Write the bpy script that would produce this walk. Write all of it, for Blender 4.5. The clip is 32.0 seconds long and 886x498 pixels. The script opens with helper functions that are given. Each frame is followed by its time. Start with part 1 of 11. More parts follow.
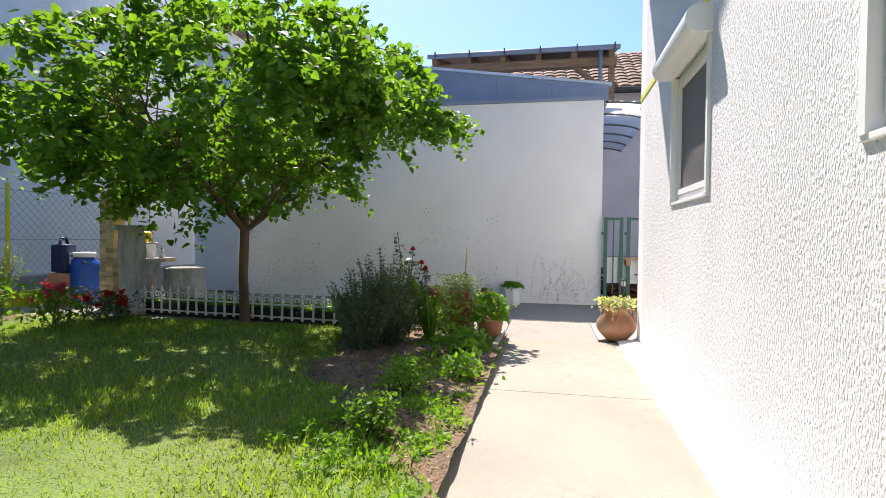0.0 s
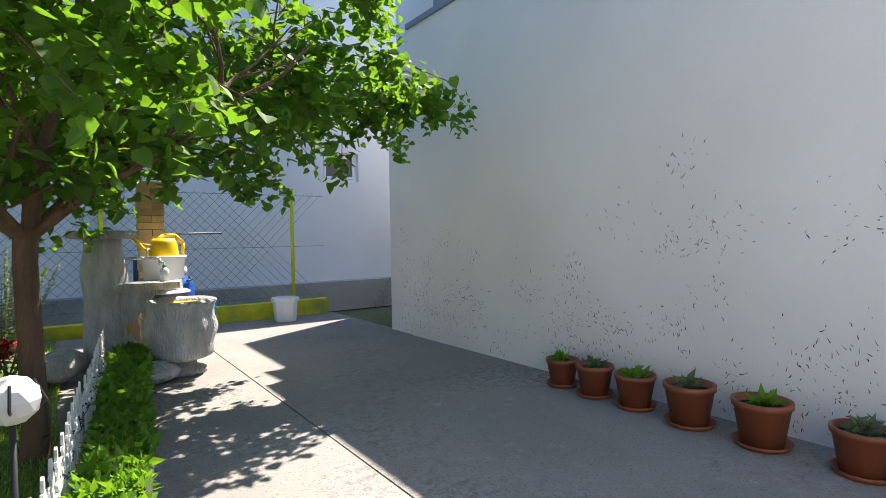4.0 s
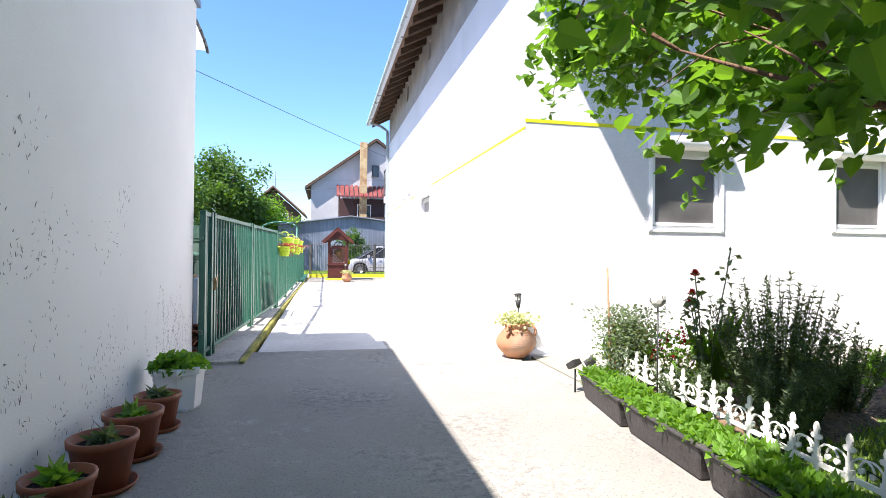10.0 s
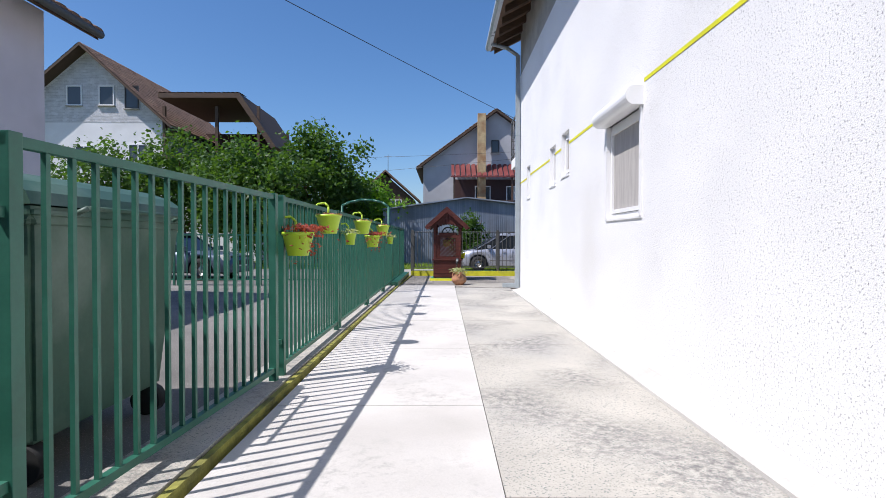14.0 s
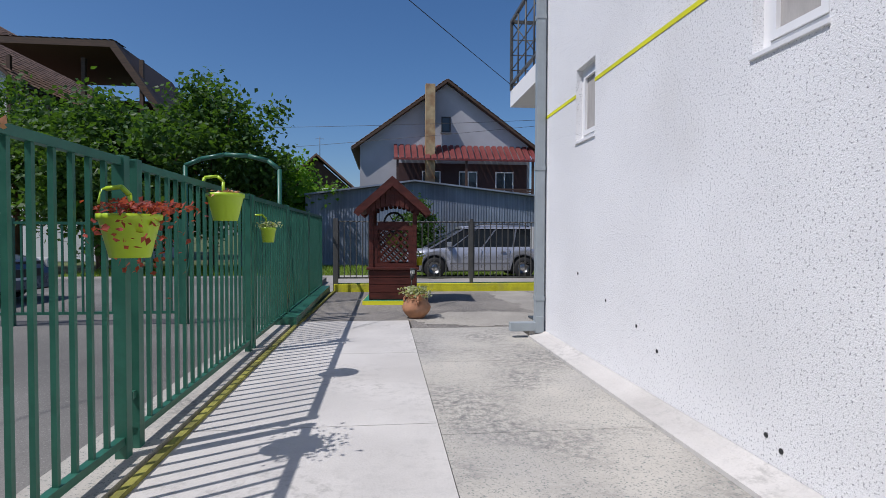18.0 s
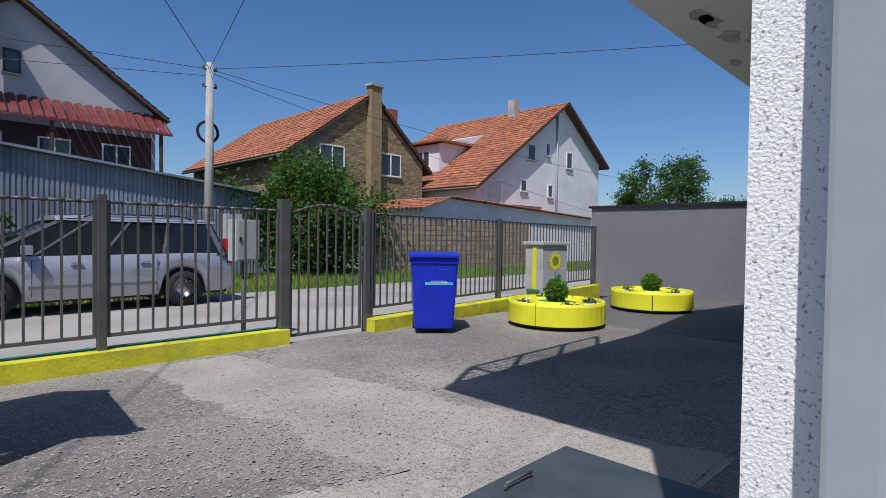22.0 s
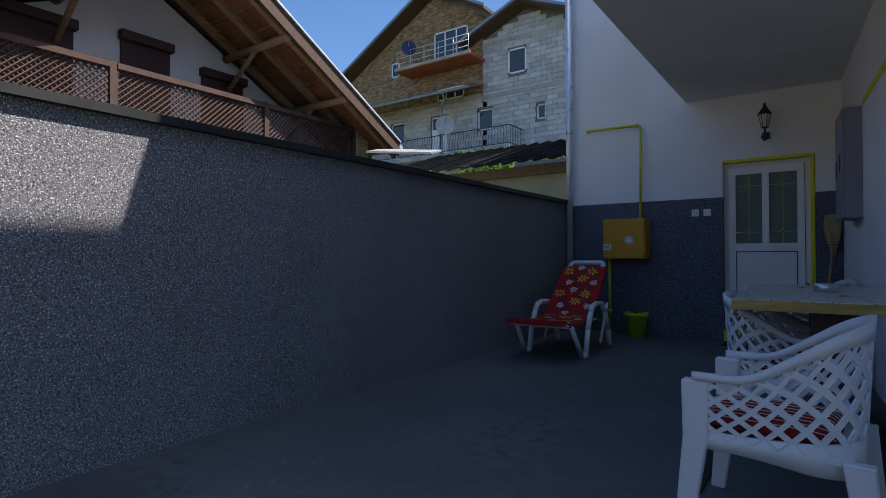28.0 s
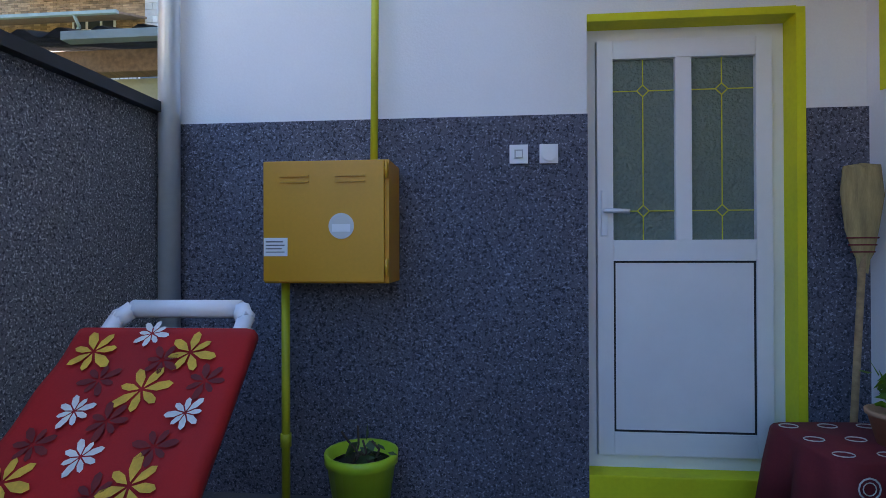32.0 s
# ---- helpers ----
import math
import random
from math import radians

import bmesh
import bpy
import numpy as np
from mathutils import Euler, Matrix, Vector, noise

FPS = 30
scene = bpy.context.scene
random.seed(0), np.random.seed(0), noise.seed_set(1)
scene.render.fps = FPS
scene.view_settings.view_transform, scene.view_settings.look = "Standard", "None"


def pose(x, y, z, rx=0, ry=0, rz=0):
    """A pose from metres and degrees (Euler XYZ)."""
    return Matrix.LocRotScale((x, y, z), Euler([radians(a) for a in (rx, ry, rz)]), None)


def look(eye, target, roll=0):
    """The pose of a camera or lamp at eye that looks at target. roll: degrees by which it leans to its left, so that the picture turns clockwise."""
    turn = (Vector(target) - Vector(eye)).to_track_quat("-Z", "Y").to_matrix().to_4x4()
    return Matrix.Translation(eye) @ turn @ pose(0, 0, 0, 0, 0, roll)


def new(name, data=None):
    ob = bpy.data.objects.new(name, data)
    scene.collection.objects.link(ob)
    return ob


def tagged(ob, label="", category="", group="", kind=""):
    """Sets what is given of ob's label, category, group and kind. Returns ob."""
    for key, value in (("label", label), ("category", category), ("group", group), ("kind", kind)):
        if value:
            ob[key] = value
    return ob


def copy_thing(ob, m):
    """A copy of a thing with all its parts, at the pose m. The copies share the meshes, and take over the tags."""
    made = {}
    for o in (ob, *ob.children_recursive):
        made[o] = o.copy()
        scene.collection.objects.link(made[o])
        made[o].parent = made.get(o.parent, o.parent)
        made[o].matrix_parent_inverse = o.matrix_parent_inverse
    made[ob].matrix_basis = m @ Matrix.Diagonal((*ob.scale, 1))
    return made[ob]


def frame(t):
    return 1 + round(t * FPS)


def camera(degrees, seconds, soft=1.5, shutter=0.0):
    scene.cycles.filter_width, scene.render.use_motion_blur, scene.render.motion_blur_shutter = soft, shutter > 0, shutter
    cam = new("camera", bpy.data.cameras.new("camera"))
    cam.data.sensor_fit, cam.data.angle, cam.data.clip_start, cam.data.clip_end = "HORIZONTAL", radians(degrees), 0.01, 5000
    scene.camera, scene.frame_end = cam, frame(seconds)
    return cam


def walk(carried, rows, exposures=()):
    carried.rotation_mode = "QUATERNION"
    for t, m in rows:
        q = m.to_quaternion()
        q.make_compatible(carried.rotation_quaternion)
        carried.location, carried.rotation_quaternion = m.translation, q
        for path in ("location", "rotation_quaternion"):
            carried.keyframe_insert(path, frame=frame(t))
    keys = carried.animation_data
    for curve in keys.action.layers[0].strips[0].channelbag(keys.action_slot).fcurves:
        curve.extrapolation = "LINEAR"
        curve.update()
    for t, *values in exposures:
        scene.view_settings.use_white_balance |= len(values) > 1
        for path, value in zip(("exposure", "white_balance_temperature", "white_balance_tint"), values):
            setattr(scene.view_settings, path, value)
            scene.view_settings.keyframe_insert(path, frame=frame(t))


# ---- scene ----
cam = camera(79.0, 32.0, 0.5)
PATH = [
    (0, (-6.27, 0.972, 1.14), (-4.308, 1.359, 1.102), 0.7),
    (0.5, (-5.479, 0.897, 1.149), (-3.497, 1.162, 1.115), 0.7),
    (1, (-4.732, 0.891, 1.147), (-2.749, 1.15, 1.117), 0.3),
    (1.5, (-3.853, 0.847, 1.163), (-1.868, 1.089, 1.131), 0.4),
    (2, (-3.012, 0.809, 1.159), (-1.028, 1.057, 1.128), 0.2),
    (2.5, (-2.206, 0.763, 1.187), (-0.227, 1.048, 1.152), 0.1),
    (4.5, (0.754, 1.499, 1.191), (1.237, 3.44, 1.17), -1.1),
    (5, (1.239, 1.93, 1.19), (1.016, 3.917, 1.189), -1.0),
    (5.5, (1.815, 2.396, 1.212), (0.91, 4.18, 1.225), -1.5),
    (6, (2.155, 2.951, 1.193), (0.743, 4.368, 1.219), -0.7),
    (6.5, (2.334, 3.676, 1.183), (0.478, 4.422, 1.169), -3.4),
    (7, (2.321, 4.337, 1.218), (0.332, 4.538, 1.264), -0.9),
    (7.5, (2.085, 4.703, 1.185), (0.143, 4.224, 1.235), -1.4),
    (8, (1.846, 5.095, 1.148), (0.16, 4.022, 1.203), -1.1),
    (8.5, (1.807, 5.298, 1.192), (0.481, 3.801, 1.228), -0.2),
    (9, (1.983, 5.503, 1.196), (1.03, 3.745, 1.224), 0.1),
    (9.5, (2.171, 5.742, 1.192), (1.525, 3.849, 1.215), 0.5),
    (10, (2.259, 5.855, 1.149), (1.825, 3.903, 1.162), 0.6),
    (10.5, (2.13, 5.444, 1.139), (1.907, 3.457, 1.131), 0.6),
    (11, (2.042, 4.668, 1.169), (1.976, 2.669, 1.149), 0.6),
    (11.5, (2.053, 3.844, 1.169), (2.032, 1.845, 1.145), 0.7),
    (12, (2.061, 2.884, 1.17), (2.104, 0.884, 1.141), 0.4),
    (12.5, (1.966, 1.99, 1.188), (1.983, -0.009, 1.157), 0.0),
    (13, (1.927, 1.129, 1.194), (1.995, -0.87, 1.162), 0.1),
    (13.5, (1.816, 0.21, 1.163), (1.832, -1.79, 1.127), 0.1),
    (14, (1.79, -0.758, 1.176), (1.792, -2.757, 1.142), 0.1),
    (14.5, (1.742, -1.684, 1.165), (1.658, -3.682, 1.13), 0.1),
    (15, (1.748, -2.611, 1.183), (1.66, -4.608, 1.145), 0.3),
    (15.5, (1.702, -3.46, 1.173), (1.612, -5.457, 1.134), -0.0),
    (17.5, (1.825, -6.491, 1.172), (1.61, -8.479, 1.124), 0.5),
    (18, (1.837, -7.315, 1.158), (1.618, -9.303, 1.107), 0.2),
    (18.5, (1.893, -7.984, 1.148), (1.554, -9.954, 1.099), 0.6),
    (19, (1.842, -8.859, 1.159), (1.545, -10.836, 1.11), 0.1),
    (19.5, (1.758, -9.681, 1.172), (1.475, -11.660, 1.12), 0.1),
    (20, (1.727, -10.483, 1.191), (1.433, -12.460, 1.135), -0.1),
    (20.5, (1.696, -11.255, 1.165), (1.226, -13.198, 1.114), 0.4),
    (21, (1.593, -11.928, 1.173), (0.85, -13.784, 1.117), 0.4),
    (21.5, (1.388, -12.516, 1.157), (0.245, -14.156, 1.103), 0.3),
    (22, (1.233, -13.165, 1.169), (-0.191, -14.569, 1.126), 0.8),
    (22.2, (1.092, -13.335, 1.165), (-0.462, -14.594, 1.13), 1.3),
    (22.5, (0.91, -13.562, 1.157), (-0.809, -14.585, 1.124), 1.7),
    (23, (0.415, -14.009, 1.164), (-1.475, -14.664, 1.146), 1.8),
    (23.5, (-0.148, -14.339, 1.19), (-2.123, -14.648, 1.191), 1.8),
    (24, (-0.879, -14.585, 1.211), (-2.869, -14.79, 1.218), 1.8),
    (24.5, (-1.646, -14.732, 1.195), (-3.644, -14.824, 1.206), 1.9),
    (26.5, (-4.88, -15.52, 1.174), (-6.848, -15.165, 1.178), 0.8),
    (27, (-5.66, -15.55, 1.135), (-7.471, -14.702, 1.153), 0.45),
    (27.2, (-5.92, -15.53, 1.13), (-7.62, -14.477, 1.148), 0.3),
    (27.5, (-6.27, -15.45, 1.115), (-7.789, -14.149, 1.135), 0.2),
    (28, (-6.81, -15.215, 1.125), (-7.965, -13.583, 1.148), -0.2),
    (28.5, (-7.28, -14.84, 1.16), (-8.12, -13.03, 1.172), -0.4),
    (29, (-7.665, -14.301, 1.178), (-8.108, -12.35, 1.175), -0.2),
    (29.5, (-7.869, -13.683, 1.179), (-8.191, -11.709, 1.176), -0.1),
    (30, (-8.014, -13.034, 1.178), (-8.237, -11.047, 1.178), -0.1),
    (30.5, (-8.199, -12.289, 1.165), (-8.425, -10.301, 1.179), -0.1),
    (31, (-8.306, -11.584, 1.168), (-8.522, -9.596, 1.183), -0.5),
    (31.5, (-8.313, -10.827, 1.184), (-8.519, -8.838, 1.197), -0.3),
    (32, (-8.294, -10.14, 1.206), (-8.478, -8.148, 1.217), -0.2),
]
walk(cam, [(t, look(eye, target, roll)) for t, eye, target, roll in PATH], [(0, 1.12, 7000, 16), (2.5, 1.17, 7000, 16), (5, 1.52, 6600, 16), (7, 1.57, 6250, 16), (9, 1.67, 6300, 16), (10, 1.57, 6700, 16), (11, 1.4, 6800, 16), (13, 0.6, 6500, 15), (15, -0.03, 6250, 15), (18, -0.38, 6250, 15), (20.5, -0.48, 6250, 15), (22, -0.23, 6250, 15), (23, -0.05, 6050, 15), (26.5, 0.5, 6500, 15), (28, 0.74, 6900, 16), (29, 1.5, 7300, 18), (30, 2.1, 7300, 18), (31, 2.45, 7500, 18), (32, 2.75, 7500, 18)])

# ---- sun, sky, light ----
SUN = Vector((0.56, 0.30, 1.0)).normalized()
world = bpy.data.worlds.new("sky")
scene.world = world
world.use_nodes = True
wn, wl = world.node_tree.nodes, world.node_tree.links
wn.clear()
sky = wn.new("ShaderNodeTexSky")
sky.sky_type = "NISHITA"
sky.sun_disc = False
sky.sun_elevation = math.asin(SUN.z)
sky.sun_rotation = math.atan2(SUN.x, SUN.y)
sky.air_density, sky.dust_density, sky.ozone_density = 1.0, 1.0, 6.0
wbg = wn.new("ShaderNodeBackground")
wbg.inputs["Strength"].default_value = 0.12
wout = wn.new("ShaderNodeOutputWorld")
deep = wn.new("ShaderNodeHueSaturation")
deep.inputs["Saturation"].default_value = 1.15
wl.new(sky.outputs[0], deep.inputs["Color"])
wl.new(deep.outputs[0], wbg.inputs[0])
wl.new(wbg.outputs[0], wout.inputs[0])
sun_data = bpy.data.lights.new("sun", "SUN")
sun_data.energy, sun_data.angle, sun_data.color = 4.9, radians(0.55), (1.0, 0.965, 0.91)
sun = new("sun", sun_data)
sun.matrix_world = look(SUN * 40, (0, 0, 0))


# ---- materials ----
def material(name, color, rough=0.75, var=0.12, scale=3.0, fine=60.0, bump=0.25, depth=0.004, metal=0.0,
             second=None, amount=0.35, stretch=(1, 1, 1), piece=0.0, island=0.0, spec=0.4, specks=()):
    m = bpy.data.materials.new(name)
    m.use_nodes = True
    n, l = m.node_tree.nodes, m.node_tree.links
    b = n["Principled BSDF"]
    b.inputs["Roughness"].default_value = rough
    b.inputs["Metallic"].default_value = metal
    b.inputs["Specular IOR Level"].default_value = spec
    geo = n.new("ShaderNodeNewGeometry")
    mp = n.new("ShaderNodeMapping")
    mp.inputs["Scale"].default_value = stretch
    l.new(geo.outputs["Position"], mp.inputs[0])
    big = n.new("ShaderNodeTexNoise")
    big.inputs["Scale"].default_value, big.inputs["Detail"].default_value = scale, 5
    small = n.new("ShaderNodeTexNoise")
    small.inputs["Scale"].default_value, small.inputs["Detail"].default_value = fine, 4
    l.new(mp.outputs[0], big.inputs[0])
    l.new(mp.outputs[0], small.inputs[0])

    def mixed(kind, fac, a, c):
        x = n.new("ShaderNodeMix")
        x.data_type, x.blend_type = "RGBA", kind
        for sock, v in ((x.inputs[0], fac), (x.inputs[6], a), (x.inputs[7], c)):
            if isinstance(v, bpy.types.NodeSocket):
                l.new(v, sock)
            else:
                sock.default_value = v
        return x.outputs[2]

    def ramp(src, lo, hi, a=0.0, c=1.0):
        r = n.new("ShaderNodeMapRange")
        r.inputs[1].default_value, r.inputs[2].default_value = lo, hi
        r.inputs[3].default_value, r.inputs[4].default_value = a, c
        l.new(src, r.inputs[0])
        return r.outputs[0]

    col = tuple(color) + (1,)
    dark = tuple(v * (1 - var) for v in color) + (1,)
    light = tuple(min(1, v * (1 + var)) for v in color) + (1,)
    c1 = mixed("MIX", ramp(big.outputs[0], 0.35, 0.65), dark, light)
    if second:
        st = n.new("ShaderNodeTexNoise")
        st.inputs["Scale"].default_value, st.inputs["Detail"].default_value = scale * 0.45, 7
        l.new(geo.outputs["Position"], st.inputs[0])
        c1 = mixed("MIX", ramp(st.outputs[0], 0.62 - amount * 0.4, 0.72), c1, tuple(second) + (1,))
    c1 = mixed("MULTIPLY", 1.0, c1, mixed("MIX", ramp(small.outputs[0], 0.3, 0.7), (1 - var * 0.8,) * 3 + (1,), (1, 1, 1, 1)))
    for tint, size, level, mask in specks:
        sp = n.new("ShaderNodeTexNoise")
        sp.inputs["Scale"].default_value, sp.inputs["Detail"].default_value, sp.inputs["Roughness"].default_value = size, (9 if mask else 3), (0.78 if mask else 0.6)
        l.new(geo.outputs["Position"], sp.inputs[0])
        fac = ramp(sp.outputs[0], level - (0.04 if mask else 0), level + (0.13 if mask else 0.08))
        if mask:
            wide = n.new("ShaderNodeTexNoise")
            wide.inputs["Scale"].default_value, wide.inputs["Detail"].default_value = mask, 6
            l.new(geo.outputs["Position"], wide.inputs[0])
            both = n.new("ShaderNodeMath")
            both.operation = "MULTIPLY"
            l.new(fac, both.inputs[0])
            l.new(ramp(wide.outputs[0], 0.44, 0.62), both.inputs[1])
            fac = both.outputs[0]
        c1 = mixed("MIX", fac, c1, tuple(tint) + (1,))
    if piece or island:
        src = n.new("ShaderNodeObjectInfo").outputs["Random"] if piece else geo.outputs["Random Per Island"]
        k = piece or island
        c1 = mixed("MULTIPLY", 1.0, c1, mixed("MIX", src, (1 - k, 1 - k, 1 - k, 1), (1 + k * 0.4,) * 3 + (1,)))
    l.new(c1, b.inputs["Base Color"])
    if bump:
        bp = n.new("ShaderNodeBump")
        bp.inputs["Strength"].default_value, bp.inputs["Distance"].default_value = bump, depth
        l.new(small.outputs[0], bp.inputs["Height"])
        l.new(bp.outputs[0], b.inputs["Normal"])
    l.new(ramp(big.outputs[0], 0.3, 0.7, max(0.02, rough - 0.08), min(1, rough + 0.08)), b.inputs["Roughness"])
    return m


M = {}
# grey specks paint the self-shadow of the rough grain into the colour
M["stucco"] = material("rough_white_stucco", (0.80, 0.80, 0.81), 0.9, 0.05, 1.2, 95, 1.0, 0.014, stretch=(1, 1, 0.45), second=(0.74, 0.73, 0.71), amount=0.2, specks=(((0.34, 0.34, 0.37), 70, 0.565, 0), ((0.5, 0.5, 0.52), 120, 0.56, 0)))
# darker specks here stand for shaded pits between the pebbles
M["dash"] = material("white_pebble_dash", (0.85, 0.85, 0.85), 0.9, 0.04, 1.0, 130, 0.8, 0.007, second=(0.76, 0.75, 0.73), amount=0.12, specks=(((0.36, 0.36, 0.37), 80, 0.575, 0), ((0.6, 0.6, 0.6), 40, 0.64, 1.5)))
M["white"] = material("white_wall_paint", (0.82, 0.82, 0.81), 0.85, 0.04, 0.9, 110, 0.45, 0.003, second=(0.72, 0.71, 0.69), amount=0.2, specks=(((0.55, 0.54, 0.52), 30, 0.72, 0.9),))
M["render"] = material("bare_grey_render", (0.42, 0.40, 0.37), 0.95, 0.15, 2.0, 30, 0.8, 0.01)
M["grey"] = material("grey_stone_plaster", (0.19, 0.192, 0.21), 0.85, 0.15, 0.6, 130, 1.0, 0.008, specks=(((0.06, 0.06, 0.075), 85, 0.53, 0), ((0.6, 0.6, 0.62), 110, 0.56, 0)))
M["dado"] = material("dark_grey_stone_plaster", (0.13, 0.135, 0.175), 0.8, 0.2, 0.8, 130, 1.0, 0.007, specks=(((0.04, 0.04, 0.055), 75, 0.52, 0), ((0.30, 0.31, 0.38), 95, 0.57, 0)))
M["conc"] = material("pale_concrete", (0.55, 0.53, 0.50), 0.9, 0.08, 1.4, 70, 0.5, 0.003, second=(0.44, 0.42, 0.39), amount=0.3, specks=(((0.34, 0.33, 0.31), 12, 0.53, 1.1), ((0.36, 0.35, 0.33), 150, 0.63, 0)))
M["conc_dark"] = material("weathered_concrete", (0.46, 0.435, 0.385), 0.92, 0.1, 1.3, 70, 0.6, 0.004, second=(0.40, 0.385, 0.36), amount=0.3, specks=(((0.17, 0.165, 0.158), 16, 0.47, 1.1), ((0.20, 0.22, 0.205), 80, 0.56, 0), ((0.6, 0.58, 0.54), 90, 0.66, 0)))
M["conc_front"] = material("speckled_yard_concrete", (0.205, 0.19, 0.17), 0.92, 0.18, 0.8, 60, 0.9, 0.006, second=(0.40, 0.37, 0.32), amount=0.5, specks=(((0.11, 0.105, 0.10), 14, 0.48, 0.9), ((0.42, 0.40, 0.37), 60, 0.58, 0), ((0.10, 0.095, 0.09), 75, 0.55, 0)))
# base kept below the yard concrete: part of the shade is in this colour
M["conc_terrace"] = material("shade_toned_terrace_concrete", (0.125, 0.122, 0.115), 0.85, 0.15, 0.9, 60, 0.6, 0.003, second=(0.175, 0.17, 0.155), amount=0.35, specks=(((0.075, 0.075, 0.075), 10, 0.5, 0.8), ((0.32, 0.31, 0.29), 20, 0.6, 1.3)))
M["path"] = material("tan_concrete_path", (0.29, 0.265, 0.22), 0.92, 0.1, 1.2, 70, 0.6, 0.004, second=(0.34, 0.315, 0.27), amount=0.35, specks=(((0.20, 0.22, 0.19), 130, 0.57, 0), ((0.23, 0.21, 0.18), 12, 0.52, 0.9)))
M["conc_worn"] = material("worn_pale_concrete", (0.42, 0.395, 0.345), 0.92, 0.12, 1.5, 70, 0.6, 0.004, second=(0.31, 0.29, 0.255), amount=0.5, specks=(((0.22, 0.21, 0.19), 14, 0.5, 1.1), ((0.19, 0.18, 0.16), 70, 0.555, 0), ((0.56, 0.53, 0.47), 110, 0.6, 0)))
M["conc_yard"] = material("weathered_yard_concrete", (0.31, 0.29, 0.255), 0.92, 0.14, 1.0, 60, 0.7, 0.005, second=(0.22, 0.21, 0.19), amount=0.45, specks=(((0.12, 0.115, 0.11), 18, 0.5, 1.0), ((0.15, 0.16, 0.15), 70, 0.57, 0), ((0.46, 0.43, 0.38), 9, 0.58, 0.7)))
M["asphalt"] = material("grey_asphalt", (0.15, 0.145, 0.135), 0.92, 0.2, 0.6, 80, 0.6, 0.006, second=(0.27, 0.26, 0.24), amount=0.35, specks=(((0.33, 0.32, 0.30), 120, 0.6, 0), ((0.10, 0.10, 0.095), 100, 0.6, 0)))
M["road"] = material("pale_road", (0.34, 0.32, 0.29), 0.95, 0.15, 0.7, 60, 0.7, 0.01, second=(0.42, 0.40, 0.36), amount=0.4, specks=(((0.22, 0.21, 0.19), 60, 0.58, 0), ((0.5, 0.48, 0.44), 80, 0.62, 0)))
M["earth"] = material("meadow_ground", (0.10, 0.13, 0.045), 0.95, 0.3, 0.5, 25, 0.9, 0.03, second=(0.2, 0.17, 0.11), amount=0.3)
M["soil"] = material("dry_soil", (0.19, 0.125, 0.08), 0.95, 0.35, 4, 30, 1.0, 0.03, second=(0.28, 0.21, 0.15), amount=0.3, specks=(((0.07, 0.045, 0.03), 30, 0.55, 0), ((0.36, 0.29, 0.22), 45, 0.62, 0)))
M["lawn"] = material("lawn_turf", (0.13, 0.20, 0.045), 0.95, 0.3, 1.5, 60, 1.0, 0.02, second=(0.16, 0.2, 0.06), amount=0.35)
M["yellow"] = material("bright_yellow_paint", (0.72, 0.70, 0.02), 0.6, 0.08, 3, 50, 0.3, 0.003)
M["yellow_kerb"] = material("weathered_yellow_paint", (0.62, 0.60, 0.03), 0.8, 0.15, 5, 40, 0.6, 0.006, second=(0.35, 0.33, 0.1), amount=0.2)
M["green_iron"] = material("green_painted_iron", (0.025, 0.125, 0.085), 0.4, 0.12, 6, 50, 0.2, 0.001, spec=0.5)
M["grey_iron"] = material("grey_painted_iron", (0.10, 0.10, 0.095), 0.45, 0.12, 6, 50, 0.2, 0.001)
M["zinc"] = material("galvanised_sheet", (0.66, 0.70, 0.73), 0.32, 0.06, 4, 30, 0.1, 0.001, metal=0.5)
M["grey_pipe"] = material("grey_painted_pipe", (0.32, 0.36, 0.38), 0.4, 0.05, 4, 30, 0.1, 0.001)
M["pvc"] = material("white_pvc", (0.82, 0.82, 0.82), 0.35, 0.02, 4, 30, 0.0, spec=0.5)
M["blue_tin"] = material("blue_grey_sheet", (0.23, 0.28, 0.37), 0.5, 0.06, 3, 20, 0.1, 0.001)
M["tile"] = material("brown_roof_tile", (0.22, 0.14, 0.10), 0.85, 0.2, 4, 30, 0.5, 0.006, island=0.3)
M["redtile"] = material("red_roof_tile", (0.42, 0.16, 0.08), 0.85, 0.2, 2, 30, 0.5, 0.006, island=0.3, second=(0.3, 0.12, 0.07), amount=0.3)
M["wood_dark"] = material("dark_stained_timber", (0.09, 0.055, 0.035), 0.7, 0.25, 3, 40, 0.4, 0.003, stretch=(1, 8, 8))
M["wood"] = material("weathered_timber", (0.30, 0.19, 0.11), 0.8, 0.25, 3, 40, 0.4, 0.003, stretch=(8, 1, 8))
# also colours the panels that stand in for unlit interiors
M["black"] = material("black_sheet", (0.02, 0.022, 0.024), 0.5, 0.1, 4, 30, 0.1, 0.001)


def glassy(name, tint=(0.05, 0.06, 0.07), rough=0.04, trans=0.0):
    m = bpy.data.materials.new(name)
    m.use_nodes = True
    b = m.node_tree.nodes["Principled BSDF"]
    b.inputs["Base Color"].default_value = tuple(tint) + (1,)
    b.inputs["Roughness"].default_value = rough
    b.inputs["Transmission Weight"].default_value = trans
    b.inputs["IOR"].default_value = 1.5
    b.inputs["Specular IOR Level"].default_value = 0.6
    return m


M["pane"] = glassy("dark_window_glass")
M["clear"] = glassy("clear_glass", (0.95, 0.97, 0.97), 0.0, 1.0)


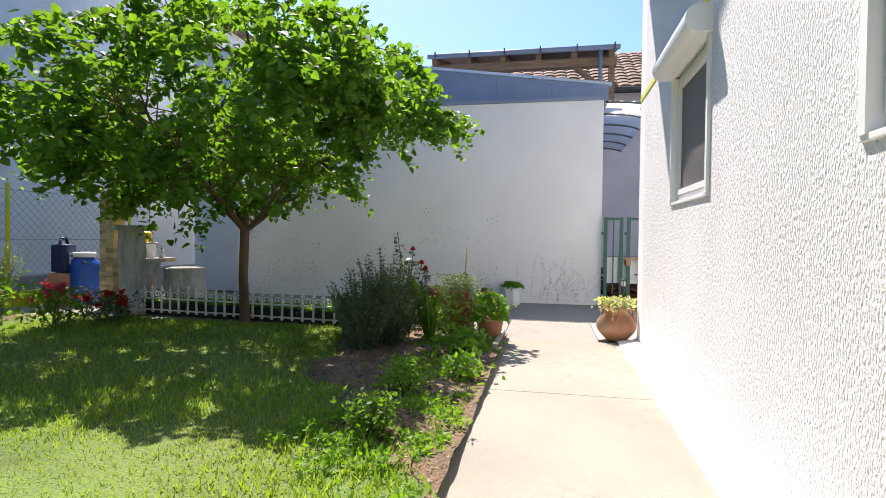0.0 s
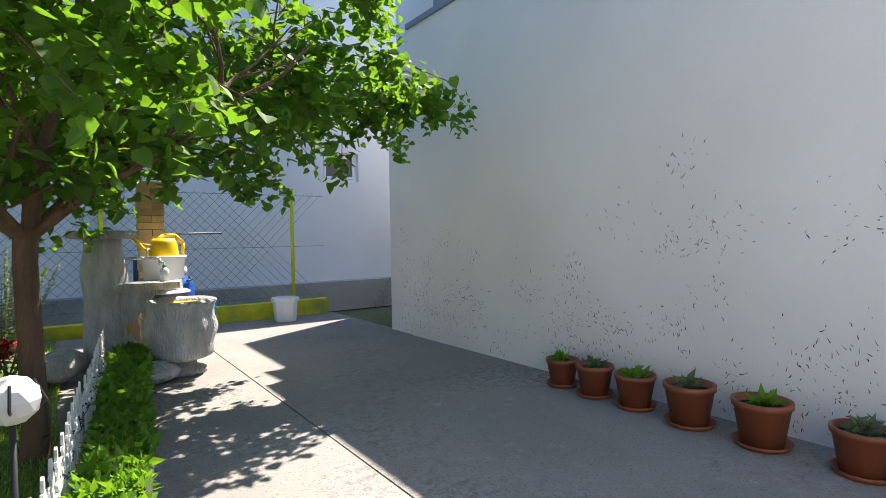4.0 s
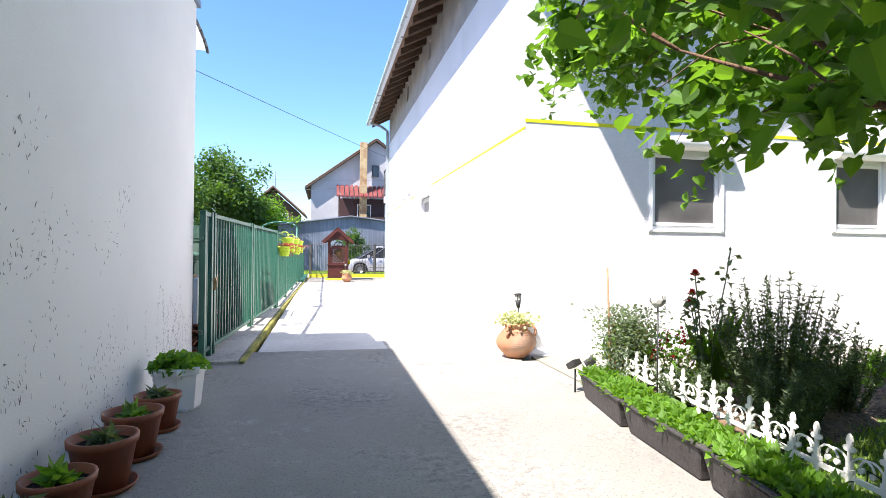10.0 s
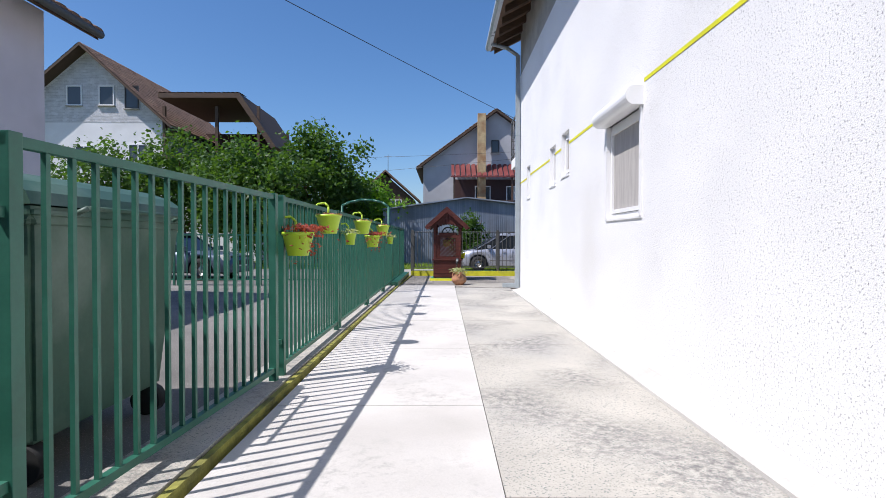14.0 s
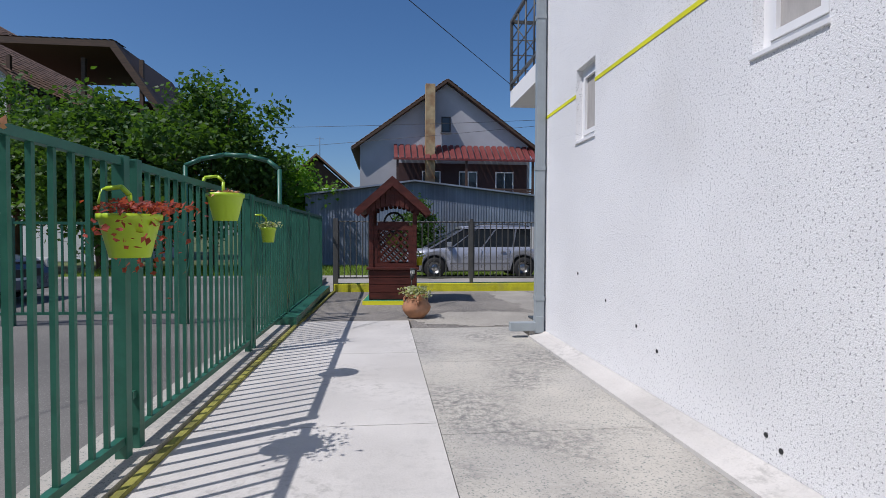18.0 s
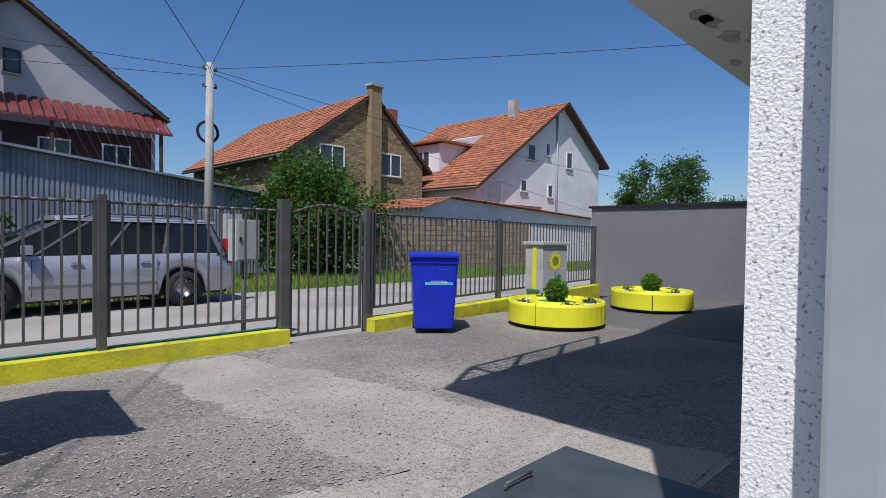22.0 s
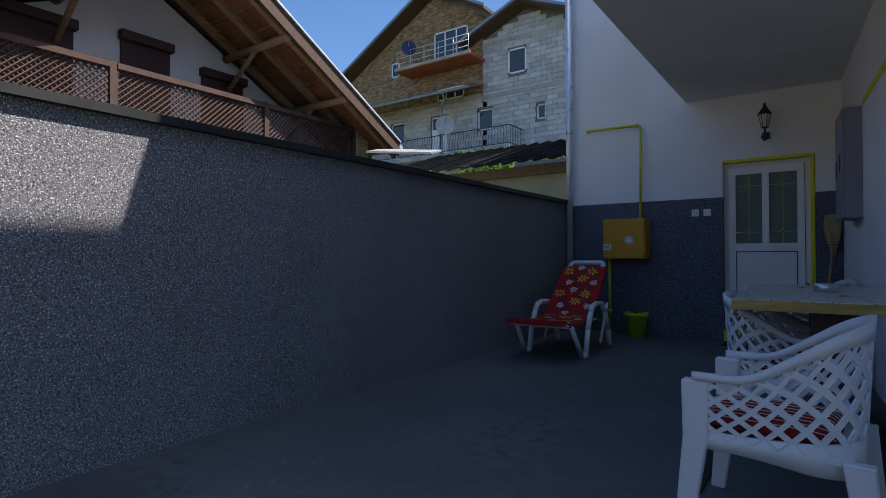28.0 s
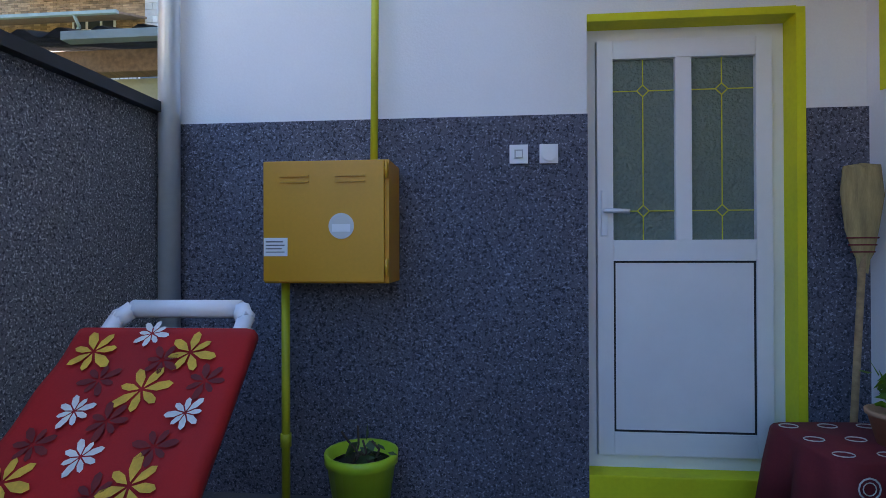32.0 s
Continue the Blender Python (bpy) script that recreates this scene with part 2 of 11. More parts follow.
# ---- shape helpers ----
def box(bm, x0, y0, z0, x1, y1, z1, bevel=0.0):
    if x0 > x1: x0, x1 = x1, x0
    if y0 > y1: y0, y1 = y1, y0
    if z0 > z1: z0, z1 = z1, z0
    v = [bm.verts.new(p) for p in ((x0, y0, z0), (x1, y0, z0), (x1, y1, z0), (x0, y1, z0), (x0, y0, z1), (x1, y0, z1), (x1, y1, z1), (x0, y1, z1))]
    fs = [bm.faces.new([v[i] for i in q]) for q in ((3, 2, 1, 0), (4, 5, 6, 7), (0, 1, 5, 4), (1, 2, 6, 5), (2, 3, 7, 6), (3, 0, 4, 7))]
    if bevel:
        bmesh.ops.bevel(bm, geom=list({e for f in fs for e in f.edges}), offset=bevel, segments=2, profile=0.7, affect="EDGES")
    return v


def boxes(*spans, bevel=0.0):
    bm = bmesh.new()
    for s in spans:
        box(bm, *s, bevel=bevel)
    return bm


def rod(bm, a, b, r, seg=8, r2=None, caps=True):
    a, b = Vector(a), Vector(b)
    d = b - a
    if d.length < 1e-6:
        return
    q = d.to_track_quat("Z", "Y").to_matrix()
    r2 = r if r2 is None else r2
    rings = []
    for p, rr in ((a, r), (b, r2)):
        rings.append([bm.verts.new(p + q @ Vector((rr * math.cos(6.2832 * i / seg), rr * math.sin(6.2832 * i / seg), 0))) for i in range(seg)])
    for i in range(seg):
        f = bm.faces.new((rings[0][i], rings[0][(i + 1) % seg], rings[1][(i + 1) % seg], rings[1][i]))
        f.smooth = seg > 5
    if caps:
        bm.faces.new(rings[0][::-1])
        bm.faces.new(rings[1])


def tube(bm, pts, r, seg=8):
    for a, b in zip(pts, pts[1:]):
        rod(bm, a, b, r, seg)


def lathe(bm, profile, seg=24, center=(0, 0), smooth=True, cap=False):
    rings = []
    for r, z in profile:
        if r < 1e-4:
            rings.append([bm.verts.new((center[0], center[1], z))])
        else:
            rings.append([bm.verts.new((center[0] + r * math.cos(6.28319 * i / seg), center[1] + r * math.sin(6.28319 * i / seg), z)) for i in range(seg)])
    for a, b in zip(rings, rings[1:]):
        for i in range(seg):
            j = (i + 1) % seg
            if len(a) == 1 and len(b) == 1:
                continue
            if len(a) == 1:
                f = bm.faces.new((a[0], b[j], b[i]))
            elif len(b) == 1:
                f = bm.faces.new((a[i], a[j], b[0]))
            else:
                f = bm.faces.new((a[i], a[j], b[j], b[i]))
            f.smooth = smooth


def prism(bm, outline, lo, hi, axis="z"):
    """A closed outline of (u, v) pushed from lo to hi along an axis."""
    def place(u, v, w):
        return {"z": (u, v, w), "y": (u, w, v), "x": (w, u, v)}[axis]
    a = [bm.verts.new(place(u, v, lo)) for u, v in outline]
    b = [bm.verts.new(place(u, v, hi)) for u, v in outline]
    n = len(a)
    bm.faces.new(a[::-1])
    bm.faces.new(b)
    for i in range(n):
        bm.faces.new((a[i], a[(i + 1) % n], b[(i + 1) % n], b[i]))
    bmesh.ops.recalc_face_normals(bm, faces=bm.faces[:])


def part(name, bm, material=None, parent=None, label="", m=None):
    """One mesh object, in the frame of its parent."""
    me = bpy.data.meshes.new(name)
    bm.to_mesh(me)
    bm.free()
    if material:
        me.materials.append(M[material] if isinstance(material, str) else material)
    ob = new(name, me)
    ob.parent = parent
    if m is not None:
        ob.matrix_basis = m
    if label:
        ob["label"] = label
    return ob


def shared(name, me, parent, m):
    """One more object on a mesh that is there already."""
    ob = new(name, me)
    ob.parent = parent
    ob.matrix_basis = m
    return ob


def thing(name, x, y, z=0.0, rz=0.0, label="", category="", group="", kind=""):
    ob = new(name)
    ob.empty_display_size = 0.1
    ob.matrix_basis = pose(x, y, z, 0, 0, rz)
    return tagged(ob, label, category, group, kind)


def structure(name, bm, material, label="", category="", kind="structure"):
    return tagged(part(name, bm, material), label, category, kind=kind)


def wall_cells(u0, u1, z0, z1, holes):
    """The rectangles that are left of a wall when its openings (u0, u1, z0, z1) are cut out."""
    us = sorted({u0, u1, *[v for h in holes for v in h[:2]]})
    out = []
    for a, b in zip(us, us[1:]):
        cut = sorted((h[2], h[3]) for h in holes if h[0] <= a + 1e-6 and h[1] >= b - 1e-6)
        z = z0
        for lo, hi in cut:
            if lo > z + 1e-6:
                out.append((a, b, z, lo))
            z = hi
        if z < z1 - 1e-6:
            out.append((a, b, z, z1))
    return out


def wall_x(x0, x1, u0, u1, z0, z1, holes=()):
    return boxes(*[(x0, a, lo, x1, b, hi) for a, b, lo, hi in wall_cells(u0, u1, z0, z1, holes)])


def wall_y(y0, y1, u0, u1, z0, z1, holes=()):
    return boxes(*[(a, y0, lo, b, y1, hi) for a, b, lo, hi in wall_cells(u0, u1, z0, z1, holes)])


# ---- ground ----
bm = bmesh.new()
box(bm, -1500, -1500, -1.2, 1500, 1500, -0.22)
structure("ground", bm, "earth", "flat grassy ground reaching the horizon", "ground")
structure("road", boxes((-60, -24.9, -0.4, 45, -19.15, -0.15)), "road", "pale dusty asphalt street", "road")
structure("pavement_1", boxes((3.42, -22.5, -0.3, 12.5, 6.5, -0.02)), "asphalt", "grey asphalt yard beside the green fence", "pavement")
# alley slabs
structure("pavement_2", boxes(*[(1.506, y0, -0.2, 2.97, y1, 0.0) for y0, y1 in zip([-14.61 + 2.0116 * k + 0.004 for k in range(7)], [-14.61 + 2.0116 * (k + 1) - 0.004 for k in range(7)])]), "conc", "pale concrete slabs of the alley", "pavement")
structure("pavement_3", boxes(*[(0.16, y0 + 0.003, -0.2, 1.5, y1 - 0.003, -0.004) for y0, y1 in zip([-14.0 + 1.8 * k for k in range(8)], [-14.0 + 1.8 * (k + 1) for k in range(8)])]), "conc_dark", "weathered concrete strip along the house", "pavement")
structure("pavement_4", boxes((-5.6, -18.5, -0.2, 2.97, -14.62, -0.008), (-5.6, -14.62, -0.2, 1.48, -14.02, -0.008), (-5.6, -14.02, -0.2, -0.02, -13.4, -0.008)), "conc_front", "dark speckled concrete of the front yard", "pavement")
# strip in the darker terrace colour, which deepens the shade beside the house
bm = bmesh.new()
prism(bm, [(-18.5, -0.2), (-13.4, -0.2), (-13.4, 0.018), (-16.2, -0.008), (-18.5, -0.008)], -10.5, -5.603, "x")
structure("pavement_10", bm, "conc_terrace", "concrete between the planters and the terrace, coloured dark for shade", "pavement")
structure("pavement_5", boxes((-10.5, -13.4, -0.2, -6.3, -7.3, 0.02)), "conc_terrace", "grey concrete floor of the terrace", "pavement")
structure("pavement_6", boxes((1.43, -0.53, -0.2, 3.6, 9.1, 0.0), (0.0, 1.487, -0.2, 1.423, 9.1, -0.004), (0.0, 0.407, -0.2, 1.423, 1.48, -0.006)), "conc_yard", "grey concrete of the back yard", "pavement")
structure("pavement_7", boxes(*[(-11 + 2.2 * k + 0.004, 0.0, -0.2, min(-0.02, -8.8 + 2.2 * k - 0.004), 1.45, -0.002) for k in range(5)]), "path", "pale concrete path along the house", "pavement")

# ---- house ----
AW = [(-6.66, -5.61, 1.40, 2.46), (-8.95, -8.46, 2.12, 2.77), (-9.85, -9.38, 2.06, 2.71), (-12.34, -11.88, 2.05, 2.74), (-6.1, -5.8, 5.48, 5.92), (-9.35, -9.0, 5.43, 5.87)]
LW = [(-2.66, -1.61, 1.45, 2.46), (-5.26, -4.34, 1.48, 2.46), (-7.95, -6.9, 0.2, 2.46)]
FW = [(-5.85, -2.45, 1.38, 2.5), (-2.42, -1.4, 0.12, 2.5)]
structure("wall_east", wall_x(-0.3, 0.0, -13.5, 0.0, -0.1, 5.0, AW[:4]), "dash", "white pebble-dashed house wall along the alley", "wall")
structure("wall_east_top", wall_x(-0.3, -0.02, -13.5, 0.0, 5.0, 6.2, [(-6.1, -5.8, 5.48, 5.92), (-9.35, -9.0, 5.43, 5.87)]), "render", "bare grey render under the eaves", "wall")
structure("wall_north", wall_y(-0.3, 0.0, -9.9, -0.3, -0.1, 6.2, LW), "stucco", "rough white stucco wall facing the garden", "wall")
structure("wall_south", wall_y(-13.5, -13.2, -6.24, -0.3, -0.1, 6.2, FW), "white", "white painted front wall", "wall")
TW = pose(-6.62, -7.57, 0, 0, 0, 3.86)  # the terrace wall stands a little askew
bm = wall_x(0.0, 0.3, -5.95, 0.0, -0.1, 6.2, [(-0.83, -0.15, 1.95, 2.56)])
bm.transform(TW)
structure("wall_terrace", bm, "white", "white wall beside the terrace", "wall")
structure("wall_entrance", wall_y(-7.57, -7.27, -9.9, -6.6, 1.85, 6.2, [(-7.85, -6.88, 1.85, 2.31)]), "white", "white upper wall at the end of the terrace", "wall")
structure("wall_entrance_dado", wall_y(-7.582, -7.27, -9.9, -6.6, -0.1, 1.85, [(-7.85, -6.88, -0.1, 1.85)]), "dado", "dark grey stone-plastered lower wall", "wall")
structure("wall_west", wall_x(-9.9, -9.6, -7.27, -0.3, -0.1, 6.2), "white", "white side wall of the house", "wall")
# gables
for name, y0, y1, text in (("gable_north", -0.28, -0.02, "white gable facing the garden"), ("gable_south", -13.48, -13.22, "white gable facing the street")):
    bm = bmesh.new()
    prism(bm, [(-9.9 if y0 > -1 else -6.24, 6.2), (0.0, 6.2), (-3.79, 7.95) if y0 < -1 else (-4.95, 8.6), (-6.24, 7.1) if y0 < -1 else (-4.96, 8.59)], y0, y1, "y")
    structure(name, bm, "white", text, "wall")
# roof: tiles above, dark rafters below; the slope over the front part ends at the terrace wall
roof = thing("roof", -4.95, -6.3, 8.85, 0, "brown tiled gable roof with deep eaves and dark rafters", "roof", kind="structure")
# the last two, front slopes are out of view, pitched to fit their shadow
for x0, z0, x1, z1, y0, y1 in ((0.0, 0.05, 5.6, -2.91, -0.9, 7.5), (0.0, 0.05, -5.6, -2.91, -0.9, 7.5), (1.16, -0.6, 5.6, -2.91, -7.74, -0.9), (1.16, -0.6, -1.6, -1.66, -7.66, -0.9)):
    bm = bmesh.new()
    prism(bm, [(x1, z1 - 0.15), (x0, z0 - 0.2), (x0, z0), (x1, z1)], y0, y1, "y")
    part("roof_slope", bm, "tile", roof)
    slope = (z1 - z0) / (x1 - x0)
    ends = [(x, z1 - 0.16 + slope * (x - x1)) for x in (x1 - math.copysign(0.08, x1), x1 - math.copysign(min(1.0, abs(x1 - x0) - 0.1), x1))]
    for k in range(int((y1 - y0 - 0.3) / 0.58) + 1):
        y = y0 + 0.15 + k * 0.58
        bm = bmesh.new()
        prism(bm, [(ends[0][0], ends[0][1] - 0.14), (ends[1][0], ends[1][1] - 0.14), ends[1], ends[0]], y, y + 0.1, "y")
        part("rafter", bm, "wood_dark", roof)
# unseen rod at the west eave, added to notch the shadow's corner
bm = bmesh.new()
rod(bm, (-1.63, -7.74, -1.7), (-1.63, -0.9, -1.73), 0.06, 10)
part("gutter", bm, "zinc", roof, "unseen rod along the eave, added for the bump in its shadow")
structure("ceiling", boxes((-6.2, -13.2, 2.75, -0.3, -0.3, 2.9), (-9.6, -7.27, 2.75, -6.2, -0.3, 2.9)), "white", "plain indoor ceiling", "ceiling")
structure("floor", boxes((-6.3, -13.2, 0.02, -0.3, -0.3, 0.1), (-9.6, -7.27, 0.02, -6.3, -0.3, 0.1)), "conc", "plain indoor floor", "floor")
# front balcony and terrace balcony
structure("balcony_front", boxes((-6.22, -15.15, 3.05, -0.02, -13.5, 3.28)), "white", "white balcony slab with peeling paint over the front yard", "balcony")
structure("balcony_side", boxes((-8.27, -12.9, 3.12, -6.3, -7.59, 3.3)), "white", "white slab of the upper floor over the terrace", "slab")
# out of view; added to cast the upright shadow edge on the boundary wall
structure("wall_upper_bay", boxes((-8.27, -12.62, 3.3, -6.35, -7.59, 5.4)), "white", "unseen white block added over the terrace to shade the boundary wall", "wall")
bm = boxes((0.0, -5.9, 6.2, 0.3, 0.0, 7.3))
bm.transform(TW)
structure("wall_terrace_top", bm, "white", "white upper wall beside the terrace", "wall")

# ---- grey boundary wall ----
structure("wall_boundary", boxes((-10.2, -19.4, -0.1, -9.92, -7.57, 1.88)), "grey", "grey stone-plastered boundary wall", "wall")
structure("wall_boundary_cap", boxes((-10.26, -19.45, 1.88, -9.87, -7.6, 1.93)), "black", "dark sheet coping on the boundary wall", "coping")

# ---- white outbuilding beside the back yard ----
# unseen block, added only to lengthen the shadow over the back yard
structure("wall_outbuilding_2", boxes((4.8, 6.62, -0.1, 9.5, 9.0, 5.4)), "white", "unseen white block added behind the outbuilding to shade the yard", "wall")
structure("wall_outbuilding", boxes((3.53, 0.07, -0.1, 9.5, 6.6, 3.6), (3.55, 6.6, -0.1, 9.5, 7.12, 2.4)), "white", "white plastered outbuilding wall with dark scuffs", "wall")

# ---- more materials ----
M["net"] = material("grey_insect_net", (0.13, 0.125, 0.12), 0.5, 0.2, 2, 300, 0.2, 0.001)
M["curtain"] = material("grey_curtain_cloth", (0.42, 0.40, 0.38), 0.9, 0.1, 3, 40, 0.3, 0.004, stretch=(6, 6, 1))
M["blind"] = material("pale_blind_cloth", (0.55, 0.58, 0.62), 0.8, 0.08, 3, 40, 0.2, 0.002)
M["brown_door"] = material("dark_red_wood", (0.13, 0.025, 0.02), 0.5, 0.2, 3, 40, 0.3, 0.002, stretch=(6, 6, 1))
M["lime"] = material("lime_green_plastic", (0.42, 0.62, 0.03), 0.35, 0.05, 4, 40, 0.05, 0.001, spec=0.5)
M["moss"] = material("mossy_yellow_paint", (0.28, 0.27, 0.06), 0.9, 0.25, 6, 50, 0.8, 0.006, second=(0.1, 0.1, 0.04), amount=0.3)
M["terracotta"] = material("terracotta", (0.50, 0.25, 0.14), 0.8, 0.15, 5, 60, 0.4, 0.003, second=(0.55, 0.38, 0.28), amount=0.15)
M["brown_plastic"] = material("brown_plastic_pot", (0.28, 0.085, 0.04), 0.5, 0.1, 5, 60, 0.1, 0.001)
M["bin_green"] = material("faded_green_plastic", (0.05, 0.115, 0.08), 0.5, 0.12, 3, 40, 0.1, 0.001, second=(0.16, 0.22, 0.18), amount=0.25)
M["rubber"] = material("black_rubber", (0.02, 0.02, 0.02), 0.8, 0.15, 6, 60, 0.3, 0.002)
M["timber_raw"] = material("raw_sawn_timber", (0.42, 0.26, 0.13), 0.8, 0.2, 4, 50, 0.4, 0.003, stretch=(8, 1, 8))
M["oldtile"] = material("old_clay_tile", (0.27, 0.10, 0.06), 0.9, 0.25, 5, 50, 0.5, 0.004, piece=0.35)
M["dirt"] = material("potting_soil", (0.045, 0.033, 0.025), 0.95, 0.3, 8, 70, 1.0, 0.01)
M["scuff"] = material("dark_dried_vine", (0.16, 0.15, 0.14), 0.95, 0.2, 8, 60, 0.3, 0.002)
M["poly"] = glassy("milky_polycarbonate", (0.80, 0.84, 0.88), 0.35, 0.0)
M["lampblack"] = material("black_painted_lamp", (0.03, 0.03, 0.03), 0.45, 0.1, 6, 40, 0.1, 0.001)
M["lampglass"] = glassy("frosted_lamp_glass", (0.6, 0.6, 0.57), 0.3, 0.0)


def leaf_stuff(name, color, var=0.35, rough=0.55, trans=0.35):
    """Leaf material: a little of the light comes through."""
    m = material(name, color, rough, 0.15, 2.0, 25, 0.0, island=var, spec=0.35)
    n, l = m.node_tree.nodes, m.node_tree.links
    b, out = n["Principled BSDF"], n["Material Output"]
    t = n.new("ShaderNodeBsdfTranslucent")
    t.inputs[0].default_value = (color[0] * 2.0, color[1] * 1.9, color[2] * 0.6, 1)
    mix = n.new("ShaderNodeMixShader")
    mix.inputs[0].default_value = trans
    l.new(b.outputs[0], mix.inputs[1])
    l.new(t.outputs[0], mix.inputs[2])
    l.new(mix.outputs[0], out.inputs[0])
    return m


M["leaf"] = leaf_stuff("tree_leaf", (0.088, 0.19, 0.03), trans=0.5)
M["leaf_light"] = leaf_stuff("fresh_leaf", (0.13, 0.27, 0.035), trans=0.45)
M["leaf_grey"] = leaf_stuff("lavender_leaf", (0.13, 0.18, 0.11), 0.3, 0.7)
M["leaf_dark"] = leaf_stuff("rosemary_leaf", (0.10, 0.145, 0.075), 0.4, 0.6, 0.25)
M["leaf_pale"] = leaf_stuff("silvery_leaf", (0.42, 0.46, 0.30), 0.4)
M["leaf_red"] = leaf_stuff("red_succulent", (0.30, 0.06, 0.05), 0.5)
M["leaf_far"] = leaf_stuff("far_tree_leaf", (0.062, 0.135, 0.03), trans=0.38)
M["grass"] = leaf_stuff("grass_blade", (0.22, 0.33, 0.065), 0.45, 0.6, 0.4)
M["petal_red"] = leaf_stuff("dark_red_petal", (0.35, 0.01, 0.015), 0.3)
M["petal_pink"] = leaf_stuff("pink_petal", (0.55, 0.06, 0.2), 0.4)
M["petal_pale"] = leaf_stuff("pale_petal", (0.8, 0.6, 0.55), 0.2)
M["bark"] = material("brown_bark", (0.17, 0.10, 0.06), 0.9, 0.25, 5, 40, 0.9, 0.01, stretch=(3, 3, 0.6))


# ---- windows, doors and trim of the house ----
def window(name, m, w, h, sashes=1, label="", shutter=False, deep=0.1, inner="net", tilt=0.0):
    """An opening w by h; local y points out of the wall, which ends at y = 0."""
    ob = thing(name, 0, 0, 0, 0, label, "window", kind="structure")
    ob.matrix_basis = m
    f, y = 0.055, -deep
    part("window_frame", boxes((0, y - 0.06, 0, f, y, h), (w - f, y - 0.06, 0, w, y, h), (f, y - 0.06, 0, w - f, y, f), (f, y - 0.06, h - f, w - f, y, h)), "pvc", ob)
    part("window_sill", boxes((-0.01, y, -0.02, w + 0.01, 0.014, 0.004), bevel=0.004), "pvc", ob)
    sw = (w - 2 * f) / sashes
    for k in range(sashes):
        a = f + k * sw
        b = a + sw
        g = 0.045
        sash = part("sash", boxes((a + 0.004, y - 0.045, f + 0.004, a + g, y + 0.012, h - f - 0.004), (b - g, y - 0.045, f + 0.004, b - 0.004, y + 0.012, h - f - 0.004),
                                  (a + g, y - 0.045, f + 0.004, b - g, y + 0.012, f + g), (a + g, y - 0.045, h - f - g, b - g, y + 0.012, h - f - 0.004)), "pvc", ob)
        part("pane", boxes((a + g, y - 0.02, f + g, b - g, y - 0.012, h - f - g)), inner, sash, "")
    # black panel in place of the unlit room behind the sash
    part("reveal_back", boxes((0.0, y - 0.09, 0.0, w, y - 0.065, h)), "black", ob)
    if shutter:
        bm = bmesh.new()
        prism(bm, [(0.0, h - 0.005), (0.1, h - 0.005)] + [(0.09 + 0.075 * math.cos(k * 0.3142), h + 0.08 + 0.085 * math.sin(k * 0.3142)) for k in range(-4, 6)] + [(0.0, h + 0.165)], -0.02, w + 0.02, "x")
        part("shutter_box", bm, "pvc", ob, "white roller shutter box")
        part("shutter_rail", boxes((0.0, -0.09, 0, 0.04, 0.02, h - 0.006), (w - 0.04, -0.09, 0, w, 0.02, h - 0.006)), "pvc", ob)
    return ob


window("window_1", pose(0, -5.61, 1.40, 0, 0, -90), 1.05, 1.0, 1, "white framed window with a roller shutter box", True, 0.035, "curtain")
window("window_2", pose(0, -8.46, 2.12, 0, 0, -90), 0.49, 0.65, 1, "small white framed window in a pebble-dashed wall", deep=0.06, inner="curtain")
window("window_3", pose(0, -9.38, 2.06, 0, 0, -90), 0.47, 0.65, 1, "small white framed window in a pebble-dashed wall", deep=0.06, inner="curtain")
window("window_4", pose(0, -11.88, 2.05, 0, 0, -90), 0.46, 0.69, 1, "small white framed window in a pebble-dashed wall", deep=0.06, inner="curtain")
window("window_5", pose(-2.66, 0, 1.45), 1.05, 1.0, 1, "white framed window with a roller shutter box and an insect net", True, 0.035)
window("window_6", pose(-5.26, 0, 1.48), 0.92, 0.97, 1, "white framed window with a roller shutter box and an insect net", True, 0.035)
window("window_7", TW @ pose(0.0, -0.83, 1.95, 0, 0, 90), 0.68, 0.61, 1, "small window with yellow reveals beside the terrace", deep=0.08)
for k, (a, b, lo, hi) in enumerate(AW[4:]):
    structure("vent_slot_%d" % (k + 1), boxes((-0.28, a + 0.01, lo + 0.01, -0.2, b - 0.01, hi - 0.01)), "black", "dark slot in the bare render", "vent")

# yellow bands painted round the house
YB = "thin band of bright yellow paint on the wall"
structure("trim_1", boxes((0.0, -8.46, 2.55, 0.005, -6.68, 2.582), (0.0, -5.58, 2.59, 0.005, 0.006, 2.622), (0.0, -9.38, 2.54, 0.005, -8.96, 2.572), (0.0, -11.88, 2.51, 0.005, -9.86, 2.542), (0.0, -13.42, 2.48, 0.005, -12.35, 2.512)), "yellow", YB, "trim")
structure("trim_2", boxes((-6.86, 0.0, 2.67, 0.0, 0.006, 2.71), (-8.8, 0.0, 2.57, -6.86, 0.006, 2.61)), "yellow", YB, "trim")
structure("trim_3", boxes((-6.2, -13.507, 2.52, -2.4, -13.5, 2.6), (-5.93, -13.507, 1.33, -5.85, -13.5, 2.52), (-5.85, -13.506, 1.33, -3.5, -13.5, 1.36), (-2.75, -13.507, 0.02, -2.66, -13.5, 1.37)), "yellow", YB, "trim")
bm = boxes((-0.006, -5.9, 2.44, 0.0, -1.62, 2.5), (-0.006, -0.9, 1.9, 0.0, -0.83, 2.62), (-0.006, -0.15, 1.9, 0.0, -0.08, 2.62), (-0.006, -0.83, 2.56, 0.0, -0.15, 2.62))
bm.transform(TW)
structure("trim_4", bm, "yellow", YB, "trim")
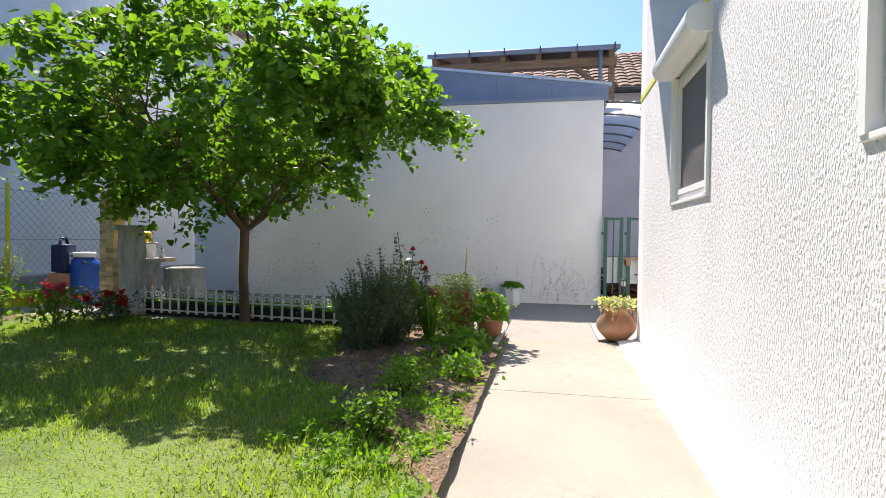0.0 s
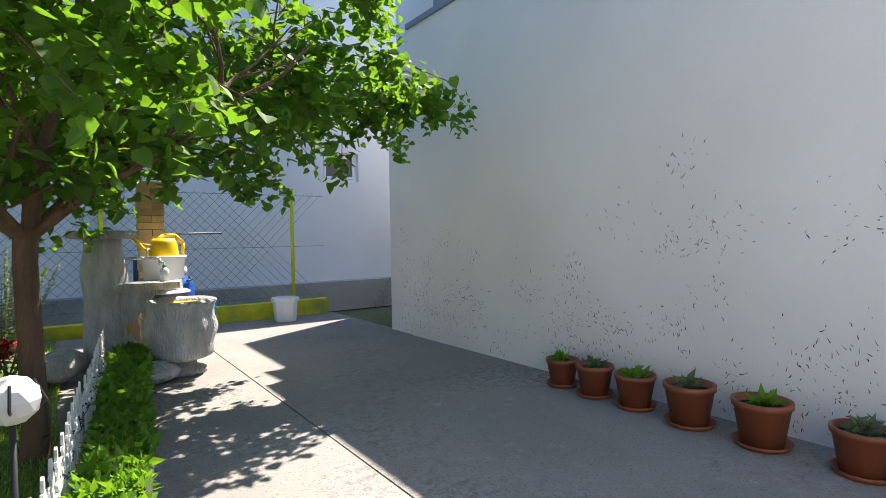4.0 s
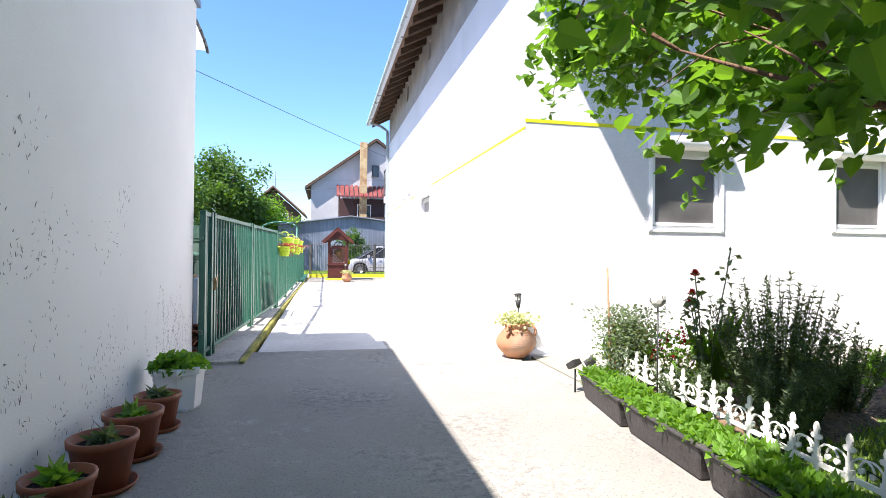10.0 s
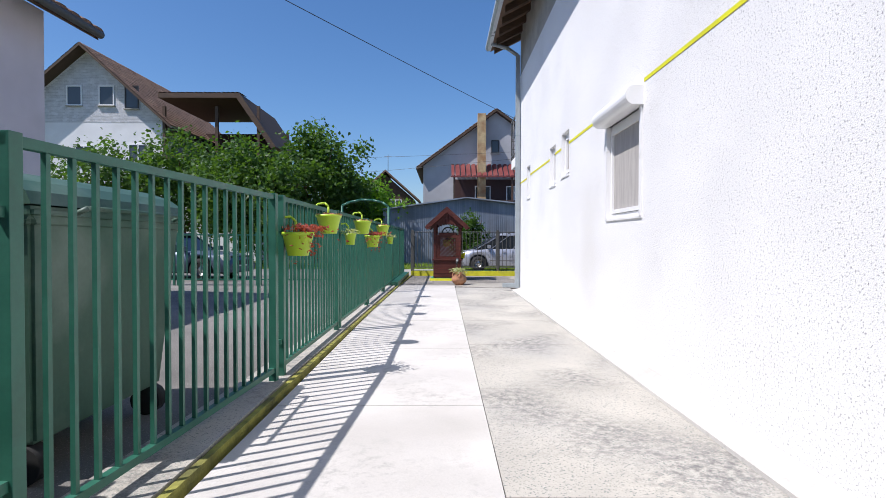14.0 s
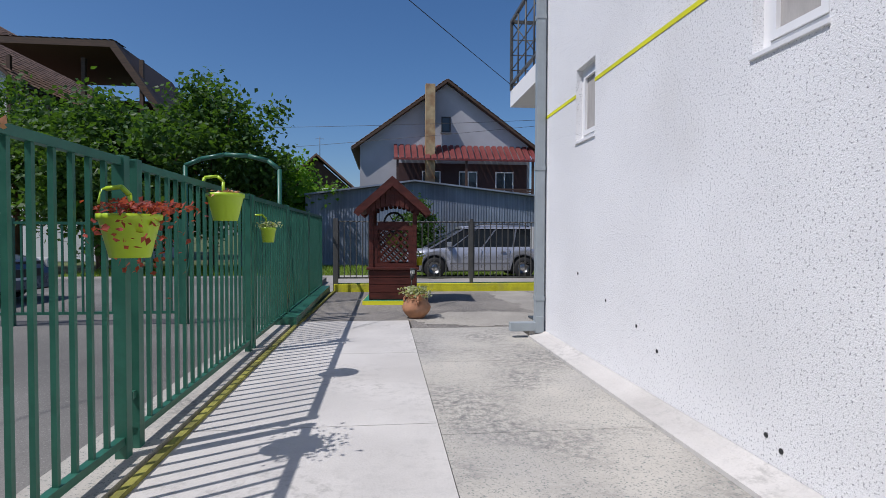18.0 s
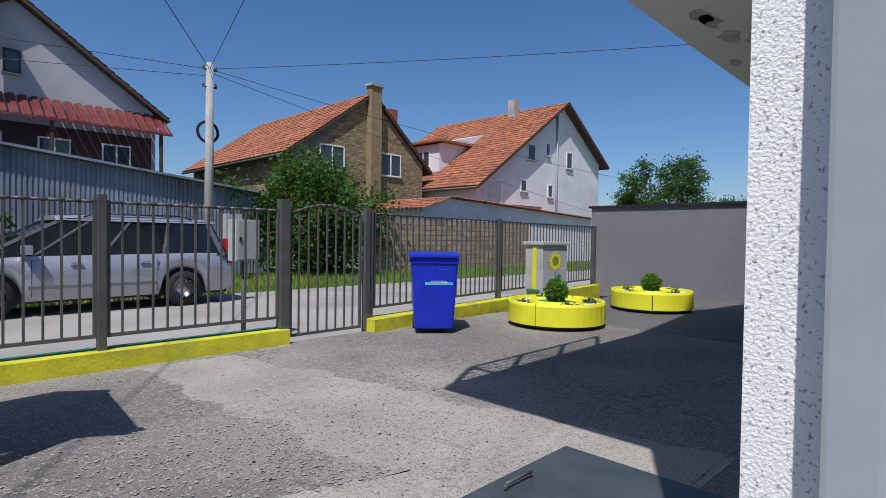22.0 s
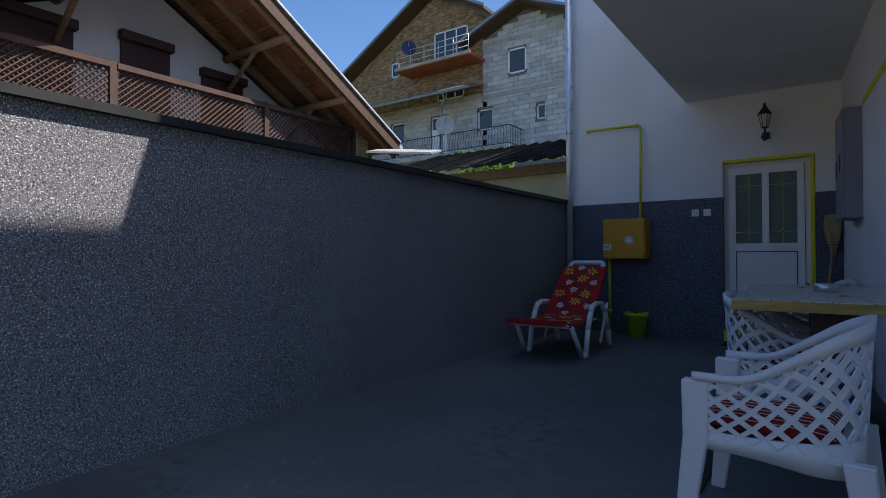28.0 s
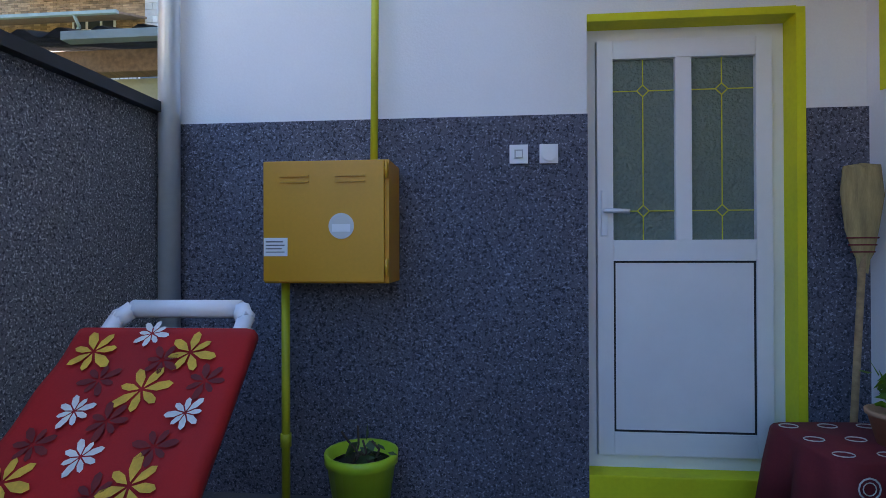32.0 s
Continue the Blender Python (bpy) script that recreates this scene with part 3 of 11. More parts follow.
# plinth along the foot of the wall
bm = bmesh.new()
prism(bm, [(0.004, -0.05), (0.20, -0.05), (0.195, 0.02), (0.06, 0.045), (0.004, 0.07)], -13.3, 0.0, "y")
structure("baseboard_1", bm, "conc", "low painted plinth at the foot of the alley wall", "plinth")
bm = bmesh.new()
prism(bm, [(0.004, -0.05), (0.22, -0.05), (0.2, 0.02), (0.004, 0.05)], -9.9, 0.0, "x")
structure("baseboard_2", bm, "white", "low painted plinth at the foot of the garden wall", "plinth")
bm = bmesh.new()
prism(bm, [(-13.505, -0.05), (-13.7, -0.05), (-13.68, 0.012), (-13.505, 0.03)], -6.2, -0.1, "x")
structure("baseboard_3", bm, "conc_front", "low concrete plinth at the foot of the front wall", "plinth")

# small holes and scars in the alley wall
rnd = random.Random(5)
for y, z in ((-11.6, 0.62), (-11.05, 0.5), (-10.75, 0.38), (-12.25, 0.8), (-9.7, 0.2), (-9.6, 0.16)):
    bm = bmesh.new()
    rod(bm, (0.0, y, z), (0.004, y, z), 0.008 + rnd.random() * 0.007, 7)
    tagged(part("wall_hole", bm, "black"), "small dark hole in the stucco", "hole", "holes in the alley wall")

# garden door, standing open
gd = thing("door_1", -6.9, -0.1, 0.2, 0, "white garden door with two glass panes, standing open", "door", kind="structure")
part("door_frame", boxes((-1.05, -0.08, 0, -0.98, 0.0, 2.26), (-0.07, -0.08, 0, 0, 0.0, 2.26), (-0.98, -0.08, 2.2, -0.07, 0.0, 2.26)), "pvc", gd)
part("door_sill", boxes((-1.05, -0.2, -0.3, 0, 0.12, 0.0)), "terracotta", gd, "red tiled door sill")
part("inner_door", boxes((-0.95, -0.5, 0.0, -0.9, -0.1, 2.15)), "brown_door", gd, "dark red wooden inner door")
# black panel painted as the darkness of the hall
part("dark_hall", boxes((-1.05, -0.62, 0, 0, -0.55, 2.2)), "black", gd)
leaf = part("door_leaf", boxes((0, -0.03, 0.02, 0.1, 0.03, 2.15), (0.9, -0.03, 0.02, 1.0, 0.03, 2.15), (0.1, -0.03, 0.02, 0.9, 0.03, 0.12), (0.1, -0.03, 0.85, 0.9, 0.03, 0.97), (0.1, -0.03, 2.05, 0.9, 0.03, 2.15), (0.46, -0.03, 0.97, 0.54, 0.03, 2.05), (0.1, -0.012, 0.12, 0.9, 0.012, 0.85)), "pvc", gd, "white plastic door leaf", pose(-1.0, 0.06, 0, 0, 0, 93))
for a in (0.1, 0.54):
    part("pane", boxes((a, -0.008, 0.97, a + 0.36, 0.008, 2.05)), "pane", leaf)
part("handle", boxes((0.03, 0.03, 1.0, 0.06, 0.08, 1.03), (0.03, 0.06, 1.0, 0.15, 0.08, 1.03)), "lampblack", leaf)


def wall_lantern(m, label):
    ob = thing("wall_lantern", 0, 0, 0, 0, label, "wall lamp", "lanterns on the house")
    ob.matrix_basis = m
    bm = bmesh.new()
    lathe(bm, [(0.0, -0.2), (0.02, -0.19), (0.045, -0.15), (0.03, -0.11), (0.012, -0.09), (0.012, -0.03)], 10)
    rod(bm, (0, -0.14, -0.12), (0, 0, -0.12), 0.012)
    rod(bm, (0, -0.15, -0.15), (0, -0.15, -0.07), 0.04, 10)
    part("bracket", bm, "lampblack", ob)
    bm = bmesh.new()
    lathe(bm, [(0.035, -0.03), (0.062, 0.12)], 6, smooth=False)
    part("glass", bm, "lampglass", ob)
    bm = bmesh.new()
    lathe(bm, [(0.078, 0.12), (0.07, 0.14), (0.03, 0.2), (0.012, 0.23), (0.016, 0.245), (0.0, 0.27)], 8, smooth=False)
    lathe(bm, [(0.0, -0.045), (0.04, -0.04), (0.04, -0.028), (0.0, -0.03)], 6, smooth=False)
    for k in range(6):
        a = k * 1.0472
        rod(bm, (0.036 * math.cos(a), 0.036 * math.sin(a), -0.03), (0.063 * math.cos(a), 0.063 * math.sin(a), 0.12), 0.004, 4)
    part("cap", bm, "lampblack", ob)
    return ob


lamp = wall_lantern(pose(-7.37, -7.73, 2.68, 0, 0, 180), "black metal wall lantern above the white entrance door")
copy_thing(lamp, pose(-6.08, -13.66, 2.85, 0, 0, 180))
copy_thing(lamp, pose(-7.9, 0.16, 2.78))["label"] = "pale wall lantern beside the garden door"

# gutter and downpipe on the alley side
bm = bmesh.new()
prism(bm, [(0.64, 5.8), (0.66, 5.72), (0.74, 5.7), (0.79, 5.75), (0.79, 5.83), (0.77, 5.83), (0.765, 5.76), (0.73, 5.725), (0.68, 5.74), (0.66, 5.8)], -13.75, 1.25, "y")
structure("gutter", bm, "zinc", "zinc half-round gutter along the eaves", "gutter")
dp = thing("downpipe", 0.07, -13.3, 0, 0, "grey square downpipe with an elbow at the corner of the house", "downpipe")
part("pipe", boxes((-0.05, -0.045, 0.22, 0.05, 0.045, 5.45), bevel=0.01), "grey_pipe", dp)
for z in (0.42, 1.9, 3.6):
    part("collar", boxes((-0.055, -0.05, z, 0.055, 0.05, z + 0.05)), "grey_pipe", dp)
part("elbow", boxes((-0.05, -0.06, 0.05, 0.05, 0.05, 0.24), (0.0, -0.055, 0.07, 0.34, 0.045, 0.17), bevel=0.01), "grey_pipe", dp)
bm = bmesh.new()
tube(bm, [(0.0, 0.0, 5.45), (0.25, 0.0, 5.62), (0.62, 0.0, 5.72)], 0.045)
part("swan_neck", bm, "grey_pipe", dp)
bm = bmesh.new()
rod(bm, (-9.86, -7.66, 0.0), (-9.86, -7.66, 6.2), 0.05, 12)
tagged(part("zinc_downpipe", bm, "zinc"), "shiny zinc downpipe at the end of the boundary wall", "downpipe")

# balcony rail at the front
rail = thing("balcony_railing", -3.1, -15.1, 3.28, 0, "dark iron balcony railing with crossed bars", "railing")
part("handrail", boxes((0.79, -0.02, 0.98, 3.1, 0.02, 1.02), (0.79, -0.02, 0.08, 3.1, 0.02, 0.11), (3.06, 0.02, 0.98, 3.1, 1.6, 1.02), (3.06, 0.02, 0.08, 3.1, 1.6, 0.11)), "grey_iron", rail)
for k in range(4):
    part("post", boxes((0.75 + k * 0.77, -0.02, 0, 0.79 + k * 0.77, 0.02, 0.98)), "grey_iron", rail)
for k in range(3):
    bm = bmesh.new()
    a = 0.77 + k * 0.77
    for z in (0.3, 0.52, 0.74):
        rod(bm, (a, 0, z), (a + 0.77, 0, z), 0.008, 6)
    rod(bm, (a, 0, 0.1), (a + 0.77, 0, 1.0), 0.008, 6)
    part("cross_bars", bm, "grey_iron", rail)
bm = bmesh.new()
for z in (0.3, 0.52, 0.74):
    rod(bm, (3.08, 0, z), (3.08, 1.6, z), 0.008, 6)
for y in (0.4, 0.8, 1.2):
    rod(bm, (3.08, y, 0), (3.08, y, 1.0), 0.012, 6)
part("side_bars", bm, "grey_iron", rail)
# dark canopy that carries the balcony on round the corner
bm = bmesh.new()
prism(bm, [(-6.22, -15.1), (-7.3, -14.55), (-7.3, -13.3), (-6.22, -13.3)], 3.06, 3.2)
cn = tagged(part("corner_canopy", bm, "black"), "dark sheet metal canopy on ribs beside the balcony", "canopy")
for y in (-14.7, -14.3, -13.9, -13.5):
    part("rib", boxes((-7.25, y, 3.0, -6.25, y + 0.04, 3.06)), "black", cn)

# ---- outbuilding roof edge, gutter and canopy ----
# upright sheet metal parapet, set back behind the flat edge of the roof; its top climbs towards the far end
RX = 4.5
def parapet_top(y):
    return 4.2 + 0.133 * (y - 0.6)
tr = thing("roof_parapet", RX, -0.1, 3.6, 0, "blue-grey sheet metal parapet on the outbuilding roof", "parapet", kind="structure")
for k in range(7):
    y0, y1 = k * 1.08, (k + 1) * 1.08 - 0.006
    bm = bmesh.new()
    prism(bm, [(y0, 0.0), (y1, 0.0), (y1, parapet_top(y1) - 3.6), (y0, parapet_top(y0) - 3.6)], 0.0, 0.06, "x")
    part("metal_sheet", bm, "blue_tin", tr)
bm = bmesh.new()
prism(bm, [(-0.06, parapet_top(0) - 3.605), (7.6, parapet_top(7.6) - 3.605), (7.6, parapet_top(7.6) - 3.55), (-0.06, parapet_top(0) - 3.55)], -0.03, 0.1, "x")
part("coping", bm, "zinc", tr, "folded zinc coping")
structure("roof_outbuilding", boxes((3.5, 0.0, 3.602, 9.5, 6.6, 3.66)), "blue_tin", "flat sheet metal roof of the outbuilding", "roof")
cp = thing("door_canopy", 3.6, 0.05, 3.45, 0, "curved polycarbonate canopy on a dark metal frame", "canopy")
arc = [(-0.02 - 0.9 * math.sin(a), 0.12 * math.cos(a) * 1.5 - 0.05) for a in [i * 0.26 for i in range(6)]]
for k in range(6):
    bm = bmesh.new()
    tube(bm, [(k * 0.95, y, z) for y, z in arc], 0.018, 6)
    part("rib", bm, "grey_iron", cp)
for k in range(5):
    bm = bmesh.new()
    for (y0, z0), (y1, z1) in zip(arc, arc[1:]):
        bm.faces.new([bm.verts.new(p) for p in ((k * 0.95, y0, z0 + 0.02), (k * 0.95 + 0.93, y0, z0 + 0.02), (k * 0.95 + 0.93, y1, z1 + 0.02), (k * 0.95, y1, z1 + 0.02))])
    bmesh.ops.solidify(bm, geom=bm.faces[:], thickness=0.008)
    part("sheet", bm, "poly", cp)

# dried vine marks on the outbuilding wall
rnd = random.Random(11)
bm = bmesh.new()
def scuff(y, z, length, lean, wide):
    dy, dz = math.sin(lean) * length, math.cos(lean) * length
    q = Vector((0, math.cos(lean), -math.sin(lean))) * wide
    a, b = Vector((3.527, y, z)), Vector((3.527, y + dy, z + dz))
    mid = (a + b) / 2 + q * rnd.uniform(-1.5, 1.5)
    vs = [bm.verts.new(p) for p in (a - q, a + q, mid + q, b + q * 0.3, b - q * 0.3, mid - q)]
    bm.faces.new(vs)
for k in range(95):
    cy, cz = rnd.uniform(1.9, 6.9), abs(rnd.gauss(0.35, 0.55))
    spread, lean = rnd.uniform(0.04, 0.16), rnd.uniform(-1.3, 1.3)
    for q in range(rnd.randint(6, 26)):
        y, z = cy + rnd.gauss(0, spread), cz + rnd.gauss(0, spread)
        if 0.03 < z < 2.2 and y < 7.0:
            scuff(y, z, rnd.uniform(0.006, 0.035), lean + rnd.gauss(0, 0.5), rnd.uniform(0.001, 0.0035))
for k in range(22):
    y, z = rnd.uniform(0.3, 1.3), 0.06
    lean = rnd.uniform(-0.55, 0.55)
    for q in range(rnd.randint(9, 20)):
        for i in range(rnd.randint(2, 5)):
            scuff(y + rnd.gauss(0, 0.011), z + rnd.gauss(0, 0.018), rnd.uniform(0.006, 0.026), lean + rnd.gauss(0, 0.9), rnd.uniform(0.0008, 0.0025))
        y, z = y + math.sin(lean) * 0.045, z + math.cos(lean) * 0.045
        lean = max(-1.0, min(1.0, lean + rnd.uniform(-0.35, 0.35)))
tagged(part("wall_scuffs", bm, "scuff"), "dark marks of dried vines on the white wall", "scuffs", kind="stuff")


# ---- green fence ----
me_bar = boxes((-0.011, -0.011, 0, 0.011, 0.011, 1.37))
bar_mesh = bpy.data.meshes.new("bar")
me_bar.to_mesh(bar_mesh)
me_bar.free()
bar_mesh.materials.append(M["green_iron"])


def fence_x(y):
    return 3.45 + 0.055 * y if y > -5.2 else 3.16 + (y + 5.2) * 0.003


def green_panel(y0, y1, z0=0.1, z1=1.5):
    x0, x1 = fence_x(y0), fence_x(y1)
    turn = math.degrees(math.atan2(y1 - y0, x1 - x0))
    ob = thing("green_fence", x0, y0, 0, turn, "green painted iron fence panel with upright bars", "fence", "panels of the green fence")
    n = math.hypot(y1 - y0, x1 - x0)
    part("top_rail", boxes((0, -0.02, z1, n, 0.02, z1 + 0.04)), "green_iron", ob)
    part("bottom_rail", boxes((0, -0.02, z0, n, 0.02, z0 + 0.04)), "green_iron", ob)
    part("post", boxes((0, -0.03, 0.02, 0.06, 0.03, z1 + 0.05), bevel=0.004), "green_iron", ob)
    part("post", boxes((n - 0.06, -0.03, 0.02, n, 0.03, z1 + 0.05), bevel=0.004), "green_iron", ob)
    for hz in (0.3, 1.25):
        part("hinge", boxes((-0.04, -0.015, hz, 0.02, 0.015, hz + 0.04)), "green_iron", ob)
    c = max(2, round((n - 0.12) / 0.135))
    for k in range(1, c):
        o = shared("bar", bar_mesh, ob, pose(0.06 + (n - 0.12) * k / c, 0, z0 + 0.035))
        o.scale = (1, 1, (z1 - z0 - 0.03) / 1.37)
    return ob


for a, b in ((0.04, -0.28), (-0.34, -2.52), (-2.6, -5.14), (-5.26, -7.62), (-7.7, -10.2), (-10.28, -12.7), (-12.78, -14.6), (-14.68, -16.6), (-16.68, -18.55)):
    green_panel(a, b)
# kerb under the fence: concrete strip with a mossy yellow edge
bm = bmesh.new()
prism(bm, [(3.1, 0.1), (3.08, -5.2), (3.0, -14.2), (3.42, -14.2), (3.42, -5.2), (3.6, 0.1)], -0.1, 0.03)
structure("kerb_1", bm, "conc_dark", "weathered concrete strip under the green fence", "kerb")
bm = bmesh.new()
prism(bm, [(3.03, 0.1), (3.02, -5.2), (2.92, -14.2), (2.82, -18.4), (2.86, -18.4), (2.96, -14.2), (3.06, -5.2), (3.08, 0.1)], -0.1, 0.025)
structure("kerb_2", bm, "moss", "mossy yellow painted edge along the alley", "kerb")
structure("kerb_3", boxes((2.93, -18.5, -0.1, 3.3, -14.22, 0.12)), "green_iron", "green painted concrete kerb under the fence", "kerb")


# ---- pots hung on the green fence ----
def pot_bm(r0, r1, h, wall=0.006, seg=20):
    bm = bmesh.new()
    lathe(bm, [(0, 0.0), (r0, 0.0), (r1 * 0.98, h * 0.86), (r1 * 1.05, h * 0.87), (r1 * 1.06, h), (r1 - wall, h), (r1 - wall * 2, h * 0.8), (0, h * 0.8)], seg)
    return bm


def leaves(n, where, size, name, mat, parent=None, label="", seed=1, aspect=1.5, droop=0.3, m=None, fold=0.15):
    """One mesh of n small folded leaves; where(rng, n) gives their places."""
    g = np.random.default_rng(seed)
    c = where(g, n)
    d = g.normal(size=(n, 3))
    d[:, 2] = d[:, 2] * 0.6 - droop
    d /= np.linalg.norm(d, axis=1)[:, None]
    up = g.normal(size=(n, 3))
    up[:, 2] += 1.0
    side = np.cross(d, up)
    side /= np.linalg.norm(side, axis=1)[:, None] + 1e-9
    nrm = np.cross(side, d)
    s = size * g.uniform(0.65, 1.3, n)[:, None]
    L, W = s * aspect, s * 0.5
    v = np.stack([c, c + d * L * 0.35 + side * W + nrm * W * fold, c + d * L, c + d * L * 0.35 - side * W + nrm * W * fold], 1).reshape(-1, 3)
    f = np.arange(n)[:, None] * 4
    faces = np.concatenate([np.hstack([f, f + 1, f + 2]), np.hstack([f, f + 2, f + 3])])
    me = bpy.data.meshes.new(name)
    me.from_pydata(v.tolist(), [], faces.tolist())
    me.materials.append(M[mat])
    ob = new(name, me)
    ob.parent = parent
    if m is not None:
        ob.matrix_basis = m
    if label:
        ob["label"] = label
    return ob


def ball(r, h=None, z=0.0, low=0.0):
    h = r if h is None else h
    def f(g, n):
        p = g.normal(size=(n, 3))
        p /= np.linalg.norm(p, axis=1)[:, None]
        p *= g.uniform(0.25, 1, n)[:, None] ** 0.4
        p[:, 2] = np.abs(p[:, 2]) if low == 0 else p[:, 2]
        return p * (r, r, h) + (0, 0, z)
    return f


def fence_pot(y, z, kind, seed):
    x = fence_x(y) - 0.14
    size = {"tall": (0.075, 0.105, 0.2), "wide": (0.085, 0.13, 0.2), "small": (0.055, 0.075, 0.15)}[kind]
    ob = thing("hanging_pot", x, y, z, random.Random(seed).uniform(-20, 20), "lime green plastic flower pot hooked over the green fence", "flower pot", "pots on the green fence")
    part("pot", pot_bm(*size), "lime", ob)
    bm = bmesh.new()
    tube(bm, [(0.02, -0.03, size[2] - 0.02), (0.02, -0.03, size[2] + 0.09), (0.06, -0.03, size[2] + 0.13), (0.15, -0.03, size[2] + 0.12), (0.17, -0.03, size[2] + 0.05)], 0.012, 6)
    part("hook", bm, "lime", ob)
    bm = bmesh.new()
    lathe(bm, [(0, size[2] * 0.82), (size[1] - 0.014, size[2] * 0.82), (0, size[2] * 0.9)], 14)
    part("soil", bm, "dirt", ob)
    return ob, size


for k, (y, z, kind, plant) in enumerate(((-5.3, 1.04, "wide", "red"), (-6.5, 1.24, "wide", "low"), (-7.8, 1.11, "small", "dry"), (-8.85, 1.26, "wide", "low"), (-9.95, 1.05, "wide", "red"), (-11.45, 1.26, "wide", "low"), (-12.9, 1.08, "small", "dry"))):
    ob, size = fence_pot(y, z, kind, k)
    if plant == "red":
        leaves(420, lambda g, n: np.c_[g.normal(0, 0.09, n), g.normal(0, 0.1, n), 0.22 - np.abs(g.normal(0, 0.12, n)) * (g.uniform(0, 1, n) > 0.5) + g.uniform(0, 0.04, n)] - (0.06, 0, 0), 0.022, "trailing_plant", "leaf_red", ob, "red trailing succulent", seed=k)
    elif plant == "low":
        leaves(160, lambda g, n: np.c_[g.normal(0, 0.055, n), g.normal(0, 0.055, n), size[2] * 0.93 + g.uniform(0, 0.03, n)], 0.02, "seedlings", "terracotta", ob, seed=k)
    else:
        leaves(160, lambda g, n: np.c_[g.normal(0, 0.05, n), g.normal(0, 0.05, n), size[2] + g.uniform(-0.01, 0.06, n)], 0.022, "dry_plant", "leaf_pale", ob, "pale drying plant", seed=k)


# ---- waste containers, rubble and timber behind the green fence ----
def wheelie(name, m, w, d, h, mat, lid, label, group=""):
    ob = thing(name, 0, 0, 0, 0, label, "waste bin", group)
    ob.matrix_basis = m
    bm = bmesh.new()
    t = 0.84
    lo = [(-w / 2 * t, -d / 2 * t), (w / 2 * t, -d / 2 * t), (w / 2 * t, d / 2 * t), (-w / 2 * t, d / 2 * t)]
    hi = [(-w / 2, -d / 2), (w / 2, -d / 2), (w / 2, d / 2), (-w / 2, d / 2)]
    a = [bm.verts.new((x, y, 0.2 if lid == "round" else 0.06)) for x, y in lo]
    b = [bm.verts.new((x, y, h * 0.9)) for x, y in hi]
    c = [bm.verts.new((x * 1.06, y * 1.06, h * 0.91)) for x, y in hi]
    e = [bm.verts.new((x * 1.06, y * 1.06, h * 0.95)) for x, y in hi]
    for p, q in ((a, b), (b, c), (c, e)):
        for i in range(4):
            bm.faces.new((p[i], p[(i + 1) % 4], q[(i + 1) % 4], q[i]))
    bm.faces.new(a[::-1])
    bm.faces.new(e)
    bmesh.ops.bevel(bm, geom=bm.edges[:], offset=0.018, segments=2, affect="EDGES")
    part("body", bm, mat, ob)
    bm = bmesh.new()
    if lid == "round":
        n = 10
        rows = [[bm.verts.new((x, d / 2 * 1.05 * math.cos(i * math.pi / n), h * 0.955 + 0.2 * math.sin(i * math.pi / n))) for x in (-w / 2 * 1.05, w / 2 * 1.05)] for i in range(n + 1)]
        for p, q in zip(rows, rows[1:]):
            bm.faces.new((p[0], p[1], q[1], q[0]))
        bm.faces.new([r[0] for r in rows])
        bm.faces.new([r[1] for r in rows][::-1])
    else:
        prism(bm, [(-d / 2 * 1.1, h * 0.955), (d / 2 * 1.08, h * 0.955), (d / 2 * 1.08, h * 0.985), (0, h * 1.03), (-d / 2 * 1.1, h * 0.99)], -w / 2 * 1.08, w / 2 * 1.08, "x")
        bmesh.ops.bevel(bm, geom=bm.edges[:], offset=0.01, segments=2, affect="EDGES")
    part("lid", bm, mat, ob)
    for s in (-1, 1):
        wheel = bmesh.new()
        rod(wheel, (s * w * 0.36, d * 0.36, 0.1), (s * w * 0.43, d * 0.36, 0.1), 0.1, 16)
        part("wheel", wheel, "rubber", ob)
        if lid == "round":
            wheel = bmesh.new()
            rod(wheel, (s * w * 0.36, -d * 0.36, 0.1), (s * w * 0.43, -d * 0.36, 0.1), 0.1, 16)
            part("wheel", wheel, "rubber", ob)
            part("lug", boxes((s * w * 0.53, -0.05, h * 0.8, s * w * 0.58, 0.05, h * 0.9)), mat, ob)
    bm = bmesh.new()
    tube(bm, [(-w * 0.35, d * 0.56, h * 0.93), (-w * 0.35, d * 0.62, h * 0.95), (w * 0.35, d * 0.62, h * 0.95), (w * 0.35, d * 0.56, h * 0.93)], 0.014, 6)
    part("handle", bm, mat, ob)
    return ob


wheelie("waste_container", pose(4.2, -3.9, -0.02, 0, 0, 90), 1.37, 1.05, 1.42, "bin_green", "round", "large faded green waste container on wheels with a domed lid", "waste containers")
wheelie("waste_bin", pose(4.35, -2.6, -0.02, 0, 0, 85), 0.75, 0.75, 1.12, "bin_green", "flat", "faded green plastic wheelie bin", "waste containers")
rnd = random.Random(21)
tile_mesh = bpy.data.meshes.new("roof_tile_piece")
bm = boxes((-0.2, -0.11, 0, 0.2, 0.11, 0.022), bevel=0.006)
bm.to_mesh(tile_mesh)
bm.free()
tile_mesh.materials.append(M["oldtile"])
pile = thing("tile_pile", 3.95, -0.95, -0.02, 0, "heap of broken clay roof tiles behind the fence", "rubble")
for k in range(150):
    y = rnd.uniform(-0.95, 0.95)
    z = rnd.random() * (0.62 - 0.45 * max(0, -y))
    shared("tile", tile_mesh, pile, pose(rnd.uniform(-0.3, 0.45), y, max(0.0, z), rnd.uniform(-25, 25), rnd.uniform(-25, 25), rnd.uniform(0, 180)))
pallet = thing("timber_rack", 4.0, -0.75, 0.62, 8, "raw timber frame with boards lying on a heap of tiles", "timber")
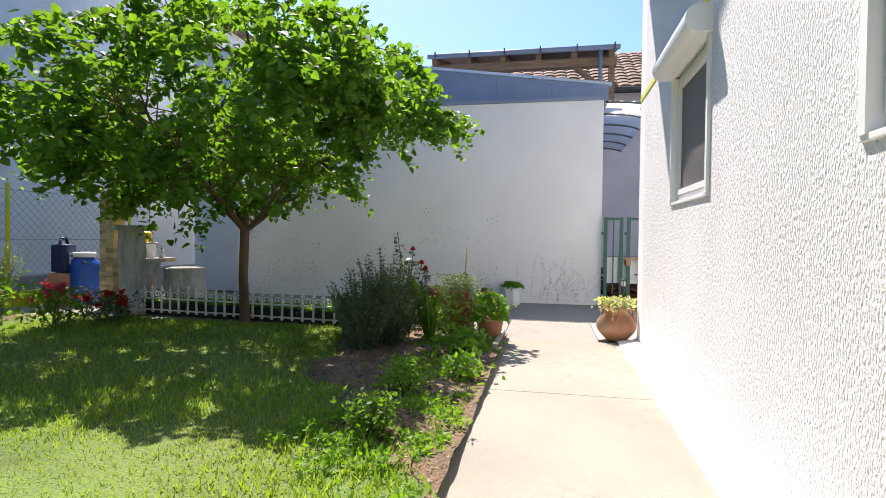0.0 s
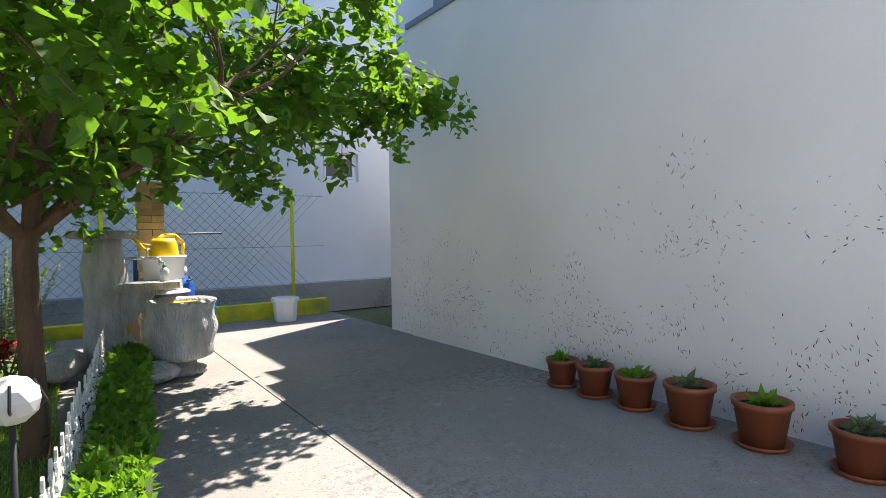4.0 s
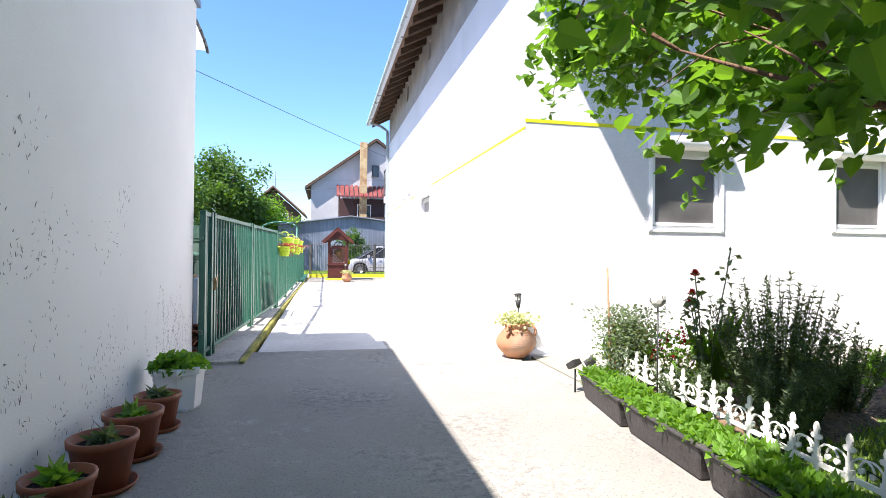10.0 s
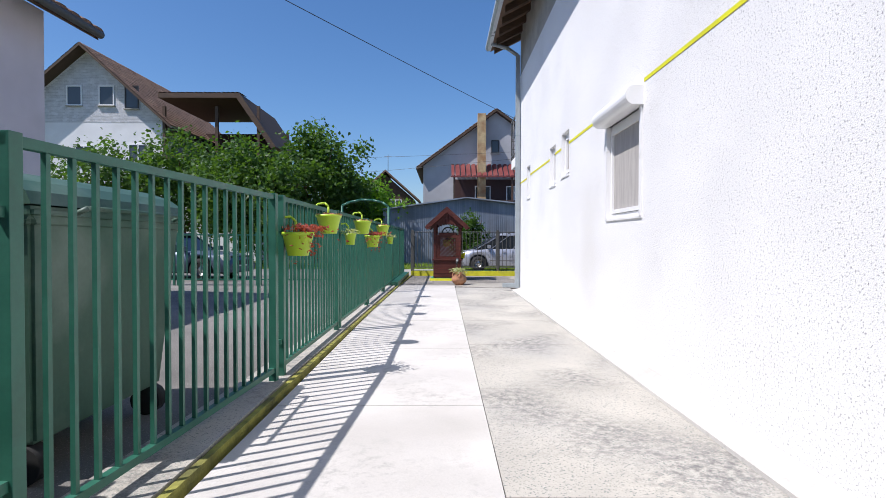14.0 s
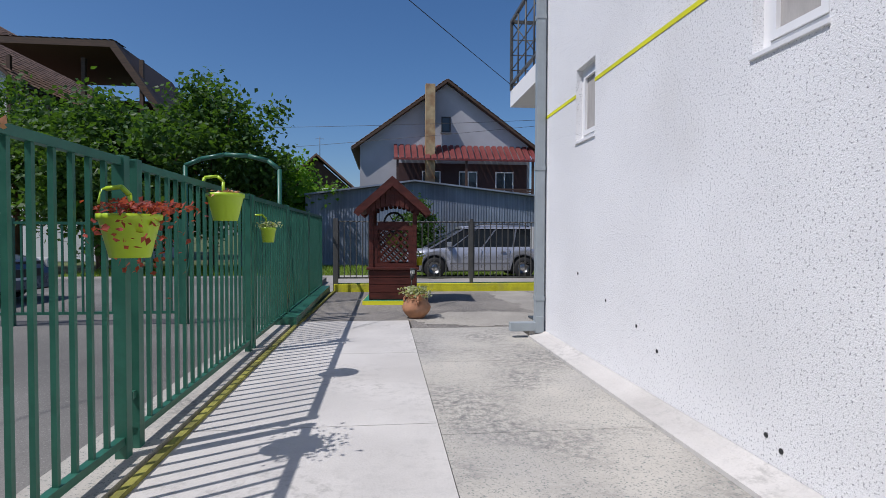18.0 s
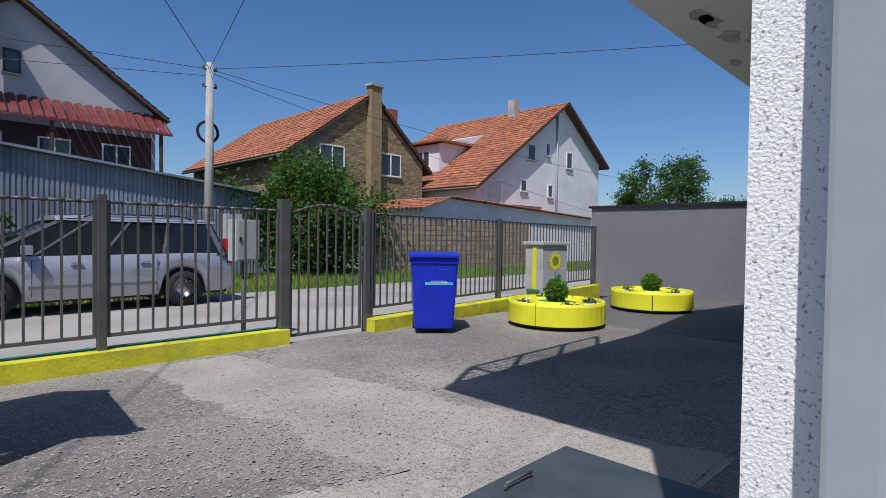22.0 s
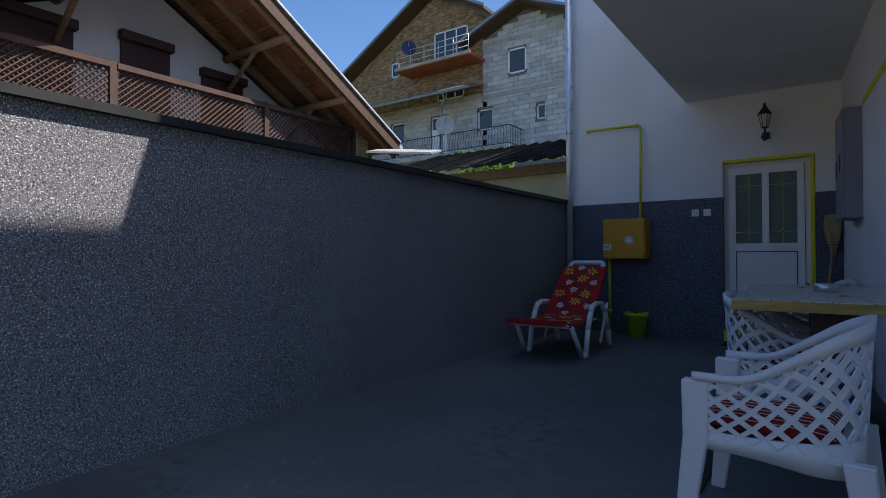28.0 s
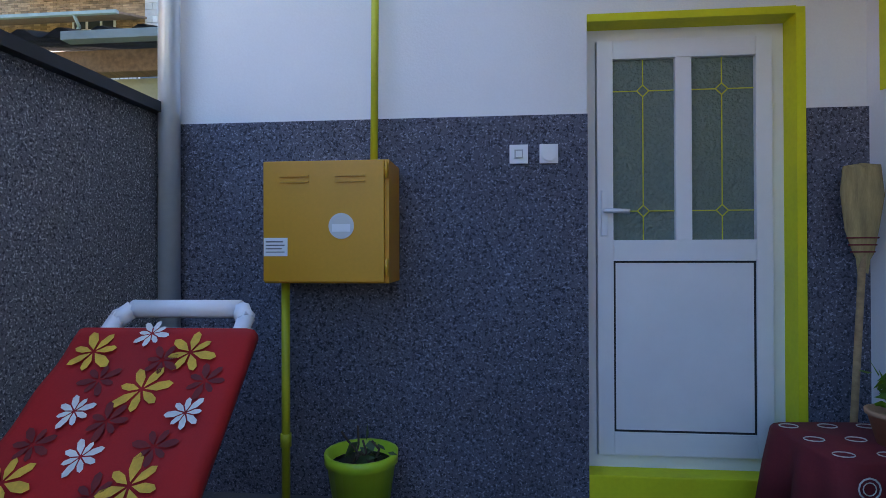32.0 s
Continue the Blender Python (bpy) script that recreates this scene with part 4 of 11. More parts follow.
for k in range(4):
    part("board", boxes((-0.55 + k * 0.28, -0.55, 0.2, -0.33 + k * 0.28, 0.55, 0.23)), "timber_raw", pallet)
for k in range(3):
    part("beam", boxes((-0.55, -0.5 + k * 0.46, 0.1, 0.5, -0.42 + k * 0.46, 0.2)), "timber_raw", pallet)
part("prop", boxes((-0.5, -0.1, 0.0, 0.35, -0.03, 0.1)), "timber_raw", pallet)
sheet = tagged(part("white_board", boxes((3.5, -0.62, 0.4, 3.54, 0.0, 0.86)), "pvc"), "white plastic board leaning behind the fence", "board")
sheet.rotation_euler = (0, 0, 0)

# ---- garden materials ----
M["stone_cast"] = material("grey_cast_concrete_bark", (0.50, 0.50, 0.49), 0.95, 0.2, 5, 28, 1.0, 0.03, stretch=(2.2, 2.2, 0.7), second=(0.36, 0.35, 0.33), amount=0.3)
M["yellow_brick"] = material("yellow_brick", (0.55, 0.42, 0.24), 0.9, 0.15, 6, 50, 0.5, 0.004, piece=0.4)
M["yellow_plastic"] = material("yellow_plastic", (0.85, 0.55, 0.01), 0.35, 0.05, 4, 40, 0.0, spec=0.5)
M["blue_plastic"] = material("blue_plastic", (0.012, 0.09, 0.42), 0.35, 0.1, 4, 40, 0.05, 0.001, spec=0.5)
M["navy_plastic"] = material("navy_plastic", (0.02, 0.03, 0.10), 0.4, 0.1, 4, 40, 0.0)
M["grey_plastic"] = material("grey_plastic", (0.16, 0.16, 0.17), 0.5, 0.1, 4, 40, 0.05, 0.001)
M["black_plastic"] = material("dark_planter_plastic", (0.055, 0.05, 0.05), 0.6, 0.2, 5, 30, 0.7, 0.012)
M["white_iron"] = material("white_painted_edging", (0.78, 0.77, 0.72), 0.5, 0.06, 8, 60, 0.2, 0.002)
M["green_brick"] = material("green_glazed_brick", (0.02, 0.24, 0.12), 0.35, 0.2, 4, 50, 0.15, 0.002, piece=0.3, spec=0.6)
M["yellow_iron"] = material("yellow_painted_iron", (0.80, 0.68, 0.16), 0.5, 0.1, 5, 40, 0.1, 0.001)
M["mesh_wire"] = material("galvanised_wire", (0.22, 0.23, 0.24), 0.5, 0.1, 5, 40, 0.0, metal=0.4)
M["block"] = material("grey_concrete_block", (0.42, 0.42, 0.43), 0.95, 0.12, 4, 40, 0.6, 0.006, piece=0.18)
M["mortar"] = material("dark_mortar", (0.20, 0.19, 0.18), 0.95, 0.2, 4, 40, 0.6, 0.006)
M["teal"] = material("teal_glazed_pot", (0.02, 0.28, 0.22), 0.3, 0.1, 4, 40, 0.0, spec=0.6)
M["paper_blue"] = material("blue_printed_label", (0.10, 0.38, 0.62), 0.5, 0.1, 12, 60, 0.0)
M["cabinet"] = material("pale_grey_cabinet", (0.45, 0.46, 0.46), 0.6, 0.1, 4, 40, 0.2, 0.002, second=(0.35, 0.35, 0.34), amount=0.3)
M["teal_roof"] = material("grey_green_sheet", (0.20, 0.26, 0.26), 0.5, 0.1, 3, 30, 0.1, 0.001)
M["steel"] = material("brushed_steel", (0.55, 0.55, 0.55), 0.3, 0.05, 5, 40, 0.0, metal=1.0)

# ---- lawn and beds ----
def sheet_grid(x0, x1, y0, y1, step, height, seed):
    nx, ny = max(1, int((x1 - x0) / step)), max(1, int((y1 - y0) / step))
    vs, fs = [], []
    for j in range(ny + 1):
        for i in range(nx + 1):
            x, y = x0 + (x1 - x0) * i / nx, y0 + (y1 - y0) * j / ny
            vs.append((x, y, height + 0.03 * noise.noise(Vector((x * 0.8 + seed, y * 0.8, 0)))))
    for j in range(ny):
        for i in range(nx):
            a = j * (nx + 1) + i
            fs.append((a, a + 1, a + nx + 2, a + nx + 1))
    me = bpy.data.meshes.new("sheet")
    me.from_pydata(vs, [], fs)
    for p in me.polygons:
        p.use_smooth = True
    return me


lawn_me = sheet_grid(-10.4, 0.04, 1.46, 9.05, 0.3, 0.02, 0)
lawn_me.materials.append(M["lawn"])
tagged(new("lawn", lawn_me), "lush green lawn with a tree on it", "lawn", kind="structure")
def bed_edge(x):
    """Where the dry soil of the flower bed ends towards the lawn."""
    u = min(1.0, max(0.0, (x + 4.4) / 2.9))
    return 1.58 + 1.45 * u * u * (3 - 2 * u) + 0.12 * math.sin(x * 5.3) + 0.07 * math.sin(x * 13.1)


bed_me = sheet_grid(-4.6, 0.0, 1.42, 3.2, 0.07, 0.02, 4)
for v in bed_me.vertices:
    over = max(0.0, v.co.y - bed_edge(v.co.x) + 0.1)
    v.co.z += 0.04 - 0.5 * over + 0.04 * noise.noise(v.co * 3) + 0.03 * noise.noise(v.co * 11)
bed_me.materials.append(M["soil"])
tagged(new("flower_bed", bed_me), "dry brown soil of the flower bed", "soil", kind="structure")
bed2 = sheet_grid(-7.0, 0.2, 7.3, 9.04, 0.12, 0.04, 9)
for v in bed2.vertices:
    v.co.z += 0.06 * noise.noise(v.co * 2.2) - max(0.0, 8.1 - v.co.y) * 0.09 - max(0.0, v.co.x + 0.2) * 0.2
bed2.materials.append(M["soil"])
tagged(new("back_bed", bed2), "dark soil of the bed along the mesh fence", "soil", kind="structure")


def grass(name, n, where, hi, seed, mat="grass", label="short lawn grass", w=0.006):
    g = np.random.default_rng(seed)
    c = where(g, n)
    lean = g.normal(0, 0.35, (n, 2))
    h = hi * g.uniform(0.5, 1.3, n)
    a = g.uniform(0, 6.28, n)
    s = np.c_[np.cos(a), np.sin(a), np.zeros(n)] * w
    tip = c + np.c_[lean * h[:, None], h]
    v = np.stack([c - s, c + s, tip], 1).reshape(-1, 3)
    me = bpy.data.meshes.new(name)
    me.from_pydata(v.tolist(), [], np.arange(3 * n).reshape(-1, 3).tolist())
    me.materials.append(M[mat])
    return tagged(new(name, me), label, "grass", kind="stuff")


def lawn_spots(g, n):
    x, y = g.uniform(-10.2, 0.1, n), g.uniform(1.42, 8.6, n)
    u = np.clip((x + 4.4) / 2.9, 0, 1)
    edge = 1.58 + 1.45 * u * u * (3 - 2 * u) + 0.12 * np.sin(x * 5.3) + 0.07 * np.sin(x * 13.1)
    keep = ~((x > -4.5) & (y < edge) & (g.uniform(0, 1, n) > 0.1)) & ~((y > 7.4) & (x > -6.5) & (g.uniform(0, 1, n) > 0.2))
    c = np.c_[x, y, np.full(n, 0.01)]
    return c[keep] if False else np.where(keep[:, None], c, np.c_[g.uniform(-10, -2.6, n), g.uniform(1.5, 7.2, n), np.full(n, 0.01)])


grass("lawn_grass", 120000, lawn_spots, 0.05, 3)
grass("lawn_edge_weeds", 2600, lambda g, n: np.c_[g.choice(g.uniform(-9, -0.2, 160), n) + g.normal(0, 0.05, n), 1.46 + np.abs(g.choice(g.normal(0, 0.25, 160), n)) + np.abs(g.normal(0, 0.05, n)), np.full(n, 0.03)], 0.045, 4, "leaf_light", "weeds along the path", 0.012)


# ---- the tree ----
tree = thing("garden_tree", 0.0, 4.8, 0.02, 0, "young leafy tree with a smooth brown trunk on the lawn", "tree")
rnd = random.Random(7)
bm = bmesh.new()
trunk = [(0, 0, 0.0, 0.076), (0.01, 0.0, 0.12, 0.064), (0.0, 0.02, 0.6, 0.058), (-0.01, 0.0, 1.05, 0.057), (0, 0, 1.25, 0.06)]
for a, b in zip(trunk, trunk[1:]):
    rod(bm, a[:3], b[:3], a[3], 14, b[3], caps=False)
part("trunk", bm, "bark", tree)
tips = []
def limb(a, d, length, r, depth):
    d = Vector(d).normalized()
    pts = [Vector(a)]
    for k in range(4):
        d = (d + Vector((rnd.uniform(-0.25, 0.25), rnd.uniform(-0.25, 0.25), rnd.uniform(-0.05, 0.22)))).normalized()
        pts.append(pts[-1] + d * length / 4)
    for k, (p, q) in enumerate(zip(pts, pts[1:])):
        rod(limb_bm, p, q, r * (1 - 0.17 * k), 7, r * (1 - 0.17 * (k + 1)), caps=False)
        tips.append(q)
    if depth:
        for k in range(3):
            p = pts[rnd.randint(1, 4)]
            limb(p, d + Vector((rnd.uniform(-1, 1), rnd.uniform(-1, 1), rnd.uniform(-0.3, 0.5))), length * 0.62, r * 0.5, depth - 1)
for k, (dx, dy, dz, ln, r) in enumerate(((-0.75, 0.25, 0.6, 1.5, 0.06), (0.35, -0.15, 1.0, 1.7, 0.066), (0.45, 0.75, 0.7, 1.4, 0.05), (-0.3, -0.8, 0.55, 1.4, 0.045), (0.8, -0.45, 0.5, 1.3, 0.045), (-0.2, 0.8, 0.8, 1.3, 0.04))):
    limb_bm = bmesh.new()
    limb((0, 0, 1.18), (dx, dy, dz), ln, r * 0.68, 2)
    part("limb", limb_bm, "bark", tree)


def crown_edge(a):
    """How far the crown reaches towards the angle a."""
    return 2.3 + 0.45 * max(0.0, -math.sin(a)) + 0.35 * max(0.0, math.sin(a)) + 0.45 * max(0.0, math.cos(a - 0.25)) ** 3 + 0.2 * math.sin(5 * a + 1) + 0.13 * math.sin(11 * a)


def crown_sprays(g, count):
    """Where the leafy shoots of the crown begin, which way they hang and how long they are."""
    out = []
    while len(out) < count:
        x, y = g.uniform(-3.0, 3.0, 2)
        r, a = math.hypot(x, y), math.atan2(y, x)
        edge = crown_edge(a)
        if r > edge - 0.3 or (x > 0.55 - 0.1 * y and y < -0.1) or (y < -2.1 and x < -1.0):
            continue
        q = r / edge
        lo = 1.42 + 0.3 * r + 0.14 * math.sin(x * 3.1 + 0.4) * math.sin(y * 2.7)
        if x > 0.35:
            lo = max(lo, 1.6 + 0.3 * (x - 0.35))
        if x > 1.2:
            lo = max(lo, 2.25)
        if y < -1.2:
            lo = max(lo, 2.2 + 0.34 * (r - 1.2))
        elif y < -0.3:
            lo = max(lo, 1.95 if x > -0.6 else 1.85)
        hi = 4.45 - 2.1 * q * q
        if hi < lo + 0.1:
            continue
        z = lo + (hi - lo) * (g.uniform() ** 2.2 if g.uniform() < 0.8 else 1 - g.uniform() ** 1.8)
        if noise.noise(Vector((x * 1.1 + 3, y * 1.1, z * 1.4))) < -0.3 and q > 0.55:
            continue
        d = Vector((x / (r + 0.1) + g.normal(0, 0.5), y / (r + 0.1) + g.normal(0, 0.5), g.normal(0.05, 0.35)))
        if y < -0.25 and x > 0.6:
            d.x = min(d.x, 0.15)
        out.append(((x, y, z), d.normalized(), g.uniform(0.25, 0.6)))
    return out


SPRAYS = crown_sprays(np.random.default_rng(21), 760)


def crown_spots(g, n):
    k = g.integers(0, len(SPRAYS), n)
    base = np.array([SPRAYS[i][0] for i in k])
    way = np.array([tuple(SPRAYS[i][1] * SPRAYS[i][2]) for i in k])
    u = g.uniform(0, 1, n)[:, None]
    sag = np.c_[np.zeros(n), np.zeros(n), -0.22 * u[:, 0] ** 2]
    return base + way * u + sag + g.normal(0, 1, (n, 3)) * (0.06, 0.06, 0.045)


def tip_spots(g, n):
    k = g.integers(0, len(SPRAYS), n)
    u = g.uniform(0.8, 1.15, n)[:, None]
    return np.array([SPRAYS[i][0] for i in k]) + np.array([tuple(SPRAYS[i][1] * SPRAYS[i][2]) for i in k]) * u + np.c_[np.zeros(n), np.zeros(n), -0.22 * u[:, 0] ** 2] + g.normal(0, 0.03, (n, 3))


def heart_leaves(name, n, where, size, mat, parent, seed):
    """Broad pointed leaves that hang from their stalks."""
    g = np.random.default_rng(seed)
    c = where(g, n)
    d = g.normal(size=(n, 3)) * (1, 1, 0.5)
    d[:, 2] -= 0.55
    d /= np.linalg.norm(d, axis=1)[:, None]
    up = g.normal(size=(n, 3)) * 0.5 + (0, 0, 1)
    side = np.cross(d, up)
    side /= np.linalg.norm(side, axis=1)[:, None]
    nm = np.cross(side, d)
    s = (size * g.uniform(0.6, 1.25, n))[:, None]
    out = [c]
    for u, w, k in ((-0.06, 0.3, 0.06), (0.25, 0.5, 0.1), (0.62, 0.36, 0.04)):
        out.append(c + d * s * u + side * s * w + nm * s * k)
    out.append(c + d * s * 1.08 - nm * s * 0.1)
    for u, w, k in ((0.62, 0.36, 0.04), (0.25, 0.5, 0.1), (-0.06, 0.3, 0.06)):
        out.append(c + d * s * u - side * s * w + nm * s * k)
    v = np.stack(out, 1).reshape(-1, 3)
    f = np.arange(n)[:, None] * 8
    faces = np.concatenate([np.hstack([f, f + 1, f + 2, f + 3, f + 4]), np.hstack([f, f + 4, f + 5, f + 6, f + 7])])
    me = bpy.data.meshes.new(name)
    me.from_pydata(v.tolist(), [], faces.tolist())
    me.materials.append(M[mat])
    ob = new(name, me)
    ob.parent = parent
    return ob


heart_leaves("crown", 25000, crown_spots, 0.084, "leaf", tree, 5)
heart_leaves("young_leaf_growth", 5600, tip_spots, 0.058, "leaf_light", tree, 6)
bm = bmesh.new()
for (p, d, ln) in SPRAYS[::2]:
    p = Vector(p)
    rod(bm, p - d * 0.25, p + d * ln * 0.5, 0.007, 4, 0.005, caps=False)
    rod(bm, p + d * ln * 0.5, p + d * ln - Vector((0, 0, 0.15)), 0.005, 4, 0.002, caps=False)
tw = part("twig_growth", bm, "bark", tree)
tagged(tw, kind="stuff")


# ---- white edging fence ----
picket_bm = boxes((-0.013, -0.007, 0, 0.013, 0.007, 0.27))
box(picket_bm, -0.02, -0.009, 0.215, 0.02, 0.009, 0.235)
box(picket_bm, -0.022, -0.009, 0.012, 0.022, 0.009, 0.03)
prism(picket_bm, [(-0.008, 0.27), (0.008, 0.27), (0.008, 0.305), (0.024, 0.307), (0.03, 0.317), (0.025, 0.327), (0.010, 0.328), (0.015, 0.35), (0.010, 0.37), (0, 0.38), (-0.010, 0.37), (-0.015, 0.35), (-0.010, 0.328), (-0.025, 0.327), (-0.03, 0.317), (-0.024, 0.307), (-0.008, 0.305)], -0.005, 0.005, "y")
for s in (-1, 1):
    tube(picket_bm, [(s * (0.062 - 0.05 * math.cos(a)), 0, 0.255 + 0.042 * math.sin(a)) for a in [i * 0.5 for i in range(7)]], 0.0048, 5)
    rod(picket_bm, (s * 0.105, -0.007, 0.245), (s * 0.105, 0.007, 0.245), 0.013, 7)
picket_me = bpy.data.meshes.new("picket")
picket_bm.to_mesh(picket_me)
picket_bm.free()
picket_me.materials.append(M["white_iron"])
ex0, ey0, ex1, ey1 = -0.08, 1.75, 0.46, 7.0
run = math.hypot(ex1 - ex0, ey1 - ey0)
turn = math.degrees(math.atan2(ey1 - ey0, ex1 - ex0))
count = 7
for k in range(count):
    a, b = k / count, (k + 1) / count
    ob = thing("edging_fence", ex0 + (ex1 - ex0) * a, ey0 + (ey1 - ey0) * a, 0.05, turn + (-1.2, 0.8, -0.6, 1.0, -0.9, 0.5, 0.4)[k], "white plastic edging fence with fleur-de-lis tops", "garden fence", "pieces of the white edging fence")
    n = run / count
    part("rail", boxes((0, -0.006, 0.19, n, 0.006, 0.212)), "white_iron", ob)
    part("rail", boxes((0, -0.006, 0.03, n, 0.006, 0.05)), "white_iron", ob)
    for q in range(5):
        shared("picket", picket_me, ob, pose((q + 0.5) * n / 5, 0, 0, 0, (0.0, 2, -2, 1, -1)[q]))
# black cable of fairy lights wound along the fence
bm = bmesh.new()
g = random.Random(3)
pts = []
for k in range(140):
    u = k / 139
    pts.append((ex0 + (ex1 - ex0) * u + g.uniform(-0.03, 0.03), ey0 + (ey1 - ey0) * u, 0.26 + 0.04 * math.sin(k * 0.9) + g.uniform(-0.02, 0.02)))
tube(bm, pts, 0.003, 4)
tagged(part("light_cable", bm, "lampblack"), "thin black cable of fairy lights on the edging fence", "cable")


# ---- planters in front of it ----
def trough(k, y, x, turn, plant):
    ob = thing("planter_box", x, y, 0, turn, "dark moulded plastic planter box full of low green plants", "planter", "planter boxes along the edging fence")
    L, w, h = 0.82, 0.27, 0.2
    bm = bmesh.new()
    lo = [(-L * 0.45, -w * 0.38), (L * 0.45, -w * 0.38), (L * 0.45, w * 0.38), (-L * 0.45, w * 0.38)]
    hi = [(-L / 2, -w / 2), (L / 2, -w / 2), (L / 2, w / 2), (-L / 2, w / 2)]
    rings = [[bm.verts.new((p[0], p[1], z)) for p in s] for s, z in ((lo, 0), (hi, h * 0.86), ([(p[0] * 1.03, p[1] * 1.08) for p in hi], h * 0.87), ([(p[0] * 1.03, p[1] * 1.08) for p in hi], h), ([(p[0] * 0.95, p[1] * 0.86) for p in hi], h), ([(p[0] * 0.93, p[1] * 0.82) for p in hi], h * 0.85))]
    for p, q in zip(rings, rings[1:]):
        for i in range(4):
            bm.faces.new((p[i], p[(i + 1) % 4], q[(i + 1) % 4], q[i]))
    bm.faces.new(rings[0][::-1])
    bm.faces.new(rings[-1])
    bmesh.ops.bevel(bm, geom=bm.edges[:], offset=0.008, segments=1, affect="EDGES")
    part("box", bm, "black_plastic", ob)
    part("soil", boxes((-L * 0.46, -w * 0.4, h * 0.86, L * 0.46, w * 0.4, h * 0.92)), "dirt", ob)
    leaves(1500, lambda g, n: np.c_[g.uniform(-L * 0.47, L * 0.47, n), g.uniform(-w * 0.47, w * 0.47, n), h * 0.9 + np.abs(g.normal(0, 0.022, n))], 0.03 if plant == "succulent" else 0.04, "low_plant", "leaf_light", ob, seed=k, aspect=2.2 if plant == "succulent" else 1.3, droop=-0.4)
    return ob


for k in range(6):
    u = (k + 0.5) / 6
    y = 1.85 + u * 5.0
    trough(k, y, 0.13 + 0.105 * (y - 1.85) - 0.02, turn + (-3, 2, -2, 1, -2, 3)[k] - 0.5, "succulent" if k % 2 == 0 or k > 3 else "herb")


def solar_lamp(m, h=0.42, label="small black solar lamp on a spike"):
    ob = thing("solar_lamp", 0, 0, 0, 0, label, "garden lamp", "solar lamps")
    ob.matrix_basis = m
    bm = bmesh.new()
    rod(bm, (0, 0, 0), (0, 0, h * 0.55), 0.008, 6)
    lathe(bm, [(0.01, h * 0.5), (0.022, h * 0.55), (0.035, h * 0.78), (0.0, h * 0.78)], 12)
    part("spike", bm, "lampblack", ob)
    bm = bmesh.new()
    lathe(bm, [(0.033, h * 0.78), (0.033, h * 0.95)], 12)
    part("glass", bm, "lampglass", ob)
    bm = bmesh.new()
    lathe(bm, [(0.0, h * 0.95), (0.046, h * 0.95), (0.046, h * 0.985), (0.03, h), (0.0, h)], 12)
    for q in range(6):
        a = q * 1.047
        box(bm, 0.034 * math.cos(a) - 0.003, 0.034 * math.sin(a) - 0.003, h * 0.77, 0.034 * math.cos(a) + 0.003, 0.034 * math.sin(a) + 0.003, h * 0.96)
    part("cap", bm, "lampblack", ob)
    return ob


# ---- clay jugs with plants ----
def clay_jug(name, m, s, mat, label, plants, seed):
    ob = thing(name, 0, 0, 0, 0, label, "clay pot", "ribbed clay pots")
    ob.matrix_basis = m
    prof = [(0, 0.0), (0.105, 0.0), (0.115, 0.01)]
    for i in range(13):
        u = i / 12
        r = 0.125 + 0.105 * math.sin(u * math.pi * 0.86) - 0.02 * u
        prof += [(r, 0.02 + u * 0.26), (r + 0.008, 0.03 + u * 0.26)]
    prof += [(0.13, 0.31), (0.12, 0.335), (0.14, 0.36), (0.15, 0.375), (0.135, 0.38), (0.115, 0.34), (0, 0.33)]
    bm = bmesh.new()
    lathe(bm, [(r * s, z * s) for r, z in prof], 28)
    part("body", bm, mat, ob)
    for k in range(3):
        bm = bmesh.new()
        a = k * 2.09 + 0.4
        ca, sa = math.cos(a), math.sin(a)
        tube(bm, [(r * s * ca, r * s * sa, z * s) for r, z in ((0.125, 0.345), (0.185, 0.35), (0.215, 0.3), (0.205, 0.24))], 0.016 * s, 6)
        part("handle", bm, mat, ob)
    leaves(plants[1], lambda g, n: np.c_[g.normal(0, 0.095 * s, n), g.normal(0, 0.095 * s, n), 0.37 * s + g.uniform(-0.02, 0.12, n) * s], 0.035, "plant", plants[0], ob, "silvery variegated leaves", seed=seed, aspect=1.2)
    return ob


clay_jug("ribbed_pot", pose(0.16, 0.2, 0, 0, 0, 20), 1.0, "terracotta", "ribbed terracotta pot with silvery ivy and a solar lamp", ("leaf_pale", 520), 31)
solar_lamp(pose(0.1, 0.14, 0.36, 0, 4, 0), 0.34, "small black solar lamp standing in a pot")
clay_jug("ribbed_pot", pose(1.38, -14.85, -0.008, 0, 0, 70), 0.9, "terracotta", "round ribbed terracotta jug with a pale plant", ("leaf_pale", 520), 32)
solar_lamp(pose(1.46, -14.93, 0.35, 0, -6, 0), 0.34, "small black solar lamp standing in a pot")


# ---- pots along the outbuilding ----
def brown_pot(x, y, r, seed, saucer=True):
    ob = thing("brown_pot", x, y, 0, 0, "brown plastic flower pot with a small succulent", "flower pot", "brown pots along the white wall")
    part("pot", pot_bm(r * 0.72, r, r * 1.75), "brown_plastic", ob)
    if saucer:
        bm = bmesh.new()
        lathe(bm, [(0, 0.0), (r * 0.9, 0.0), (r * 1.05, 0.03), (r * 1.0, 0.03), (r * 0.85, 0.008), (0, 0.008)], 20)
        part("saucer", bm, "brown_plastic", ob)
    bm = bmesh.new()
    lathe(bm, [(0, r * 1.45), (r * 0.93, r * 1.45), (0, r * 1.5)], 16)
    part("soil", bm, "dirt", ob)
    leaves(70, lambda g, n: g.normal(0, 0.02, (n, 3)) + (0, 0, r * 1.55), 0.035, "succulent", "leaf_light" if seed % 2 else "leaf_grey", ob, seed=seed, aspect=2.4, droop=-0.5)


